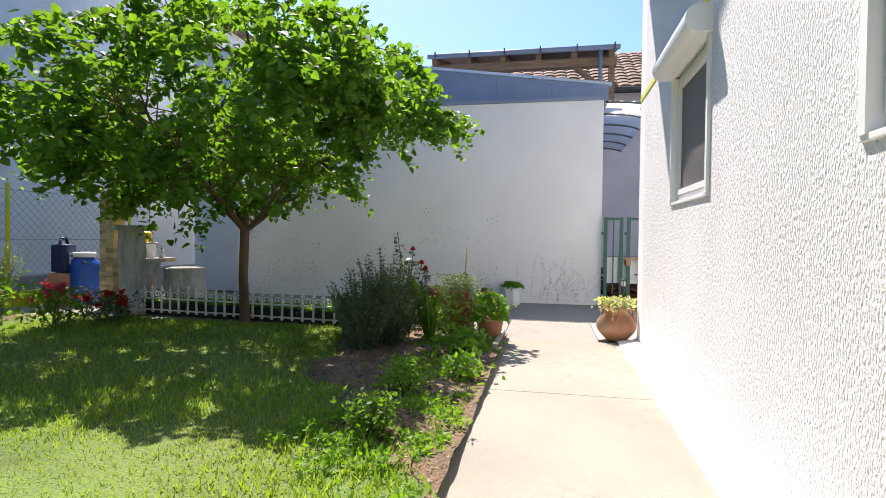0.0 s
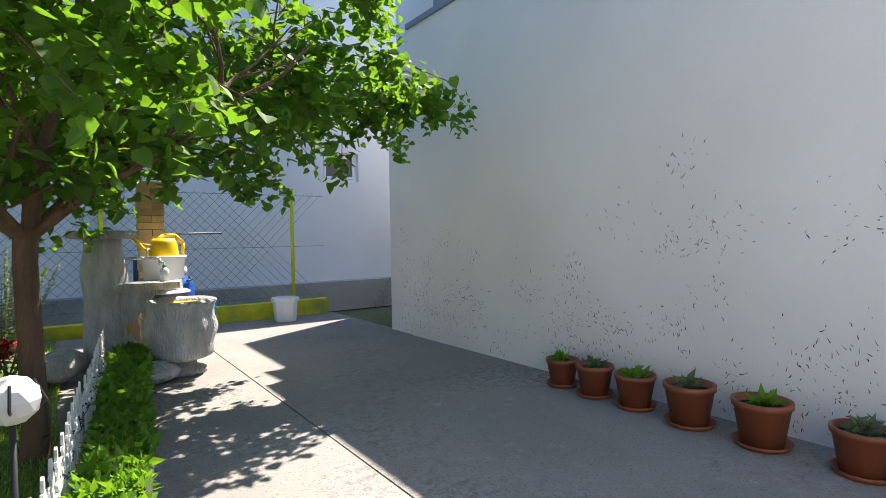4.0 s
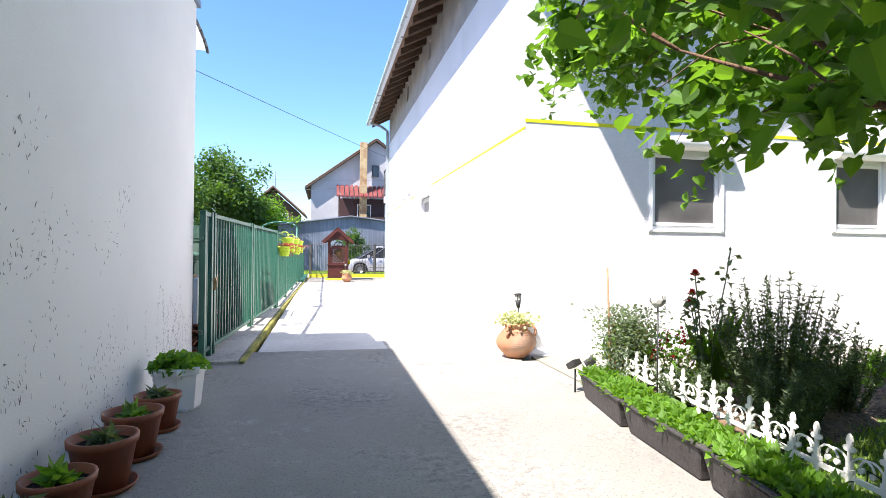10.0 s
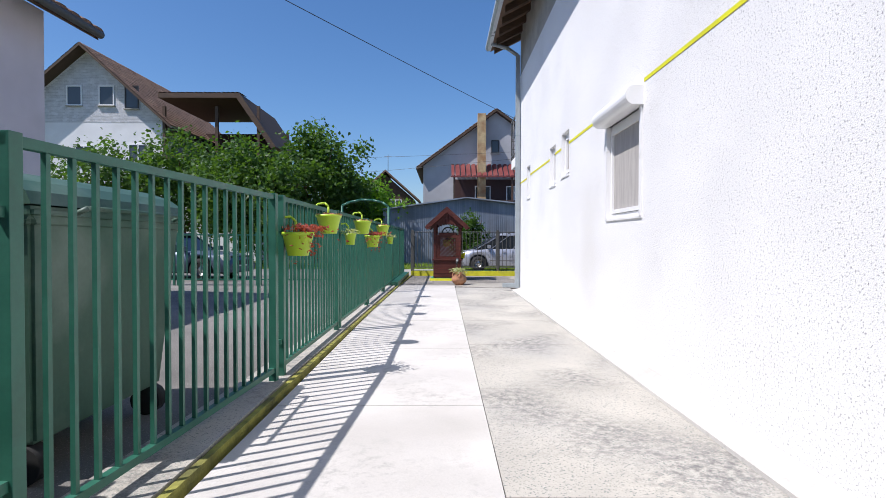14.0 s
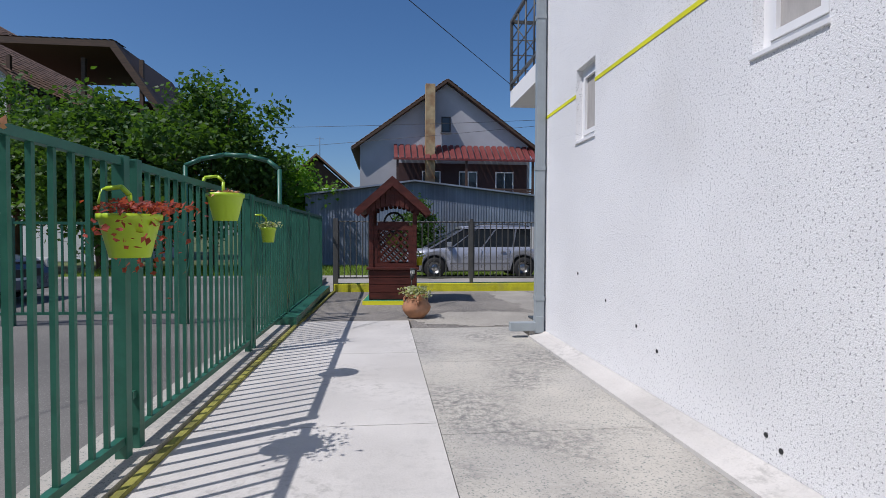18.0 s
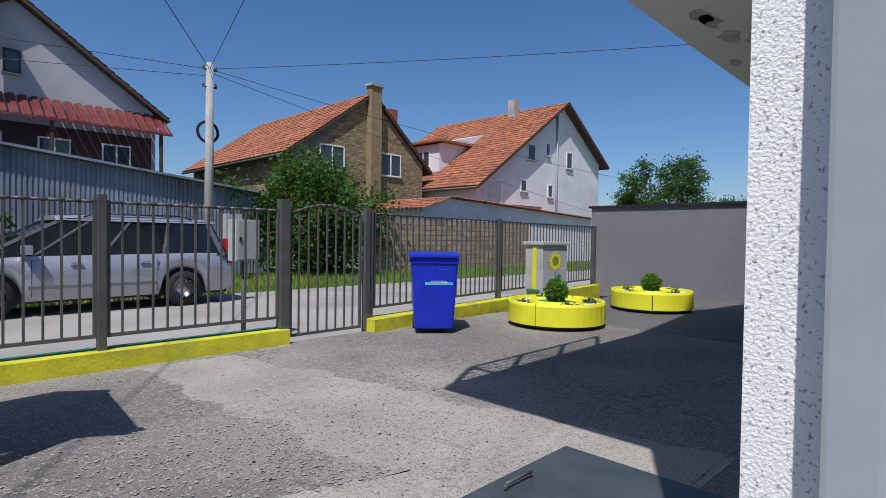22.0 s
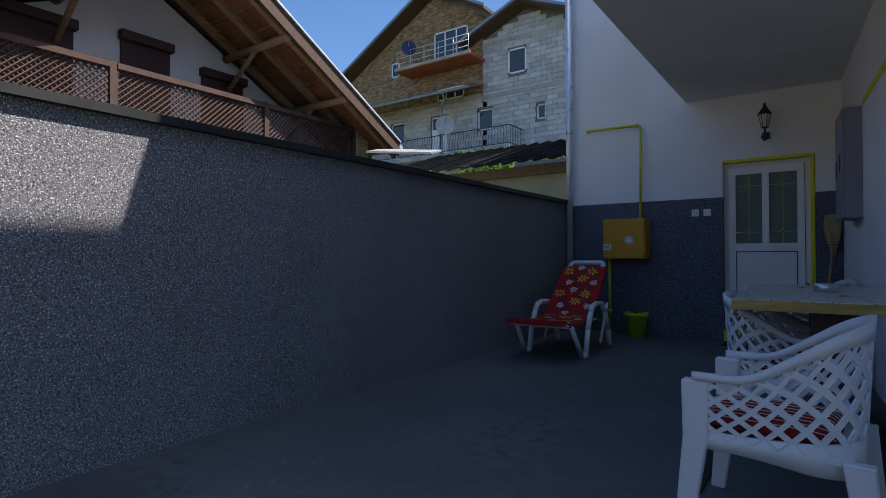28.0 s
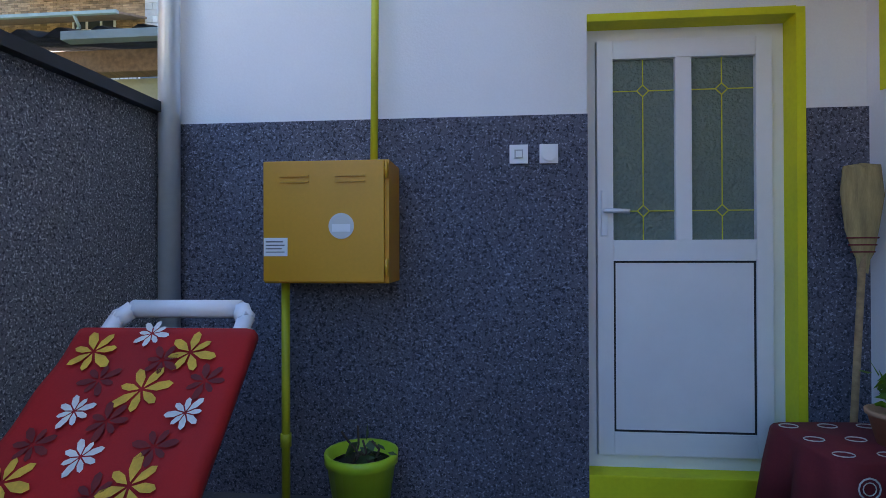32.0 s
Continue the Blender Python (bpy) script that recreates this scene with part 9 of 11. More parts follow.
# electricity cabinet on the terrace wall
eb = thing("electric_cabinet", 0, 0, 0, 0, "grey steel electricity cabinet hung on the white wall", "cabinet")
eb.matrix_basis = TW @ pose(0.0, -0.95, 1.95, 0, 0, 0)
part("body", boxes((-0.13, -0.62, -0.5, 0.0, 0.0, 0.5), bevel=0.005), "elec_grey", eb)
dr = part("door", boxes((-0.148, -0.615, -0.495, -0.132, -0.005, 0.495), bevel=0.004), "elec_grey", eb)
for y, z in ((-0.14, -0.02), (-0.42, 0.02)):
    part("latch", boxes((-0.156, y - 0.025, z - 0.07, -0.147, y + 0.025, z + 0.09), bevel=0.003), "lampblack", dr, "black recessed latch")
for z in (-0.36, 0.36):
    bm = bmesh.new()
    rod(bm, (-0.14, -0.622, z - 0.03), (-0.14, -0.622, z + 0.03), 0.008, 8)
    part("hinge", bm, "elec_grey", eb)

# broom leaning in the corner, head up
br = thing("broom", -6.72, -7.72, 0.0, 0, "straw broom standing head up in the corner", "broom")
bm = bmesh.new()
rod(bm, (-0.12, -0.05, 0.0), (0.0, 0.03, 1.2), 0.014, 10)
part("stick", bm, "timber_raw", br)
bm = bmesh.new()
prof = [(0.02, 1.1), (0.03, 1.17), (0.045, 1.2), (0.07, 1.3), (0.085, 1.45), (0.08, 1.56), (0.0, 1.58)]
lathe(bm, prof, 26)
for v in bm.verts:
    v.co = Vector((v.co.x * (1 + 0.06 * math.sin(v.co.z * 90 + v.co.x * 200)), v.co.y * 0.35 + 0.03, v.co.z + 0.01 * math.sin(v.co.x * 130)))
part("straw_head", bm, "straw", br)
for z in (1.2, 1.23, 1.26):
    bm = bmesh.new()
    r = 0.05 + (z - 1.2) * 0.25
    tube(bm, [(r * math.cos(a), r * 0.37 * math.sin(a) + 0.03, z) for a in [i * 0.5236 for i in range(13)]], 0.003, 4)
    part("binding", bm, "red_dark", br)

# lime pot with dry stems
lp = thing("lime_pot", -8.86, -7.86, 0.02, 0, "lime green plastic pot with a few dry stems", "flower pot")
part("pot", pot_bm(0.105, 0.15, 0.33), "lime", lp)
bm = bmesh.new()
lathe(bm, [(0, 0.28), (0.135, 0.28), (0, 0.29)], 18)
part("soil", bm, "dirt", lp)
g = random.Random(9)
for k in range(6):
    bm = bmesh.new()
    p = Vector((g.uniform(-0.05, 0.05), g.uniform(-0.05, 0.05), 0.28))
    pts = [p]
    for q in range(4):
        p = p + Vector((g.uniform(-0.035, 0.035), g.uniform(-0.035, 0.035), g.uniform(0.01, 0.09) * (1.6 if k == 0 else 0.5)))
        pts.append(p)
    tube(bm, pts, 0.005, 5)
    part("dry_stem", bm, "wood_dark", lp)
leaves(14, lambda g, n: g.normal(0, 0.05, (n, 3)) * (1, 1, 0.4) + (0.02, 0, 0.34), 0.045, "dry_leaf", "leaf_dark", lp, seed=4)


# ---- sun lounger ----
lg = thing("sun_lounger", -9.275, -9.3, 0.02, 2, "white plastic sun lounger with a red flowered cushion", "lounger")
SP = [(-0.80, 0.40), (-0.55, 0.345), (0.05, 0.345), (0.16, 0.38), (0.84, 0.985)]
for s in (-1, 1):
    bm = bmesh.new()
    for (y0, z0), (y1, z1) in zip(SP, SP[1:]):
        rod(bm, (s * (0.255 - 0.05 * y0), y0, z0), (s * (0.255 - 0.05 * y1), y1, z1), 0.027, 8)
    part("side_rail", bm, "chair_white", lg)
    bm = bmesh.new()
    arm = [(-0.28, 0.0), (-0.2, 0.28), (-0.1, 0.46), (-0.03, 0.525), (0.1, 0.545), (0.3, 0.53), (0.42, 0.44), (0.55, 0.2), (0.62, 0.0)]
    tube(bm, [((0.345 if s > 0 else -0.315), y, z) for y, z in arm], 0.03, 10)
    part("armrest", bm, "chair_white", lg)
    bm = bmesh.new()
    tube(bm, [(s * 0.31, -0.62, 0.35), (s * 0.33, -0.36, 0.02), (s * 0.33, -0.26, 0.0)], 0.026, 8)
    part("leg", bm, "chair_white", lg)
    bm = bmesh.new()
    rod(bm, (s * 0.33, -0.34, 0.012), (s * 0.34, -0.25, 0.012), 0.034, 8)
    part("foot", bm, "chair_white", lg)
    bm = bmesh.new()
    rod(bm, (s * 0.345, 0.24, 0.08), (s * 0.345, 0.52, 0.52), 0.018, 6)
    part("brace", bm, "chair_white", lg)
for k in range(9):
    y = -0.7 + k * 0.11
    part("slat", boxes((-0.3, y, 0.345, 0.3, y + 0.08, 0.362)), "chair_white", lg)
bm = bmesh.new()
tube(bm, [(-0.215, 0.82, 0.965), (-0.185, 0.86, 1.0), (0.185, 0.86, 1.0), (0.215, 0.82, 0.965)], 0.03, 8)
part("head_rail", bm, "chair_white", lg)
back_slats = bmesh.new()
part("back_panel", boxes((-0.24, -0.005, 0, 0.24, 0.005, 0.86)), "chair_white", lg, "", pose(0, 0.175, 0.37, -48.5, 0, 0))
CU = [(-0.86, 0.37), (-0.82, 0.435), (-0.55, 0.385), (-0.2, 0.375), (0.06, 0.39), (0.15, 0.43), (0.3, 0.565), (0.55, 0.785), (0.74, 0.955)]
cu = thing("lounger_cushion", -9.275, -9.3, 0.02, 2, "red lounger cushion printed with yellow and white flowers", "cushion")


def cushion_at(s, x):
    """Place and frame on the cushion's upper side, s metres along it."""
    for (y0, z0), (y1, z1) in zip(CU[1:], CU[2:]):
        n = math.hypot(y1 - y0, z1 - z0)
        if s <= n:
            u = s / n
            return Vector((x, y0 + (y1 - y0) * u, z0 + (z1 - z0) * u)), Vector((0, (y1 - y0) / n, (z1 - z0) / n)), Vector((0, -(z1 - z0) / n, (y1 - y0) / n))
        s -= n
    return None


bm = bmesh.new()
rows = []
xs = [-0.33, -0.325, -0.3, -0.2, 0.0, 0.2, 0.3, 0.325, 0.33]
full = CU[1:]
for i in range(60):
    hit = cushion_at(i * 0.0305, 0)
    if hit is None:
        break
    p, d, nm = hit
    ripple = 0.004 * math.sin(i * 0.9)
    rows.append([bm.verts.new(Vector((x * (0.91 - 0.07 * p.y), p.y, p.z)) + nm * (ripple - (0.03 if abs(x) > 0.329 else 0.008 if abs(x) > 0.32 else 0))) for x in xs] + [bm.verts.new(Vector((x * (0.91 - 0.07 * p.y), p.y, p.z)) - nm * 0.05) for x in (0.325, -0.325)])
for a, b in zip(rows, rows[1:]):
    for i in range(len(a)):
        f = bm.faces.new((a[i], a[(i + 1) % len(a)], b[(i + 1) % len(a)], b[i]))
        f.smooth = True
bm.faces.new(rows[0])
bm.faces.new(rows[-1][::-1])
bmesh.ops.recalc_face_normals(bm, faces=bm.faces[:])
part("pad", bm, "red_cloth", cu)


def print_flower(s, x, r, petals, mat, name, turn):
    hit = cushion_at(s, x)
    if hit is None:
        return
    p, d, nm = hit
    side = d.cross(nm)
    bm = bmesh.new()
    for k in range(petals):
        a = turn + k * 6.2832 / petals
        rr = r * (1 + 0.15 * math.sin(k * 2.3 + turn))
        u = d * math.cos(a) + side * math.sin(a)
        w = u.cross(nm)
        base = p + nm * 0.0065
        pts = [base + u * rr * 0.1, base + u * rr * 0.5 + w * rr * 0.17, base + u * rr * 0.85 + w * rr * 0.15, base + u * rr, base + u * rr * 0.85 - w * rr * 0.15, base + u * rr * 0.5 - w * rr * 0.17]
        bm.faces.new([bm.verts.new(q) for q in pts])
    part(name, bm, mat, cu)


g = random.Random(14)
for j in range(9):
    for i in range(3):
        s = 0.09 + j * 0.198 + (0.07 if i % 2 else 0)
        x = (-0.24 + i * 0.2 + (0.08 if j % 2 else 0)) * (0.98 - 0.03 * j)
        k = (i + j) % 2
        print_flower(s, x, 0.075, 7, "petal_yellow", "yellow_flower", g.uniform(0, 6)) if k == 0 else print_flower(s, x, 0.05, 8, "petal_white", "white_flower", g.uniform(0, 6))
        print_flower(s + 0.1, x + 0.015, 0.055, 7, "petal_brown", "brown_flower", g.uniform(0, 6))


# ---- moulded lattice chairs ----
def seat_shell(w, d, top_back, top_arm):
    """The U of back and arms as a curve: u from 0 to 1, v from seat to rail."""
    r, hw, hd = 0.17, w / 2, d / 2
    pts = [(hw, hd)]
    for k in range(9):
        a = k / 8 * math.pi / 2
        pts.append((hw - r + r * math.cos(a), -hd + r - r * math.sin(a)))
    for k in range(9):
        a = math.pi / 2 + k / 8 * math.pi / 2
        pts.append((-hw + r + r * math.cos(a), -hd + r - r * math.sin(a)))
    pts.append((-hw, hd))
    ln = [0.0]
    for a, b in zip(pts, pts[1:]):
        ln.append(ln[-1] + math.hypot(b[0] - a[0], b[1] - a[1]))
    total = ln[-1]

    def place(u, v):
        s = max(0.0, min(1.0, u)) * total
        for i in range(len(pts) - 1):
            if s <= ln[i + 1] + 1e-9:
                k = (s - ln[i]) / (ln[i + 1] - ln[i])
                break
        x, y = pts[i][0] + (pts[i + 1][0] - pts[i][0]) * k, pts[i][1] + (pts[i + 1][1] - pts[i][1]) * k
        f = max(0.0, min(1.0, (y + hd) / (d * 0.75)))
        rise = 0.5 - 0.5 * math.cos(math.pi * (1 - f))
        top = top_arm + (top_back - top_arm) * rise + 0.035 * max(0.0, 1 - (x / hw) ** 2) * (1 - f)
        lean = 1 + 0.10 * v
        return Vector((x * (1 + 0.05 * v), (y if y > 0 else y * lean), 0.40 + (top - 0.40) * v))
    return place, total


def lattice_chair(name, w=0.56, d=0.52, label="white moulded plastic armchair with a diamond lattice back", cat="chair", group="white lattice chairs"):
    ob = thing(name, 0, 0, 0, 0, label, cat, group)
    place, total = seat_shell(w, d, 0.82, 0.64)
    cell_u = 0.082 / total
    n = max(8, round(1 / cell_u))
    cell_u, cell_v = 1 / n, 1 / 4.0
    bm = bmesh.new()
    for i in range(1, 2 * n):
        for j in range(1, 8):
            if (i + j) % 2:
                continue
            cu_, cv = i * cell_u / 2, j * cell_v / 2
            ring = []
            for k in (1.0, 0.66):
                ring.append([bm.verts.new(place(min(1, max(0, cu_ + a * cell_u / 2 * k)), min(1, max(0, cv + b * cell_v / 2 * k)))) for a, b in ((1, 0), (0, 1), (-1, 0), (0, -1))])
            for q in range(4):
                bm.faces.new((ring[0][q], ring[0][(q + 1) % 4], ring[1][(q + 1) % 4], ring[1][q]))
    bmesh.ops.remove_doubles(bm, verts=bm.verts[:], dist=0.002)
    bmesh.ops.dissolve_degenerate(bm, edges=bm.edges[:], dist=0.001)
    bmesh.ops.solidify(bm, geom=bm.faces[:], thickness=0.008)
    part("lattice", bm, "chair_white", ob)

    def band(v0, v1, out):
        b2 = bmesh.new()
        prev = None
        for k in range(49):
            u = k / 48
            p, q = place(u, v0), place(u, v1)
            e = (place(min(1, u + 0.01), v0) - place(max(0, u - 0.01), v0)).normalized()
            nn = e.cross(Vector((0, 0, 1))) * out
            row = [b2.verts.new(x) for x in (p + nn, q + nn, q - nn, p - nn)]
            if prev:
                for a in range(4):
                    b2.faces.new((prev[a], prev[(a + 1) % 4], row[(a + 1) % 4], row[a])).smooth = True
            else:
                b2.faces.new(row[::-1])
            prev = row
        b2.faces.new(prev)
        bmesh.ops.recalc_face_normals(b2, faces=b2.faces[:])
        return b2
    part("top_rail", band(0.92, 1.05, 0.012), "chair_white", ob)
    part("seat_band", band(-0.16, 0.13, 0.008), "chair_white", ob)
    sb = boxes((-w / 2 + 0.01, -d / 2 + 0.02, 0.385, w / 2 - 0.01, d / 2 + 0.02, 0.41), bevel=0.008)
    part("seat", sb, "chair_white", ob)
    for sx in (-1, 1):
        for sy in (-1, 1):
            bm = bmesh.new()
            x, y = sx * (w / 2 - 0.005), sy * (d / 2 - 0.01)
            hi = 0.62 if sy > 0 else 0.41
            prof = [(0.05, hi), (0.045, 0.4), (0.03, 0.0)]
            rings = []
            for r, z in prof:
                off = (0.41 - min(z, 0.41)) * 0.12
                cx, cy = x + sx * off * 0.5, y + sy * off
                rings.append([bm.verts.new((cx + dx * r * 0.55, cy + dy * r, z)) for dx, dy in ((-1, -1), (1, -1), (1, 1), (-1, 1))])
            for a, b in zip(rings, rings[1:]):
                for k in range(4):
                    bm.faces.new((a[k], a[(k + 1) % 4], b[(k + 1) % 4], b[k]))
            bm.faces.new(rings[0][::-1])
            bm.faces.new(rings[-1])
            bmesh.ops.recalc_face_normals(bm, faces=bm.faces[:])
            bmesh.ops.bevel(bm, geom=bm.edges[:], offset=0.006, segments=1, affect="EDGES")
            part("leg", bm, "chair_white", ob)
    return ob


def cushion(m, w, d, h, mat, label, piping="petal_white", stripes=None):
    ob = thing("seat_cushion", 0, 0, 0, 0, label, "cushion", "chair cushions")
    ob.matrix_basis = m
    bm = bmesh.new()
    n = 12
    grid = {}
    for side in (1, -1):
        for i in range(n + 1):
            for j in range(n + 1):
                u, v = i / n * 2 - 1, j / n * 2 - 1
                e = max(0.0, (1 - abs(u) ** 5) * (1 - abs(v) ** 5)) ** 0.5
                if side == -1 and (i in (0, n) or j in (0, n)):
                    grid[side, i, j] = grid[1, i, j]
                else:
                    grid[side, i, j] = bm.verts.new((u * w / 2, v * d / 2, h / 2 + side * h / 2 * e))
        for i in range(n):
            for j in range(n):
                q = [grid[side, i, j], grid[side, i + 1, j], grid[side, i + 1, j + 1], grid[side, i, j + 1]]
                bm.faces.new(q if side == 1 else q[::-1]).smooth = True
    part("pad", bm, mat, ob)
    bm = bmesh.new()
    tube(bm, [(w / 2 * x, d / 2 * y, h / 2) for x, y in ((-1, -1), (1, -1), (1, 1), (-1, 1), (-1, -1))], 0.007, 6)
    part("piping", bm, piping, ob)
    if stripes:
        for k in range(9):
            x = -w * 0.42 + k * w * 0.105
            bm = bmesh.new()
            pts = [(x, v * d / 2, h / 2 + h / 2 * math.sqrt(max(0, (1 - abs(2 * x / w) ** 5) * (1 - abs(v) ** 5))) + 0.0015) for v in [q / 8 - 1 for q in range(17)]]
            tube(bm, pts, 0.0022, 4)
            part("stripe", bm, stripes, ob)
    return ob


c1 = lattice_chair("garden_chair")
c1.matrix_basis = pose(-6.98, -10.75, 0.02, 0, 0, -88)
copy_thing(c1, pose(-7.0, -11.5, 0.02, 0, 0, -93))
copy_thing(c1, pose(-6.95, -12.68, 0.02, 0, 0, 86))
cushion(pose(-6.94, -10.75, 0.431, 0, 0, -88), 0.44, 0.44, 0.06, "red_cloth", "red cushion on a white lattice chair", "red_dark", "petal_white")
cushion(pose(-6.96, -11.5, 0.431, 0, 0, -93), 0.44, 0.44, 0.06, "red_cloth", "red cushion on a white lattice chair", "red_dark", "petal_white")
cushion(pose(-7.0, -12.68, 0.431, 0, 0, 86), 0.47, 0.48, 0.07, "red_cloth", "red cushion with fine pale stripes on a white lattice chair", "red_dark", "petal_white")
bn = lattice_chair("garden_bench", 1.1, 0.5, "white moulded plastic bench with a lattice back and arms", "bench", "")
bn.matrix_basis = pose(-6.88, -9.15, 0.02, 0, 0, 92)
cushion(pose(-6.95, -9.15, 0.431, 0, 0, 92), 0.98, 0.46, 0.1, "red_cloth", "red bench cushion with white piping")

# ---- dining table with a granite-patterned oilcloth ----
tb = thing("terrace_table", -6.78, -11.34, 0.095, 1.5, "long terrace table covered with granite-patterned oilcloth", "table")
part("tabletop", boxes((-0.42, -0.77, 0.765, 0.42, 0.77, 0.795)), "timber_raw", tb)
part("edge_board", boxes((-0.43, -0.795, 0.75, 0.43, -0.771, 0.80), bevel=0.004), "edge_wood", tb, "yellow varnished edge board")
part("oilcloth", boxes((-0.435, -0.78, 0.797, 0.43, 0.78, 0.805), (-0.437, -0.768, 0.72, -0.428, 0.78, 0.797)), "granite", tb, "pale oilcloth with dark flecks")
for y in (-0.42, 0.42):
    part("pedestal", boxes((-0.1, y - 0.15, -0.04, 0.1, y + 0.15, 0.765), bevel=0.01), "plum", tb, "dark plum boarded pedestal")
    part("foot", boxes((-0.33, y - 0.06, -0.075, 0.33, y + 0.06, -0.04), bevel=0.008), "black_plastic", tb)
ash = thing("ashtray", -6.8, -11.3, 0.9, 0, "round brushed steel ashtray on the table", "ashtray")
bm = bmesh.new()
lathe(bm, [(0, 0.0), (0.058, 0.0), (0.062, 0.004), (0.062, 0.048), (0.058, 0.05), (0.054, 0.048), (0.05, 0.02), (0, 0.018)], 28)
part("bowl", bm, "steel", ash)
bm = bmesh.new()
lathe(bm, [(0.054, 0.049), (0.03, 0.04), (0.012, 0.036), (0.0, 0.036)], 24)
part("lid", bm, "steel", ash)
tagged(part("rubber_mat", boxes((-7.42, -10.2, 0.02, -7.0, -9.7, 0.04), bevel=0.004), "rubber"), "black rubber strip under the chairs", "mat")
tagged(part("rubber_mat", boxes((-7.35, -12.5, 0.02, -7.28, -11.2, 0.034), bevel=0.002), "rubber"), "black rubber strip under the chairs", "mat")

# stool with a printed cloth and a potted plant on it
st = thing("stool", -6.98, -8.05, 0.02, 4, "white plastic stool under a dark red printed cloth", "stool")
part("top", boxes((-0.19, -0.19, 0.46, 0.19, 0.19, 0.49), bevel=0.008), "chair_white", st)
for sx in (-1, 1):
    for sy in (-1, 1):
        bm = bmesh.new()
        rod(bm, (sx * 0.15, sy * 0.15, 0.46), (sx * 0.19, sy * 0.19, 0.0), 0.025, 8, 0.018)
        part("leg", bm, "chair_white", st)
tc = thing("tablecloth", -6.98, -8.05, 0.02, 4, "dark red cloth printed with pale cups and words", "tablecloth")
bm = bmesh.new()
rings = []
for z, h in ((0.494, 0.0), (0.494, 0.2), (0.482, 0.208), (0.36, 0.222), (0.24, 0.236)):
    ring = []
    for k in range(48):
        a = k * 0.1309
        c, s = math.cos(a), math.sin(a)
        q = h / max(abs(c), abs(s)) if h else 0.0
        q = min(q, h * 1.32)
        fold = (0.03 if z < 0.4 else 0.0) * math.sin(a * 8) * (0.494 - z) * 4
        drop = (0.10 * max(0, min(1, (q / h - 1) / 0.32)) if h and z < 0.3 else 0)
        ring.append(bm.verts.new(((q + fold) * c, (q + fold) * s, z - drop + 0.008 * math.sin(a * 3) * (z < 0.3))))
    rings.append(ring)
for a, b in zip(rings, rings[1:]):
    for k in range(48):
        bm.faces.new((a[k], a[(k + 1) % 48], b[(k + 1) % 48], b[k])).smooth = True
bmesh.ops.remove_doubles(bm, verts=bm.verts[:], dist=0.0005)
bmesh.ops.solidify(bm, geom=bm.faces[:], thickness=0.003)
part("cloth", bm, "red_dark", tc)
lettering("Café", 0.075, "petal_white", tc, pose(-0.02, -0.245, 0.31, 84, 0, 0), "print")
lettering("terra", 0.05, "petal_white", tc, pose(0.02, -0.232, 0.42, 84, 0, 8), "print")
for x, z, r in ((-0.13, 0.42, 0.035), (0.14, 0.34, 0.03), (-0.14, 0.29, 0.03)):
    bm = bmesh.new()
    y = -0.236 - (0.43 - z) * 0.08
    tube(bm, [(x + r * math.cos(a), y, z + r * math.sin(a)) for a in [i * 0.5236 for i in range(13)]], 0.003, 4)
    tube(bm, [(x + r * 0.6 * math.cos(a), y, z + r * 0.6 * math.sin(a)) for a in [i * 0.5236 for i in range(13)]], 0.002, 4)
    part("cup_print", bm, "petal_white", tc)
for q in range(9):
    x, y = -0.15 + (q % 3) * 0.15, -0.15 + (q // 3) * 0.15
    bm = bmesh.new()
    tube(bm, [(x + 0.035 * math.cos(a), y + 0.025 * math.sin(a), 0.499) for a in [i * 0.5236 for i in range(13)]], 0.002, 4)
    part("cup_print", bm, "petal_white", tc)
pp = thing("potted_plant", -6.86, -8.1, 0.516, 0, "small green plant in a terracotta pot on the covered stool", "potted plant")
part("pot", pot_bm(0.07, 0.1, 0.12), "terracotta", pp)
bm = bmesh.new()
lathe(bm, [(0, 0.09), (0.088, 0.09), (0, 0.1)], 16)
part("soil", bm, "dirt", pp)
leaves(46, lambda g, n: g.normal(0, 1, (n, 3)) * (0.045, 0.045, 0.06) + (0, 0, 0.2), 0.035, "plant", "leaf", pp, seed=12, aspect=2.6)

# ---- houses and greenery around ----
M["lilac"] = material("faded_lilac_wall", (0.66, 0.63, 0.66), 0.9, 0.06, 1.2, 60, 0.3, 0.004, second=(0.55, 0.53, 0.54), amount=0.3)
M["white_far"] = material("white_house_paint", (0.74, 0.74, 0.75), 0.9, 0.05, 0.8, 60, 0.3, 0.004, second=(0.62, 0.62, 0.62), amount=0.2)
M["grey_far"] = material("grey_house_plaster", (0.46, 0.46, 0.48), 0.92, 0.08, 0.7, 50, 0.4, 0.005, second=(0.38, 0.38, 0.39), amount=0.3)
M["ochre_brick"] = material("yellow_brown_facing_brick", (0.36, 0.27, 0.15), 0.95, 0.15, 3, 40, 0.5, 0.006, island=0.4)
M["white_brick"] = material("white_facing_brick", (0.60, 0.60, 0.62), 0.9, 0.1, 3, 40, 0.4, 0.005, island=0.15)
M["beige_block"] = material("beige_split_block", (0.40, 0.31, 0.22), 0.95, 0.15, 3, 30, 0.8, 0.02, island=0.25)
M["red_sheet"] = material("red_corrugated_sheet", (0.17, 0.035, 0.032), 0.6, 0.15, 2, 30, 0.2, 0.002, second=(0.2, 0.06, 0.05), amount=0.3)
M["shed_tin"] = material("weathered_blue_grey_tin", (0.27, 0.32, 0.40), 0.5, 0.12, 1.0, 30, 0.2, 0.003, second=(0.20, 0.22, 0.26), amount=0.35, island=0.15)
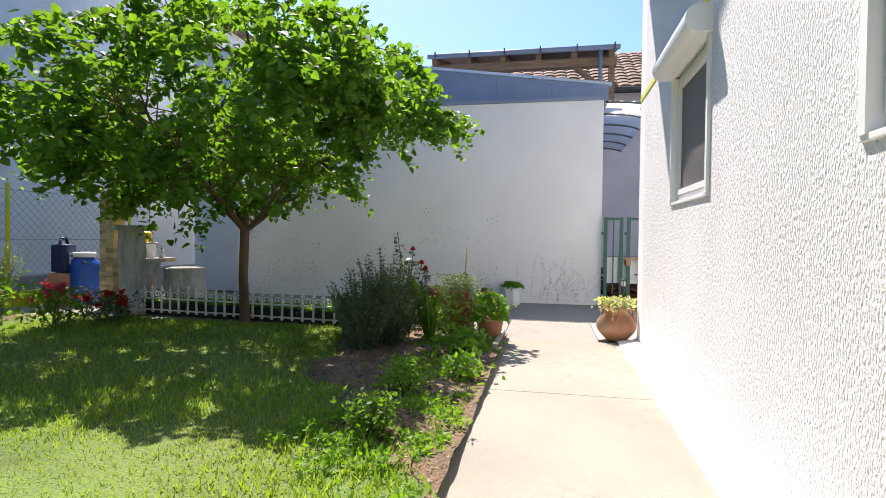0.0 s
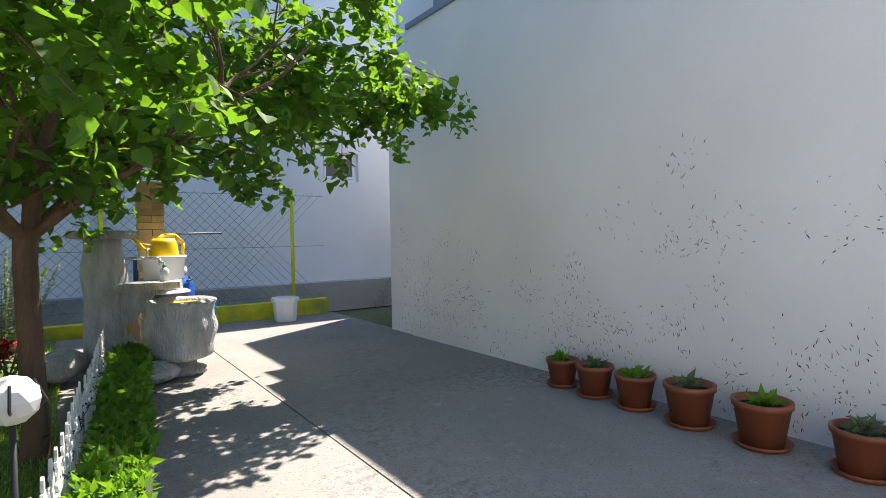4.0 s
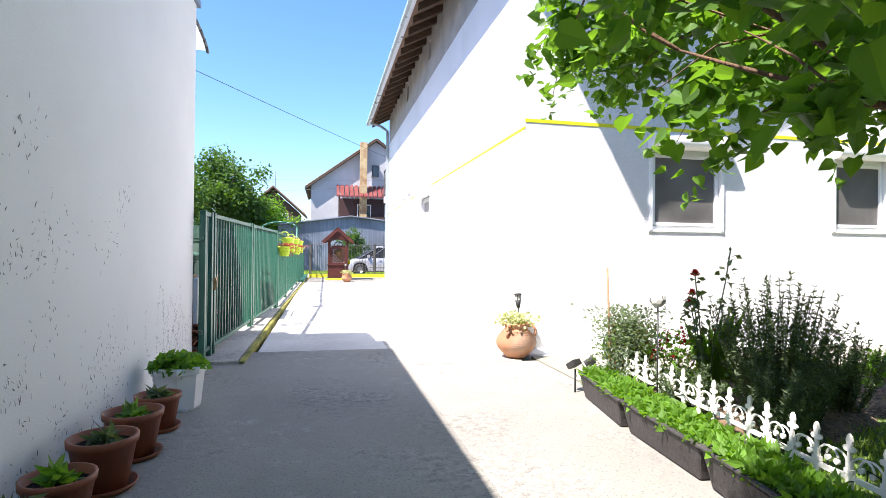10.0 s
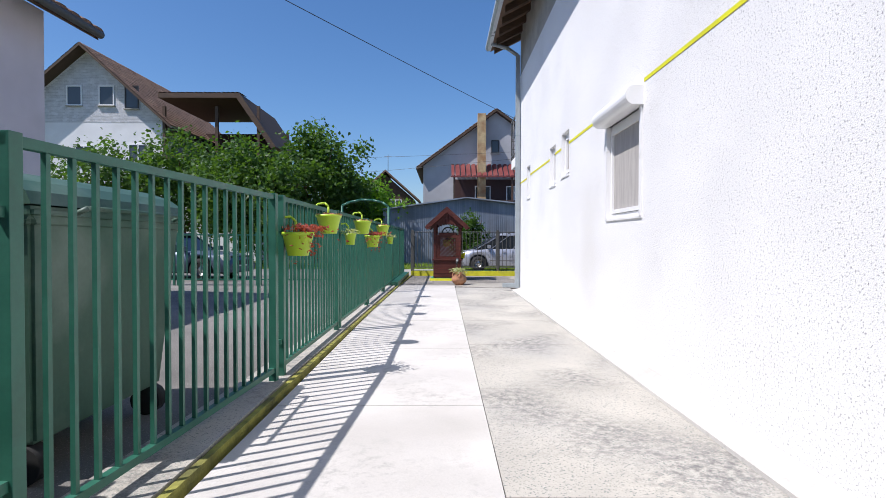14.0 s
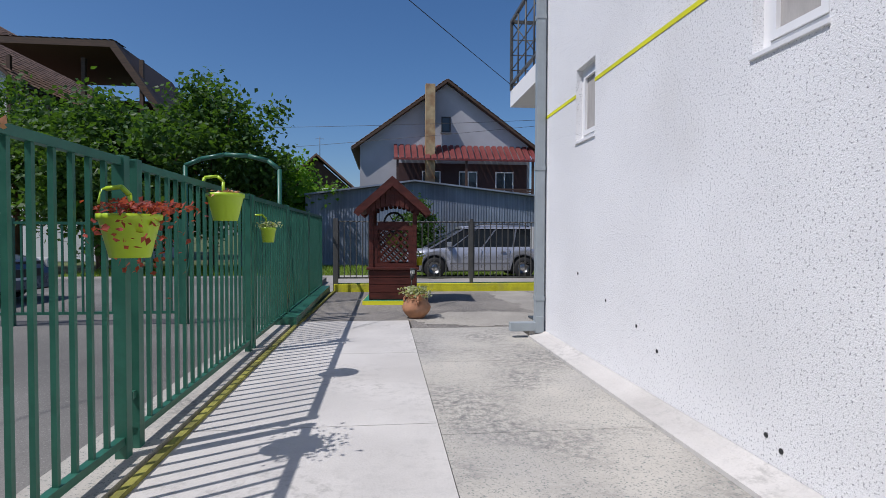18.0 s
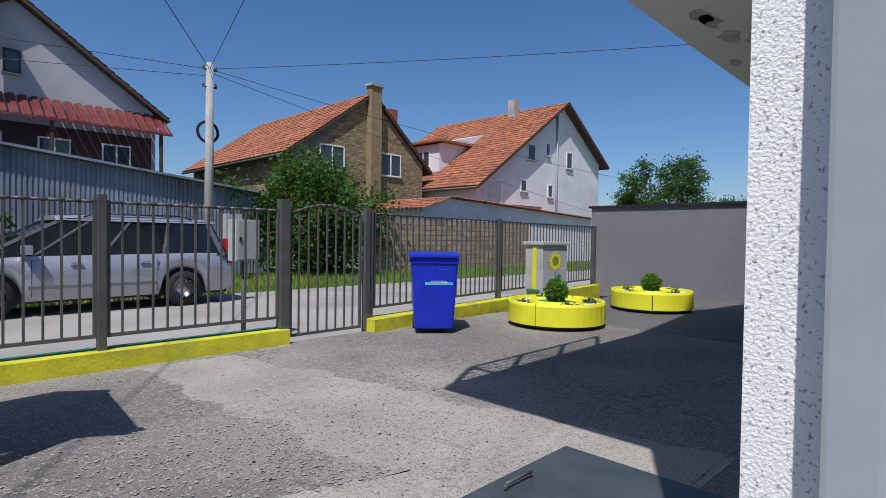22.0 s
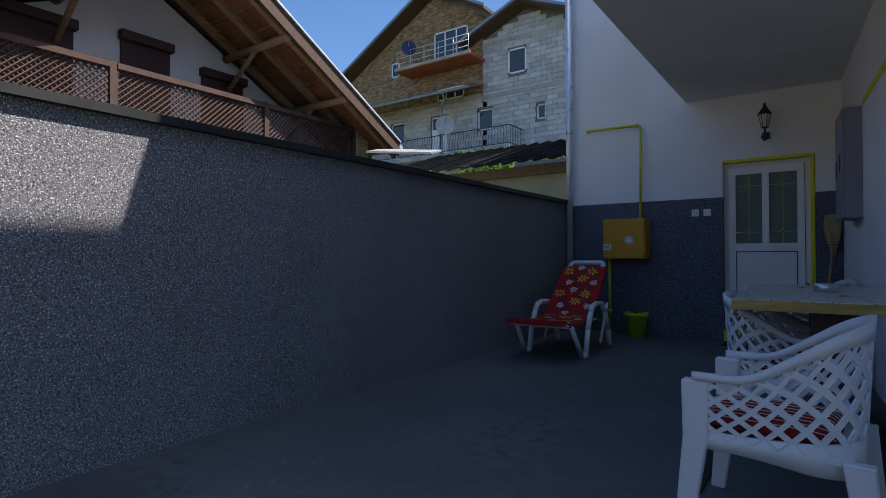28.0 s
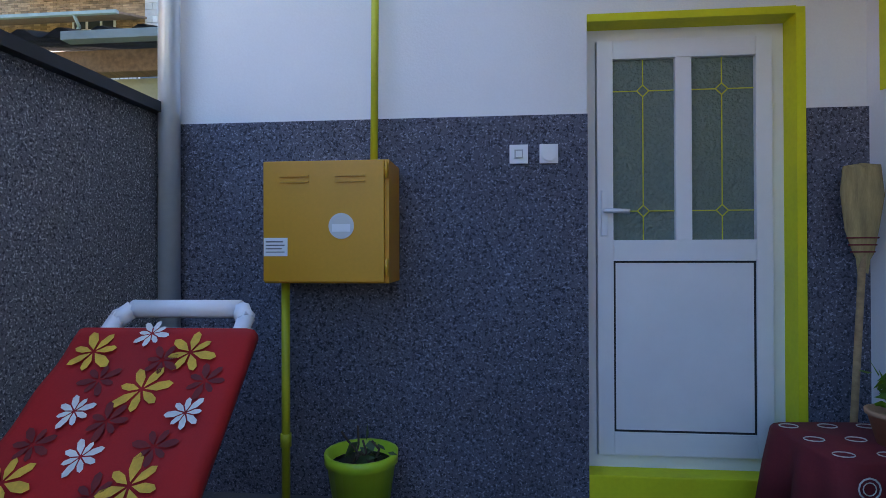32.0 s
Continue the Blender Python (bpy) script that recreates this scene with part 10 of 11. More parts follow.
M["rust"] = material("rusty_cream_chimney", (0.48, 0.36, 0.20), 0.85, 0.15, 3, 40, 0.3, 0.003, second=(0.28, 0.12, 0.05), amount=0.4)
M["corrugated"] = material("dark_asbestos_sheet", (0.13, 0.12, 0.12), 0.9, 0.2, 2, 40, 0.6, 0.006, second=(0.2, 0.19, 0.18), amount=0.3)
M["lattice_wood"] = material("brown_lattice_wood", (0.085, 0.05, 0.038), 0.8, 0.25, 4, 50, 0.3, 0.002)
M["shutter_brown"] = material("dark_brown_shutter", (0.06, 0.028, 0.025), 0.6, 0.1, 3, 60, 0.2, 0.002)
M["board_old"] = material("old_stained_boarding", (0.22, 0.10, 0.05), 0.9, 0.35, 2.5, 30, 0.5, 0.005, island=0.35)
M["old_roof"] = material("weathered_grey_brown_tile", (0.33, 0.25, 0.20), 0.9, 0.25, 3, 40, 0.5, 0.005, island=0.35, second=(0.22, 0.19, 0.17), amount=0.3)
M["green_wall"] = material("faded_yellow_green_wall", (0.48, 0.50, 0.34), 0.9, 0.1, 1.5, 40, 0.3, 0.004)


def tiled(name, a, u, v, nu, nv, mat, parent, arch=0.03, label=""):
    """Rows of single curved roof tiles from corner a: u along the eave, v down the slope."""
    a, u, v = Vector(a), Vector(u), Vector(v)
    nrm = u.cross(v).normalized()
    if nrm.z < 0:
        nrm.negate()
    du, dv = u / nu, v / nv
    vs, fs = [], []
    g = random.Random(nu * 31 + nv)
    for j in range(nv):
        for i in range(nu):
            p = a + du * i + dv * j
            lift = g.uniform(0.0, 0.012)
            o = len(vs)
            for k, (e, h) in enumerate(((0.02, 0.0), (0.3, arch), (0.7, arch), (0.98, 0.0))):
                vs.append(p + du * e + nrm * (h + 0.01 + lift))
                vs.append(p + du * e + dv * 1.12 + nrm * (h + 0.045 + lift))
            for k in range(3):
                fs.append((o + 2 * k, o + 2 * k + 1, o + 2 * k + 3, o + 2 * k + 2))
            q = len(vs)
            for k in range(4):
                vs.append(vs[o + 2 * k + 1] - nrm * 0.045)
            for k in range(3):
                fs.append((o + 2 * k + 1, q + k, q + k + 1, o + 2 * k + 3))
    me = bpy.data.meshes.new(name)
    me.from_pydata([tuple(x) for x in vs], [], fs)
    me.materials.append(M[mat])
    ob = new(name, me)
    ob.parent = parent
    tagged(ob, label, "", kind="stuff")
    return ob


def far_window(parent, m, w, h, frame="pvc", bars=1, pane="pane", sill=True, name="window"):
    """A window set on a house wall; local y points out of the wall."""
    t = 0.07
    win = part(name, boxes((0, -0.02, 0, t, 0.05, h), (w - t, -0.02, 0, w, 0.05, h), (t, -0.02, 0, w - t, 0.05, t), (t, -0.02, h - t, w - t, 0.05, h), *[(w * k / bars - 0.035, -0.02, t, w * k / bars + 0.035, 0.05, h - t) for k in range(1, bars)]), frame, parent, "", m)
    for k in range(bars):
        part("pane", boxes((w * k / bars + t * 0.6, 0.004, t, w * (k + 1) / bars - t * 0.6, 0.014, h - t)), pane, win)
    if sill:
        part("sill", boxes((-0.06, -0.02, -0.06, w + 0.06, 0.12, 0.0)), "conc_dark", win)
    return win


def gable_house(name, x0, x1, y0, y1, eave0, eave1, rx, rz, wall, roof, label, over=0.5, front=0.7):
    """House with its gable at y1 and its ridge running along y; eave0 belongs to x0."""
    ob = thing(name, (x0 + x1) / 2, (y0 + y1) / 2, -0.2, 0, label, "house")
    cx, cy = (x0 + x1) / 2, (y0 + y1) / 2
    bm = bmesh.new()
    prism(bm, [(x0 - cx, -0.1), (x1 - cx, -0.1), (x1 - cx, eave1 + 0.2), (rx - cx, rz + 0.1), (x0 - cx, eave0 + 0.2)], y0 - cy, y1 - cy, "y")
    part("wall", bm, wall, ob)
    for xe, ze, s in ((x0, eave0, -1), (x1, eave1, 1)):
        dx = xe - rx
        sl = (rz - ze) / abs(dx)
        ex, ez = xe + s * over - cx, ze - over * sl + 0.2
        bm = bmesh.new()
        prism(bm, [(rx - cx, rz + 0.12), (rx - cx, rz + 0.3), (ex, ez + 0.18), (ex, ez)], y0 - cy - 0.3, y1 - cy + front, "y")
        part("roof_slope", bm, "wood_dark", ob)
        ln = math.hypot(ex - rx + cx, rz + 0.3 - ez - 0.18)
        tiled("roof_tiling", (rx - cx, y0 - cy - 0.3, rz + 0.31), (0, y1 - y0 + 0.3 + front, 0), (ex - rx + cx, 0, ez + 0.18 - rz - 0.3), max(6, round((y1 - y0 + 1) / 0.3)), max(5, round(ln / 0.36)), roof, ob)
        bm = bmesh.new()
        rod(bm, (ex + s * 0.05, y0 - cy - 0.3, ez + 0.08), (ex + s * 0.05, y1 - cy + front, ez + 0.08), 0.06, 8)
        part("gutter", bm, "grey_iron", ob)
    return ob, cx, cy


# grey house with the red awning
A, cx, cy = gable_house("grey_house", -7.7, 3.35, -52.0, -42.0, 6.95, 6.85, -2.2, 11.0, "grey_far", "tile", "tall grey plastered house with a red corrugated awning", 0.45, 0.5)
far_window(A, pose(-1.85 - cx - (0.6), 5.0, 8.0), 0.6, 1.0, "lampblack", 1)
bm = bmesh.new()
for k in range(46):
    x = 1.2 - cx - k * 0.2
    prism(bm, [(5.0, 7.1), (6.5, 6.05), (6.5, 6.08), (5.0, 7.13)], x - 0.2, x - 0.1, "x") if k % 2 else prism(bm, [(5.0, 7.16), (6.5, 6.11), (6.5, 6.14), (5.0, 7.19)], x - 0.21, x + 0.01 - 0.1 + 0.1, "x")
part("awning", bm, "red_sheet", A, "red corrugated sheet awning")
part("awning_edge", boxes((-8.0 - cx, 6.46, 6.0, 1.25 - cx, 6.52, 6.1)), "red_sheet", A)
bl = part("balcony", boxes((-7.6 - cx, 5.0, 3.1, 1.1 - cx, 6.4, 3.3)), "conc_dark", A)
for k in range(6):
    part("board", boxes((-7.6 - cx, 6.3, 3.4 + k * 0.16, 1.1 - cx, 6.33, 3.52 + k * 0.16)), "lattice_wood", bl)
part("recess", boxes((-7.5 - cx, 5.0, 3.4, 1.0 - cx, 5.03, 6.0)), "shutter_brown", A, "dark doors behind the balcony")
for k in range(3):
    far_window(A, pose(-0.6 - cx - k * 2.4 - (1.2), 5.04, 3.9), 1.2, 1.6, "pvc", 2, sill=False)
for x in (-7.55, -3.3, 1.0):
    part("post", boxes((x - 0.07 - cx, 6.25, 3.3, x + 0.07 - cx, 6.38, 6.2)), "lattice_wood", A)
tagged(part("chimney_stack", boxes((-1.35, -41.4, -0.2, -0.75, -40.9, 10.6), bevel=0.01), "rust"), "tall square rust-stained chimney stack beside the grey house", "chimney")

# tin shed across the street
sh = thing("tin_shed", 0.0, -31.0, -0.22, 0, "blue-grey corrugated tin shed across the street", "shed")
def shed_top(x):
    return 3.75 - 0.14 * (x - 0.5) if x > 0.5 else 3.75 + 0.11 * (x - 0.5)
for k in range(14):
    x = 5.2 - k * 0.95
    bm = bmesh.new()
    for q in range(8):
        a, b = x - q * 0.11875, x - (q + 0.5) * 0.11875
        prism(bm, [(a, 0.05), (b, 0.05), (b, shed_top(b) - 0.03), (a, shed_top(a) - 0.03)], -0.02, 0.0, "y")
        prism(bm, [(b, 0.05), (b - 0.059, 0.05), (b - 0.059, shed_top(b) - 0.04), (b, shed_top(b) - 0.04)], -0.04, -0.025, "y")
    part("sheet", bm, "shed_tin", sh)
for a, b in ((5.4, 0.5), (0.5, -8.3)):
    bm = bmesh.new()
    prism(bm, [(a, shed_top(a) - 0.02), (b, shed_top(b) - 0.02), (b, shed_top(b) + 0.05), (a, shed_top(a) + 0.05)], -7.0, 0.22, "y")
    part("roof", bm, "shed_tin", sh)
part("back", boxes((-8.1, -6.9, 0, 5.2, -0.1, 2.5)), "grey_iron", sh)
part("sheet_door", boxes((0.7, 0.002, 0.05, 1.9, 0.02, 2.3)), "shed_tin", sh)
part("low_roof", boxes((5.2, -4.0, 2.2, 8.0, 0.3, 2.3)), "zinc", sh, "pale sheet lean-to roof")
part("low_wall", boxes((5.3, -3.9, 0, 7.9, 0.0, 2.2)), "shed_tin", sh)

# yellow-brown brick house
C, cx, cy = gable_house("brick_house", -22.0, -12.9, -51.0, -38.0, 5.65, 5.6, -17.95, 9.3, "mortar", "redtile", "yellow-brown brick house with a red tiled roof", 0.6, 0.25)
CWN = [(-16.1 - cx, -14.5 - cx, 4.95, 6.3), (-20.2 - cx, -18.6 - cx, 4.95, 6.3)]
brk = masonry("facing_brickwork", -9.1 / 2, 9.1 / 2, 0.0, 9.3, 0.26, 0.085, "ochre_brick", C, [(-b, -a, lo, hi) for a, b, lo, hi in CWN], lambda x: 9.55 - abs(-x - (-17.95 - cx)) * 0.9, label="yellow-brown facing brick")
brk.matrix_basis = pose(0, 6.5, 0, 0, 0, 180)
for a, b, lo, hi in CWN:
    far_window(C, pose(b - (b - a), 6.5, lo), b - a, hi - lo, "pvc", 2, "pane")
part("chimney_breast", boxes((-18.35 - cx, 6.5, 0, -17.6 - cx, 6.95, 9.9)), "ochre_brick", C)
part("chimney_cap", boxes((-18.45 - cx, 6.4, 9.9, -17.5 - cx, 7.05, 10.05)), "conc_dark", C)
part("chimney", boxes((-20.5 - cx, 5.2, 5.5, -19.9 - cx, 5.8, 9.2)), "oldtile", C, "red-brown brick chimney")
part("plinth", boxes((-22.05 - cx, 6.52, 0, -12.85 - cx, 6.6, 3.3)), "grey_far", C)
side = masonry("side_brickwork", -6.5, 6.5, 0.0, 5.4, 0.26, 0.085, "ochre_brick", C)
side.matrix_basis = pose(4.55, 0, 0, 0, 0, 90)
# beige block wall
bw = thing("block_wall", -16.4, -29.5, -0.22, 0, "beige split-block garden wall", "wall")
part("core", boxes((-5.2, -0.2, 0, 5.2, 0, 2.15)), "mortar", bw)
o = masonry("split_blockwork", -5.2, 5.2, 0.0, 2.2, 0.42, 0.21, "beige_block", bw, y=-0.03, gap=0.02)
o.matrix_basis = pose(0, 0.0, 0, 0, 0, 180)

# white house with a red roof
D, cx, cy = gable_house("white_house", -37.0, -22.6, -46.0, -34.0, 6.95, 4.35, -31.65, 10.6, "white_far", "redtile", "white house with a long red tiled roof and a dormer", 0.5, 0.6)
for x, z, w, h in ((-27.6, 6.5, 0.9, 1.1), (-32.3, 6.4, 0.8, 1.2), (-26.9, 4.4, 0.7, 0.8), (-30.0, 4.2, 0.6, 0.9), (-29.7, 7.0, 0.5, 0.9)):
    far_window(D, pose(x - cx - (w), 6.0, z), w, h, "pvc", 1)
part("recess", boxes((-25.0 - cx, 6.0, 2.6, -23.2 - cx, 6.03, 5.0)), "white_far", D)
far_window(D, pose(-23.4 - cx - (1.5), 6.03, 2.7), 1.5, 2.2, "pvc", 2, "blind", sill=False)
bm = bmesh.new()
rod(bm, (-31.0 - cx, 6.08, 0), (-31.0 - cx, 6.08, 10.1), 0.07, 8)
part("downpipe", bm, "grey_pipe", D)
bm = bmesh.new()
prism(bm, [(-29.0 - cx, 8.4), (-24.0 - cx, 5.4), (-24.0 - cx, 7.6), (-28.8 - cx, 8.9)], -4.0, 1.5, "y")
part("dormer", bm, "white_far", D)
part("dormer_roof", boxes((-29.5 - cx, -4.4, 7.7, -23.6 - cx, 1.9, 7.85)), "redtile", D)
far_window(D, pose(-24.0 - cx, 0.6, 6.1, 0, 0, -90), 1.3, 1.1, "pvc", 2)
part("chimney", boxes((-31.2 - cx, 2.0, 10.3, -30.6 - cx, 2.6, 11.6)), "conc_dark", D)
part("porch_roof", boxes((-27.0 - cx, 6.0, 3.2, -24.0 - cx, 7.6, 3.35)), "redtile", D)
ot = thing("low_outbuilding", -23.0, -33.0, -0.22, 0, "low white outbuilding with a red tiled lean-to roof", "outbuilding")
bm = bmesh.new()
prism(bm, [(-7.6, 0), (7.4, 0), (7.4, 2.75), (5.8, 3.25), (-7.6, 2.7)], -2.0, 2.0, "y")
part("wall", bm, "white_far", ot)
tiled("roof_tiling", (5.8, -2.2, 3.3), (0, 4.5, 0), (-13.8, 0, -0.6), 14, 34, "redtile", ot)
tiled("roof_tiling", (5.8, -2.2, 3.3), (0, 4.5, 0), (1.9, 0, -0.6), 14, 6, "redtile", ot)
for k in range(14):
    part("fence_board", boxes((-8.2 - k * 0.25, 2.0, 0, -8.0 - k * 0.25, 2.04, 2.4)), "shed_tin", ot)

# ---- old house behind the grey wall ----
E0 = thing("old_house", -18.0, -11.4, -0.2, 0, "old grey house with a wide wooden gable roof and lattice balcony", "house")
E0.matrix_basis = pose(-19.51, -10.29, -0.41) @ Matrix.Diagonal((1.1, 1.14, 1.1, 1.0))
part("wall", boxes((-3.0, -3.9, 0, 2.4, 3.7, 3.2)), "grey_far", E0)
bm = bmesh.new()
prism(bm, [(-3.9, 3.2), (3.7, 3.2), (3.7, 3.85), (0.1, 5.82), (-3.9, 3.9)], -3.0, 2.4, "x")
part("gable_wall", bm, "white_far", E0)
part("balcony_floor", boxes((2.4, -4.0, 2.85, 3.65, 3.75, 3.05)), "conc_dark", E0)
for y0, y1, z0, z1 in ((-1.97, -1.1, 3.1, 4.9), (-0.46, 0.3, 3.1, 5.0), (0.86, 1.67, 3.1, 4.78)):
    sh2 = part("shutter", boxes((2.4, y0, z0, 2.44, y1, z1 - 0.14)), "shutter_brown", E0, "closed brown roller shutter")
    part("shutter_box", boxes((2.4, y0 - 0.03, z1 - 0.14, 2.55, y1 + 0.03, z1)), "shutter_brown", sh2)
# railing: posts, rails and one lattice panel each
posts = (-3.62, -1.05, 1.35, 3.43)
for y in posts:
    part("railing_post", boxes((3.55, y - 0.045, 3.05, 3.63, y + 0.045, 4.08)), "lattice_wood", E0)
for a, b in zip(posts, posts[1:]):
    rl = part("handrail", boxes((3.53, a + 0.045, 3.98, 3.65, b - 0.045, 4.06), (3.56, a + 0.045, 3.12, 3.62, b - 0.045, 3.18)), "lattice_wood", E0)
    bm = bmesh.new()
    for s in (-1, 1):
        y = a - 0.9
        while y < b + 0.9:
            p, q = (y, 3.18), (y + s * 0.8, 3.98)
            t0, t1 = 0.0, 1.0
            d = q[0] - p[0]
            for lim, sign in ((a + 0.05, 1), (b - 0.05, -1)):
                t = (lim - p[0]) / d
                if (d > 0) == (sign > 0):
                    t0 = max(t0, t)
                else:
                    t1 = min(t1, t)
            if t1 > t0 + 0.02:
                rod(bm, (3.59 + s * 0.006, p[0] + d * t0, 3.18 + 0.8 * t0), (3.59 + s * 0.006, p[0] + d * t1, 3.18 + 0.8 * t1), 0.013, 4, caps=False)
            y += 0.085
    part("lattice", bm, "lattice_wood", rl)
for y in (-3.85, 3.62):
    pr = part("brick_post", boxes((3.4, y - 0.15, 3.0, 3.64, y + 0.15, 4.1)), "mortar", E0, "post of old bricks")
    for j in range(13):
        part("brick", boxes((3.38 + 0.004 * (j % 2), y - 0.165, 3.03 + j * 0.082, 3.66 - 0.004 * (j % 3), y + 0.165, 3.10 + j * 0.082)), "oldtile" if y < 0 else "yellow_brick", pr)
tiled("eave_tiling", (2.6, -4.35, 3.12), (0, 5.6, 0), (2.0, 0, -0.75), 26, 7, "old_roof", E0, 0.05)
part("lower_roof", boxes((2.4, -4.35, 2.2, 4.0, 3.8, 2.55)), "wood_dark", E0)
for s, ye, ze in ((-1, -4.75, 3.85), (1, 4.1, 3.62)):
    dy, dz = ye - 0.15, ze - 5.95
    ln = math.hypot(dy, dz)
    bm = bmesh.new()
    prism(bm, [(0.15, 5.95), (0.15, 6.05), (ye, ze + 0.1), (ye, ze)], -3.4, 4.2, "x")
    part("roof_slope", bm, "tile", E0)
    for k in range(11):
        u0, u1 = k / 11 + 0.006, (k + 1) / 11 - 0.006
        bm = bmesh.new()
        prism(bm, [(0.15 + dy * u0, 5.93 + dz * u0), (0.15 + dy * u0, 5.948 + dz * u0), (0.15 + dy * u1, 5.948 + dz * u1), (0.15 + dy * u1, 5.93 + dz * u1)], 2.4, 4.2, "x")
        part("soffit_board", bm, "board_old", E0, "old boarding under the roof")
    for x in (2.6, 3.35, 4.05):
        bm = bmesh.new()
        prism(bm, [(0.15, 5.82), (0.15, 5.93), (ye, ze - 0.02), (ye, ze - 0.15)], x, x + 0.11, "x")
        part("rafter", bm, "wood", E0)
    for u in (0.3, 0.62):
        bm = bmesh.new()
        rod(bm, (2.4, 0.15 + dy * u, 5.78 + dz * u), (4.2, 0.15 + dy * u, 5.78 + dz * u), 0.07, 8)
        part("purlin", bm, "wood", E0)
        bm = bmesh.new()
        rod(bm, (2.45, 0.15 + dy * u, 5.15 + dz * u), (3.3, 0.15 + dy * u, 5.74 + dz * u), 0.045, 6)
        part("strut", bm, "wood", E0)
    bm = bmesh.new()
    prism(bm, [(0.15, 5.82), (0.15, 6.1), (ye, ze + 0.14), (ye, ze - 0.12)], 4.2, 4.26, "x")
    part("barge_board", bm, "wood_dark", E0)
    bm = bmesh.new()
    prism(bm, [(0.15, 6.1), (0.15, 6.14), (ye, ze + 0.18), (ye, ze + 0.14)], 3.9, 4.3, "x")
    part("verge_sheet", bm, "zinc", E0, "metal verge strip")
    bm = bmesh.new()
    rod(bm, (-3.4, ye + s * 0.05, ze + 0.05), (4.25, ye + s * 0.05, ze + 0.05), 0.07, 10)
    part("gutter", bm, "grey_pipe", E0)
bm = bmesh.new()
tube(bm, [(4.2, -4.78, 3.98), (4.2, -4.7, 3.5), (3.7, -4.2, 3.2), (3.7, -4.15, 0)], 0.06, 8)
part("downpipe", bm, "grey_pipe", E0)
dish(look((-15.2, -14.72, 4.49), (-5, -15.7, 5.8)) @ pose(0, 0, 0, 180, 0, 0), 0.57, "cabinet", "large pale grey satellite dish on the balcony post")
# dark corrugated roof beside the entrance wall
cr = thing("lean_to", -12.2, -6.2, -0.2, 0, "pale green lean-to with a dark corrugated roof", "outbuilding")
part("wall", boxes((-2.6, 0.05, 0, 2.2, 2.6, 2.78)), "green_wall", cr)
part("beam", boxes((-2.6, -0.12, 2.78, 2.24, 0.02, 2.95), bevel=0.01), "wood", cr)
bm = bmesh.new()
vs = []
for k in range(121):
    x = -3.0 + k * 0.0445
    z = 0.035 * math.sin(k * 0.9)
    vs.append((bm.verts.new((x, -0.35, 3.0 + z)), bm.verts.new((x, 2.6, 3.95 + z))))
for a, b in zip(vs, vs[1:]):
    bm.faces.new((a[0], b[0], b[1], a[1])).smooth = True
bmesh.ops.solidify(bm, geom=bm.faces[:], thickness=0.012)
part("corrugated_roof", bm, "corrugated", cr)
part("loose_sheet", boxes((-2.2, -0.2, 3.28, -0.9, 0.5, 3.32), bevel=0.01), "zinc", cr, "pale sheet lying on the roof", pose(-0.2, 0.1, 0.0, 14, 4, 20))
part("gutter", boxes((0.9, -0.45, 2.9, 2.2, -0.36, 2.96)), "teal_roof", cr)

# ---- neighbours on the green fence's side ----
G = thing("neighbour_house", 11.5, -3.2, -0.02, 0, "faded lilac two-storey neighbour house with a tiled roof", "house")
part("wall", boxes((-2.5, -7.3, -0.2, 3.5, 6.5, 5.3)), "lilac", G)
bm = bmesh.new()
prism(bm, [(-3.1, 5.15), (0.5, 7.2), (4.1, 5.15), (4.1, 5.0), (0.5, 7.0), (-3.1, 5.0)], -7.9, 7.0, "y")
part("roof_slope", bm, "wood_dark", G)
tiled("roof_tiling", (0.5, -7.9, 7.22), (0, 14.9, 0), (-3.65, 0, -2.08), 46, 12, "tile", G)
bm = bmesh.new()
rod(bm, (-3.15, -7.9, 5.1), (-3.15, 7.0, 5.1), 0.075, 10)
part("gutter", bm, "grey_iron", G)
for y, z, w, h in ((0.2, 3.2, 0.9, 1.5), (-4.9, 1.84, 1.0, 0.66), (3.6, 3.2, 0.9, 1.4)):
    wn_ = far_window(G, pose(-2.5, y, z, 0, 0, 90), w, h, "pvc", 2)
    if z < 2:
        for k in range(9):
            bm = bmesh.new()
            tube(bm, [(0.06 + k * 0.11, 0.08, -0.05), (0.06 + k * 0.11, 0.2, 0.18), (0.06 + k * 0.11, 0.1, h + 0.05)], 0.01, 5)
            part("bar", bm, "lampblack", wn_)
dd = part("door", boxes((-2.56, 0.2, 0.15, -2.5, 1.1, 2.2)), "brown_door", G, "dark wooden front door")
part("canopy", boxes((-3.3, 0.0, 2.45, -2.5, 1.3, 2.52)), "redtile", G, "small canopy over the door")
npl = part("number_plate", boxes((-2.512, 1.3, 1.7, -2.5, 1.52, 1.86)), "paper_blue", G, "blue house number plate")
lettering("14", 0.12, "pvc", npl, pose(-2.514, 1.41, 1.735, 90, 0, -90))

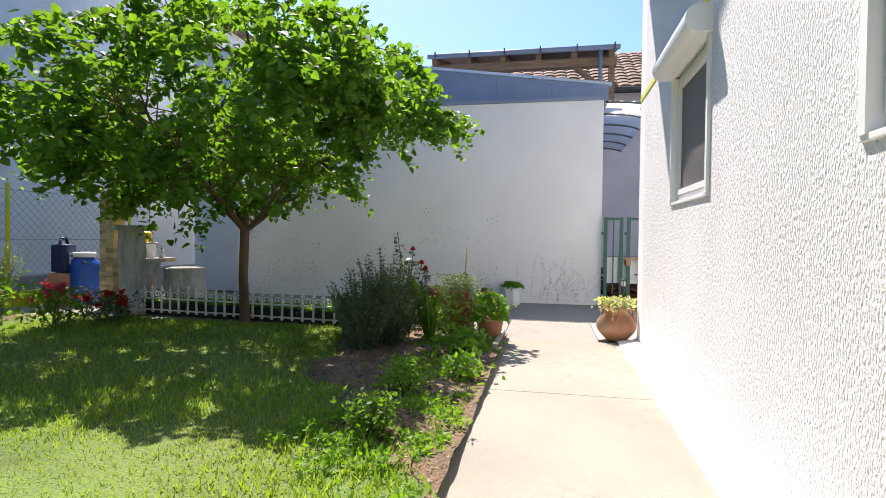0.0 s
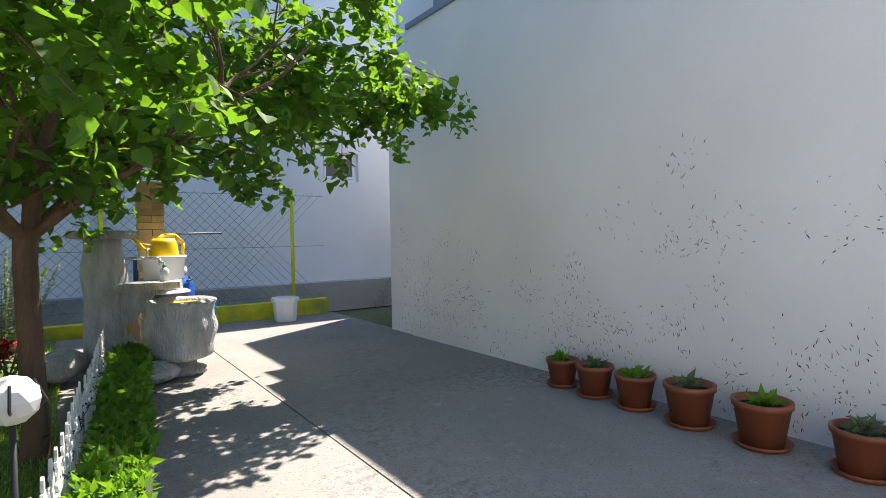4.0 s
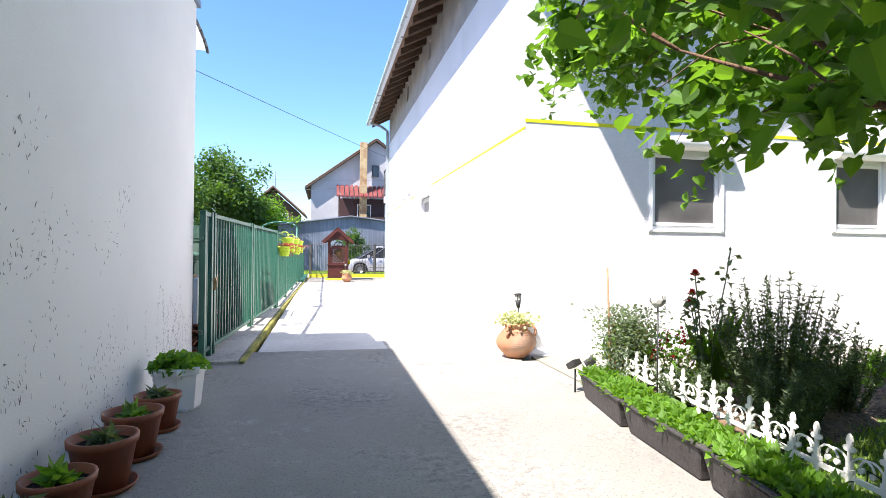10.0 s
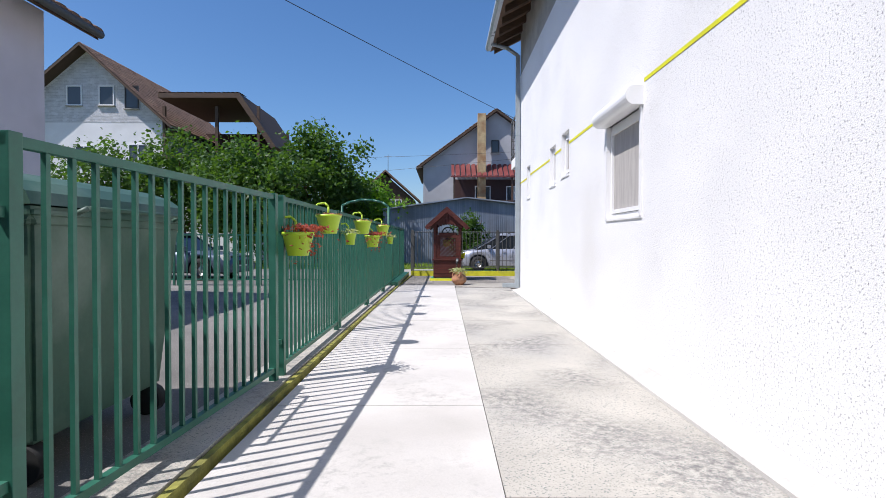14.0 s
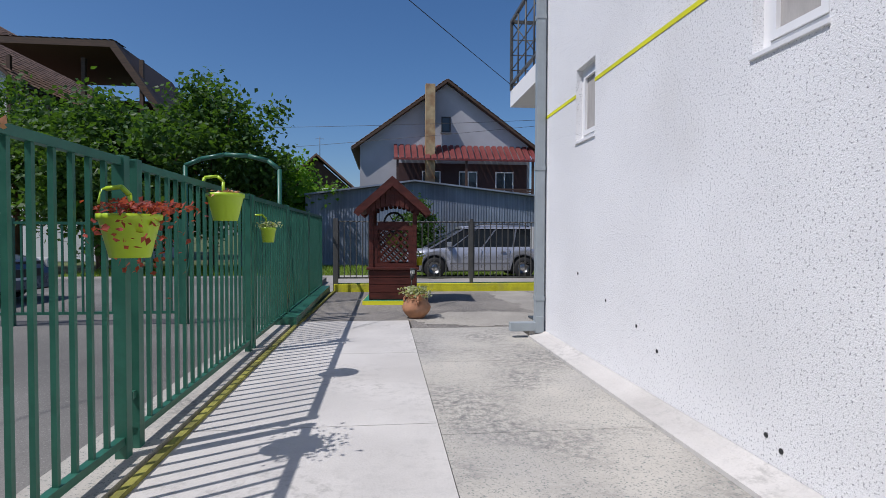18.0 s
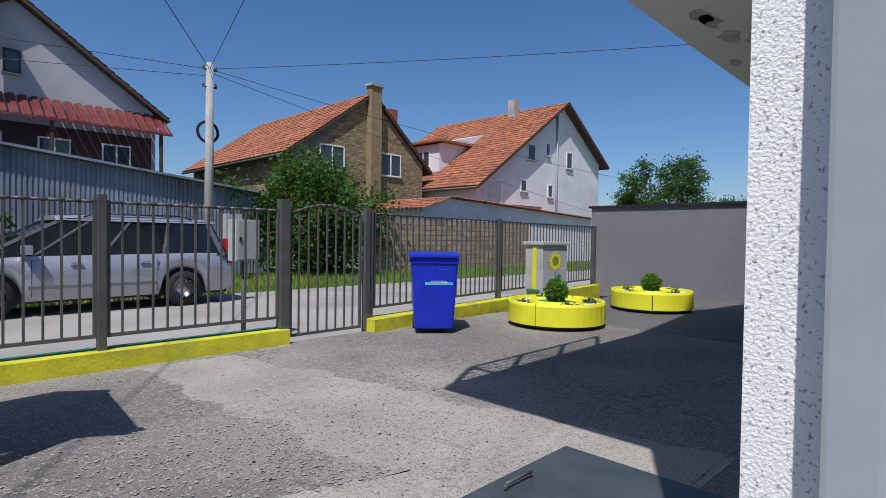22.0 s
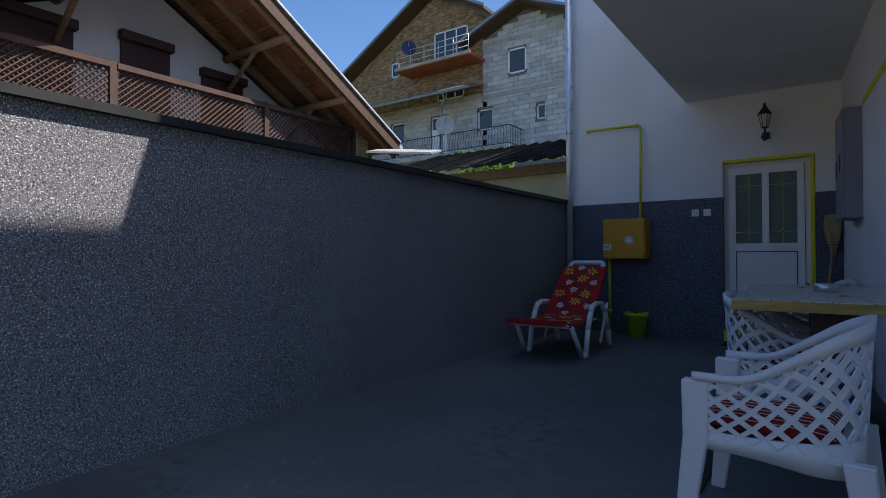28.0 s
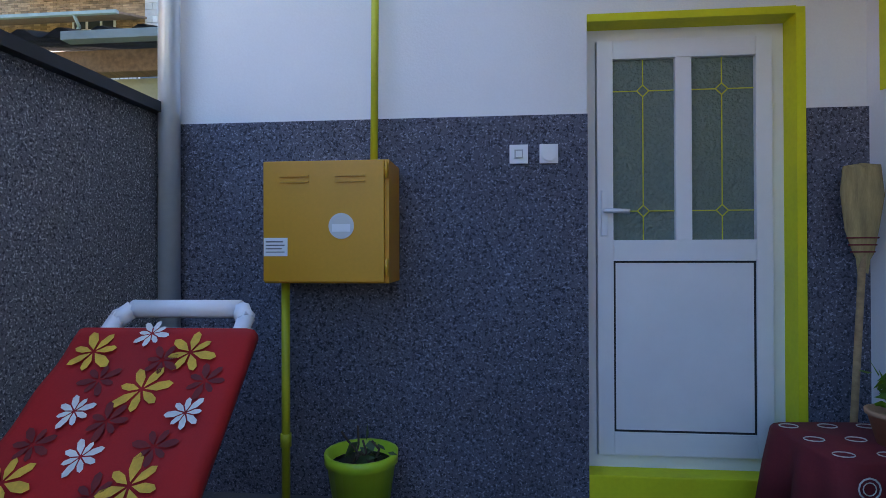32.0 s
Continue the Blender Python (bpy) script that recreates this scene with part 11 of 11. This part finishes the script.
H, cx, cy = gable_house("large_house", 20.0, 30.0, -48.0, -36.0, 9.0, 9.3, 25.0, 13.6, "white_far", "tile", "large white brick house with a brown roof", 0.8, 0.9)
o = masonry("white_brickwork", -5.0, 5.0, 9.0, 13.4, 0.3, 0.1, "white_brick", H, under=lambda x: 13.7 - abs(x) * 0.9)
o.matrix_basis = pose(0, 6.0, 0, 0, 0, 180)
for x, z, w, h, fr in ((-0.7, 10.1, 1.0, 1.3, "pvc"), (1.4, 10.1, 1.0, 1.3, "pvc"), (-2.4, 9.9, 0.9, 1.5, "lampblack"), (-2.6, 6.4, 1.3, 1.2, "pvc"), (0.9, 6.5, 1.2, 1.0, "pvc"), (1.0, 3.0, 1.2, 1.0, "pvc")):
    far_window(H, pose(x - (w), 6.02, z), w, h, fr, 1 if w < 1.1 else 2)
lf = thing("open_loft", 17.0, -36.0, -0.2, 0, "dark open loft under a brown hipped roof", "loft")
part("floor", boxes((-3.4, -6.0, 6.6, 3.0, 0.5, 6.8)), "wood_dark", lf)
part("back", boxes((-3.4, -6.0, 6.8, 3.0, -5.8, 9.4)), "shutter_brown", lf)
part("lower_wall", boxes((-3.0, -6.0, 0, 3.0, 0.3, 6.6)), "white_far", lf)
for x in (-3.3, -0.6, 2.8):
    part("post", boxes((x, 0.2, 6.8, x + 0.18, 0.38, 10.0)), "wood_dark", lf)
bm = bmesh.new()
prism(bm, [(-4.2, 7.2), (-2.0, 10.4), (3.0, 10.4), (3.0, 10.7), (-2.2, 10.7), (-4.5, 7.3)], -6.3, 0.9, "y")
part("roof", bm, "wood_dark", lf)
tiled("roof_tiling", (-2.2, 0.9, 10.72), (5.2, 0, 0), (0, -1.2, 0.05), 18, 4, "tile", lf)
sm = thing("dark_gabled_house", 7.9, -56.0, -0.2, 0, "small dark timber house with a steep gable", "house")
bm = bmesh.new()
prism(bm, [(-3.0, 0), (2.6, 0), (2.6, 5.6), (-0.2, 8.0), (-3.0, 5.6)], -5, 0, "y")
part("wall", bm, "wood_dark", sm)
for a, b in (((-0.2, 8.3), (3.3, 5.2)), ((-0.2, 8.3), (-3.7, 5.2))):
    bm = bmesh.new()
    prism(bm, [a, b, (b[0], b[1] + 0.2), (a[0], a[1] + 0.2)], -5.5, 0.7, "y")
    part("roof_slope", bm, "tile", sm)
far_window(sm, pose(-0.6 - (1.2), 0, 4.2), 1.2, 1.3, "pvc", 2)
far_window(sm, pose(1.6 - (1.0), 0, 4.2), 1.0, 1.0, "pvc", 1)
bm = bmesh.new()
tube(bm, [(-0.2, -2, 8.3), (-0.2, -2, 10.4)], 0.03, 6)
rod(bm, (-0.6, -2, 10.2), (0.2, -2, 10.2), 0.02, 5)
part("aerial", bm, "grey_iron", sm)

# porch roof of brown beams over the outbuilding
po = thing("porch_roof", 6.4, 1.15, 0.52, 0, "porch roof on brown timber beams with a blue gutter", "porch")
bm = bmesh.new()
prism(bm, [(-0.6, 4.75), (2.6, 5.5), (2.6, 5.58), (-0.6, 4.83)], -1.6, 2.6, "y")
part("roof_slope", bm, "tile", po)
for k in range(6):
    y = -1.5 + k * 0.78
    bm = bmesh.new()
    prism(bm, [(-0.55, 4.6), (2.6, 5.34), (2.6, 5.5), (-0.55, 4.75)], y, y + 0.12, "y")
    part("beam", bm, "wood", po)
bm = bmesh.new()
rod(bm, (-0.65, -1.6, 4.76), (-0.65, 2.6, 4.76), 0.06, 8)
part("gutter", bm, "blue_tin", po)
for y in (-1.45, 2.4):
    part("post", boxes((-0.5, y - 0.06, 3.14, -0.38, y + 0.06, 4.65)), "wood", po)
part("wall_plate", boxes((-0.52, -1.55, 4.42, -0.36, 2.55, 4.6)), "wood", po)
for y, d in ((-1.39, 1), (2.34, -1)):
    bm = bmesh.new()
    prism(bm, [(y, 3.75), (y, 3.9), (y + 0.62 * d, 4.42), (y + 0.78 * d, 4.42)], -0.48, -0.4, "x")
    part("brace", bm, "wood", po)
bm = bmesh.new()
rod(bm, (-0.65, -1.2, 4.74), (-0.65, -1.2, 3.2), 0.04, 8)
part("downpipe", bm, "blue_tin", po)
for k in range(6):
    part("gutter_bracket", boxes((-0.73, -1.5 + k * 0.78, 4.68, -0.715, -1.47 + k * 0.78, 4.84)), "grey_iron", po)

# green arched gate in the neighbour's yard
ag = thing("arched_gate", 3.82, -14.7, -0.02, 0, "green iron garden arch beside the fence", "arch")
bm = bmesh.new()
tube(bm, [(-0.6, 0, 0), (-0.6, 0, 2.05), (-0.45, 0, 2.16), (-0.2, 0, 2.22), (0.1, 0, 2.23), (0.4, 0, 2.17), (0.6, 0, 2.08), (0.6, 0, 0)], 0.03, 8)
part("arch", bm, "green_iron", ag)
bm = bmesh.new()
for k in range(14):
    a, b = k * 0.5, (k + 1) * 0.5
    rod(bm, (0.6 + 0.045 * math.cos(a), 0.045 * math.sin(a), 0.1 + k * 0.13), (0.6 + 0.045 * math.cos(b), 0.045 * math.sin(b), 0.23 + k * 0.13), 0.01, 5)
part("twist", bm, "green_iron", ag, "twisted iron bar")


# ---- trees and bushes around ----
def wild_tree(x, y, h, r, n, seed, label="dense green tree with small leaves", mat="leaf_far", size=0.16, low=0.25, name="tree"):
    ob = thing(name, x, y, -0.22, 0, label, "tree" if name == "tree" else "bush", "trees around the place" if name == "tree" else "bushes")
    rr = random.Random(seed)
    bm = bmesh.new()
    tw = 0.03 + 0.022 * h
    pts = [Vector((0, 0, 0)), Vector((rr.uniform(-0.1, 0.1), rr.uniform(-0.1, 0.1), h * 0.25)), Vector((rr.uniform(-0.2, 0.2), rr.uniform(-0.2, 0.2), h * 0.5)), Vector((rr.uniform(-0.3, 0.3), rr.uniform(-0.3, 0.3), h * 0.78))]
    for k, (a, b) in enumerate(zip(pts, pts[1:])):
        rod(bm, a, b, tw * (1 - k * 0.28), 8, tw * (1 - (k + 1) * 0.28), caps=False)
    part("trunk", bm, "bark", ob)
    clumps = []
    for k in range(9):
        a = k * 0.7 + rr.uniform(-0.2, 0.2)
        base = pts[1].lerp(pts[3], rr.uniform(0.0, 0.9))
        tip = Vector((r * 0.75 * math.cos(a), r * 0.75 * math.sin(a), h * rr.uniform(low + 0.15, 0.85)))
        bm = bmesh.new()
        rod(bm, base, tip, tw * 0.35, 5, tw * 0.12, caps=False)
        part("limb", bm, "bark", ob)
    g = np.random.default_rng(seed)
    while len(clumps) < 90:
        p = g.normal(size=3)
        p /= np.linalg.norm(p)
        p *= g.uniform(0.45, 1.05)
        z = h * (low + (1 - low) / 2) + p[2] * h * (1 - low) / 2
        sc = r * (1.0 + 0.25 * math.sin(4 * math.atan2(p[1], p[0]) + seed))
        clumps.append((p[0] * sc, p[1] * sc, z))
    cl = np.array(clumps)
    leaves(n, lambda q, m: cl[q.integers(0, len(cl), m)] + q.normal(0, 1, (m, 3)) * r * 0.13, size, "crown", mat, ob, seed=seed, aspect=1.3)
    return ob


wild_tree(8.6, -29.5, 7.2, 2.8, 15000, 1)
wild_tree(12.0, -28.0, 6.3, 2.8, 13000, 2)
wild_tree(15.5, -29.0, 6.6, 3.0, 11000, 3)
wild_tree(6.4, -32.5, 5.0, 2.2, 6650, 4, mat="leaf_light")
wild_tree(4.6, -34.5, 3.6, 1.8, 5700, 5, "bright green bush behind the shed", "leaf_light", 0.13, 0.05, "bush")
wild_tree(10.2, -26.6, 5.6, 2.2, 8550, 6, low=0.1)
wild_tree(19.0, -27.0, 6.0, 2.8, 6650, 7)
wild_tree(0.4, -29.6, 2.9, 0.9, 4940, 8, "tall green shrub in front of the tin shed", "leaf_far", 0.1, 0.02, "bush")
wild_tree(-9.2, -30.2, 4.3, 2.4, 17100, 9, "big dark green bush with red flowers by the street", "leaf_far", 0.12, 0.02, "bush")
leaves(160, lambda g, n: np.c_[g.uniform(-11.2, -7.2, n), g.uniform(-29.4, -28.0, n), g.uniform(0.2, 2.6, n)], 0.09, "red_blossom", "petal_red", None, seed=8, aspect=0.9)
tagged(bpy.data.objects["red_blossom"], "red blossoms scattered over the big bush", "blossoms", kind="stuff")
wild_tree(-43.5, -33.5, 8.0, 2.0, 6650, 10)
wild_tree(-46.0, -31.0, 9.0, 2.2, 6650, 11)
wild_tree(-49.0, -28.0, 5.0, 2.2, 4750, 12)
wild_tree(-18.8, -4.0, 5.6, 1.1, 5700, 13, "leafy tree beyond the old house", "leaf_light", 0.16)
wild_tree(-14.0, 3.4, 4.8, 2.3, 10450, 15, "leafy tree behind the green brick wall", "leaf_far", 0.14, 0.1)
wild_tree(-13.6, 5.8, 3.4, 1.6, 6650, 16, "grapevine thicket behind the green brick wall", "leaf_light", 0.14, 0.05, "bush")
wild_tree(-17.5, 4.6, 6.0, 2.6, 9500, 17, "tall tree beyond the garden", "leaf_far", 0.18, 0.15)
grass("verge_grass", 26000, lambda g, n: np.c_[g.uniform(-26, 12, n), g.uniform(-30.5, -25.0, n), np.full(n, -0.22)], 0.16, 21, "grass", "grassy verge along the street", 0.02)


# green fence across the neighbour's yard
for k in range(4):
    x0 = 4.46 + k * 2.15
    nf = thing("yard_fence", x0, -14.7, -0.02, 0, "green iron fence across the neighbouring yard", "fence", "panels of the yard fence")
    part("top_rail", boxes((0, -0.018, 1.3, 2.1, 0.018, 1.335)), "green_iron", nf)
    part("bottom_rail", boxes((0, -0.018, 0.14, 2.1, 0.018, 0.175)), "green_iron", nf)
    for x in (0.0, 2.05):
        part("post", boxes((x, -0.025, 0, x + 0.05, 0.025, 1.38), bevel=0.004), "green_iron", nf)
    for q in range(1, 17):
        o = shared("bar", bar_mesh, nf, pose(0.025 + q * 0.121, 0, 0.16))
        o.scale = (1, 1, 1.15 / 1.37)

# pale chips of stone showing in the worn concrete of the yard
g = np.random.default_rng(91)
n = 5200
c = np.c_[g.uniform(-5.2, 2.8, n), g.uniform(-18.2, -14.1, n)]
near = g.integers(0, 2, n) == 1
c[near] = np.c_[g.normal(-0.3, 0.95, near.sum()), g.normal(-15.3, 0.9, near.sum())]
c = np.clip(c, (-5.5, -18.4), (2.85, -14.1))
r = g.uniform(0.004, 0.016, n) * g.uniform(0.5, 1.0, n)
turn0 = g.uniform(0, 6.28, n)
vs = np.stack([np.c_[c[:, 0] + r * np.cos(turn0 + k * 1.2566) * g.uniform(0.6, 1.2, n), c[:, 1] + r * np.sin(turn0 + k * 1.2566) * g.uniform(0.6, 1.2, n), np.full(n, -0.0015)] for k in range(5)], 1).reshape(-1, 3)
me = bpy.data.meshes.new("stone_chips")
me.from_pydata(vs.tolist(), [], np.arange(5 * n).reshape(-1, 5).tolist())
me.materials.append(M["conc_worn"])
tagged(new("stone_chips", me), "pale stone chips showing in the worn yard concrete", "chips", kind="stuff")
# worn pale patch where the alley meets the yard
rnd = random.Random(78)
bm = bmesh.new()
prism(bm, [(0.35 + (1.1 + 0.16 * noise.noise(Vector((math.cos(k * 0.0393) * 2, math.sin(k * 0.0393) * 2, 1))) + rnd.uniform(-0.05, 0.05)) * math.cos(k * 0.0393), -14.75 + (0.64 + 0.14 * noise.noise(Vector((math.cos(k * 0.0393) * 3, math.sin(k * 0.0393) * 3, 5))) + rnd.uniform(-0.04, 0.04)) * math.sin(k * 0.0393)) for k in range(160)], -0.06, -0.0035)
structure("pavement_9", bm, "conc_worn", "pale worn concrete where the alley meets the front yard", "pavement")
# worn pale band of concrete from the wicket gate to the hatch
rnd = random.Random(77)
ring = []
for k in range(200):
    u = k / 100 if k < 100 else (200 - k) / 100
    side = 1 if k < 100 else -1
    c = Vector((-0.62, -18.3)).lerp(Vector((-1.25, -14.05)), u)
    ring.append((c.x + side * (0.42 + 0.28 * u + 0.16 * noise.noise(Vector((side * 3, u * 9, 0))) + rnd.uniform(-0.035, 0.035)), c.y + rnd.uniform(-0.012, 0.012)))
bm = bmesh.new()
prism(bm, ring, -0.06, -0.0045)
structure("pavement_8", bm, "conc_worn", "pale worn band of concrete in the front yard", "pavement")
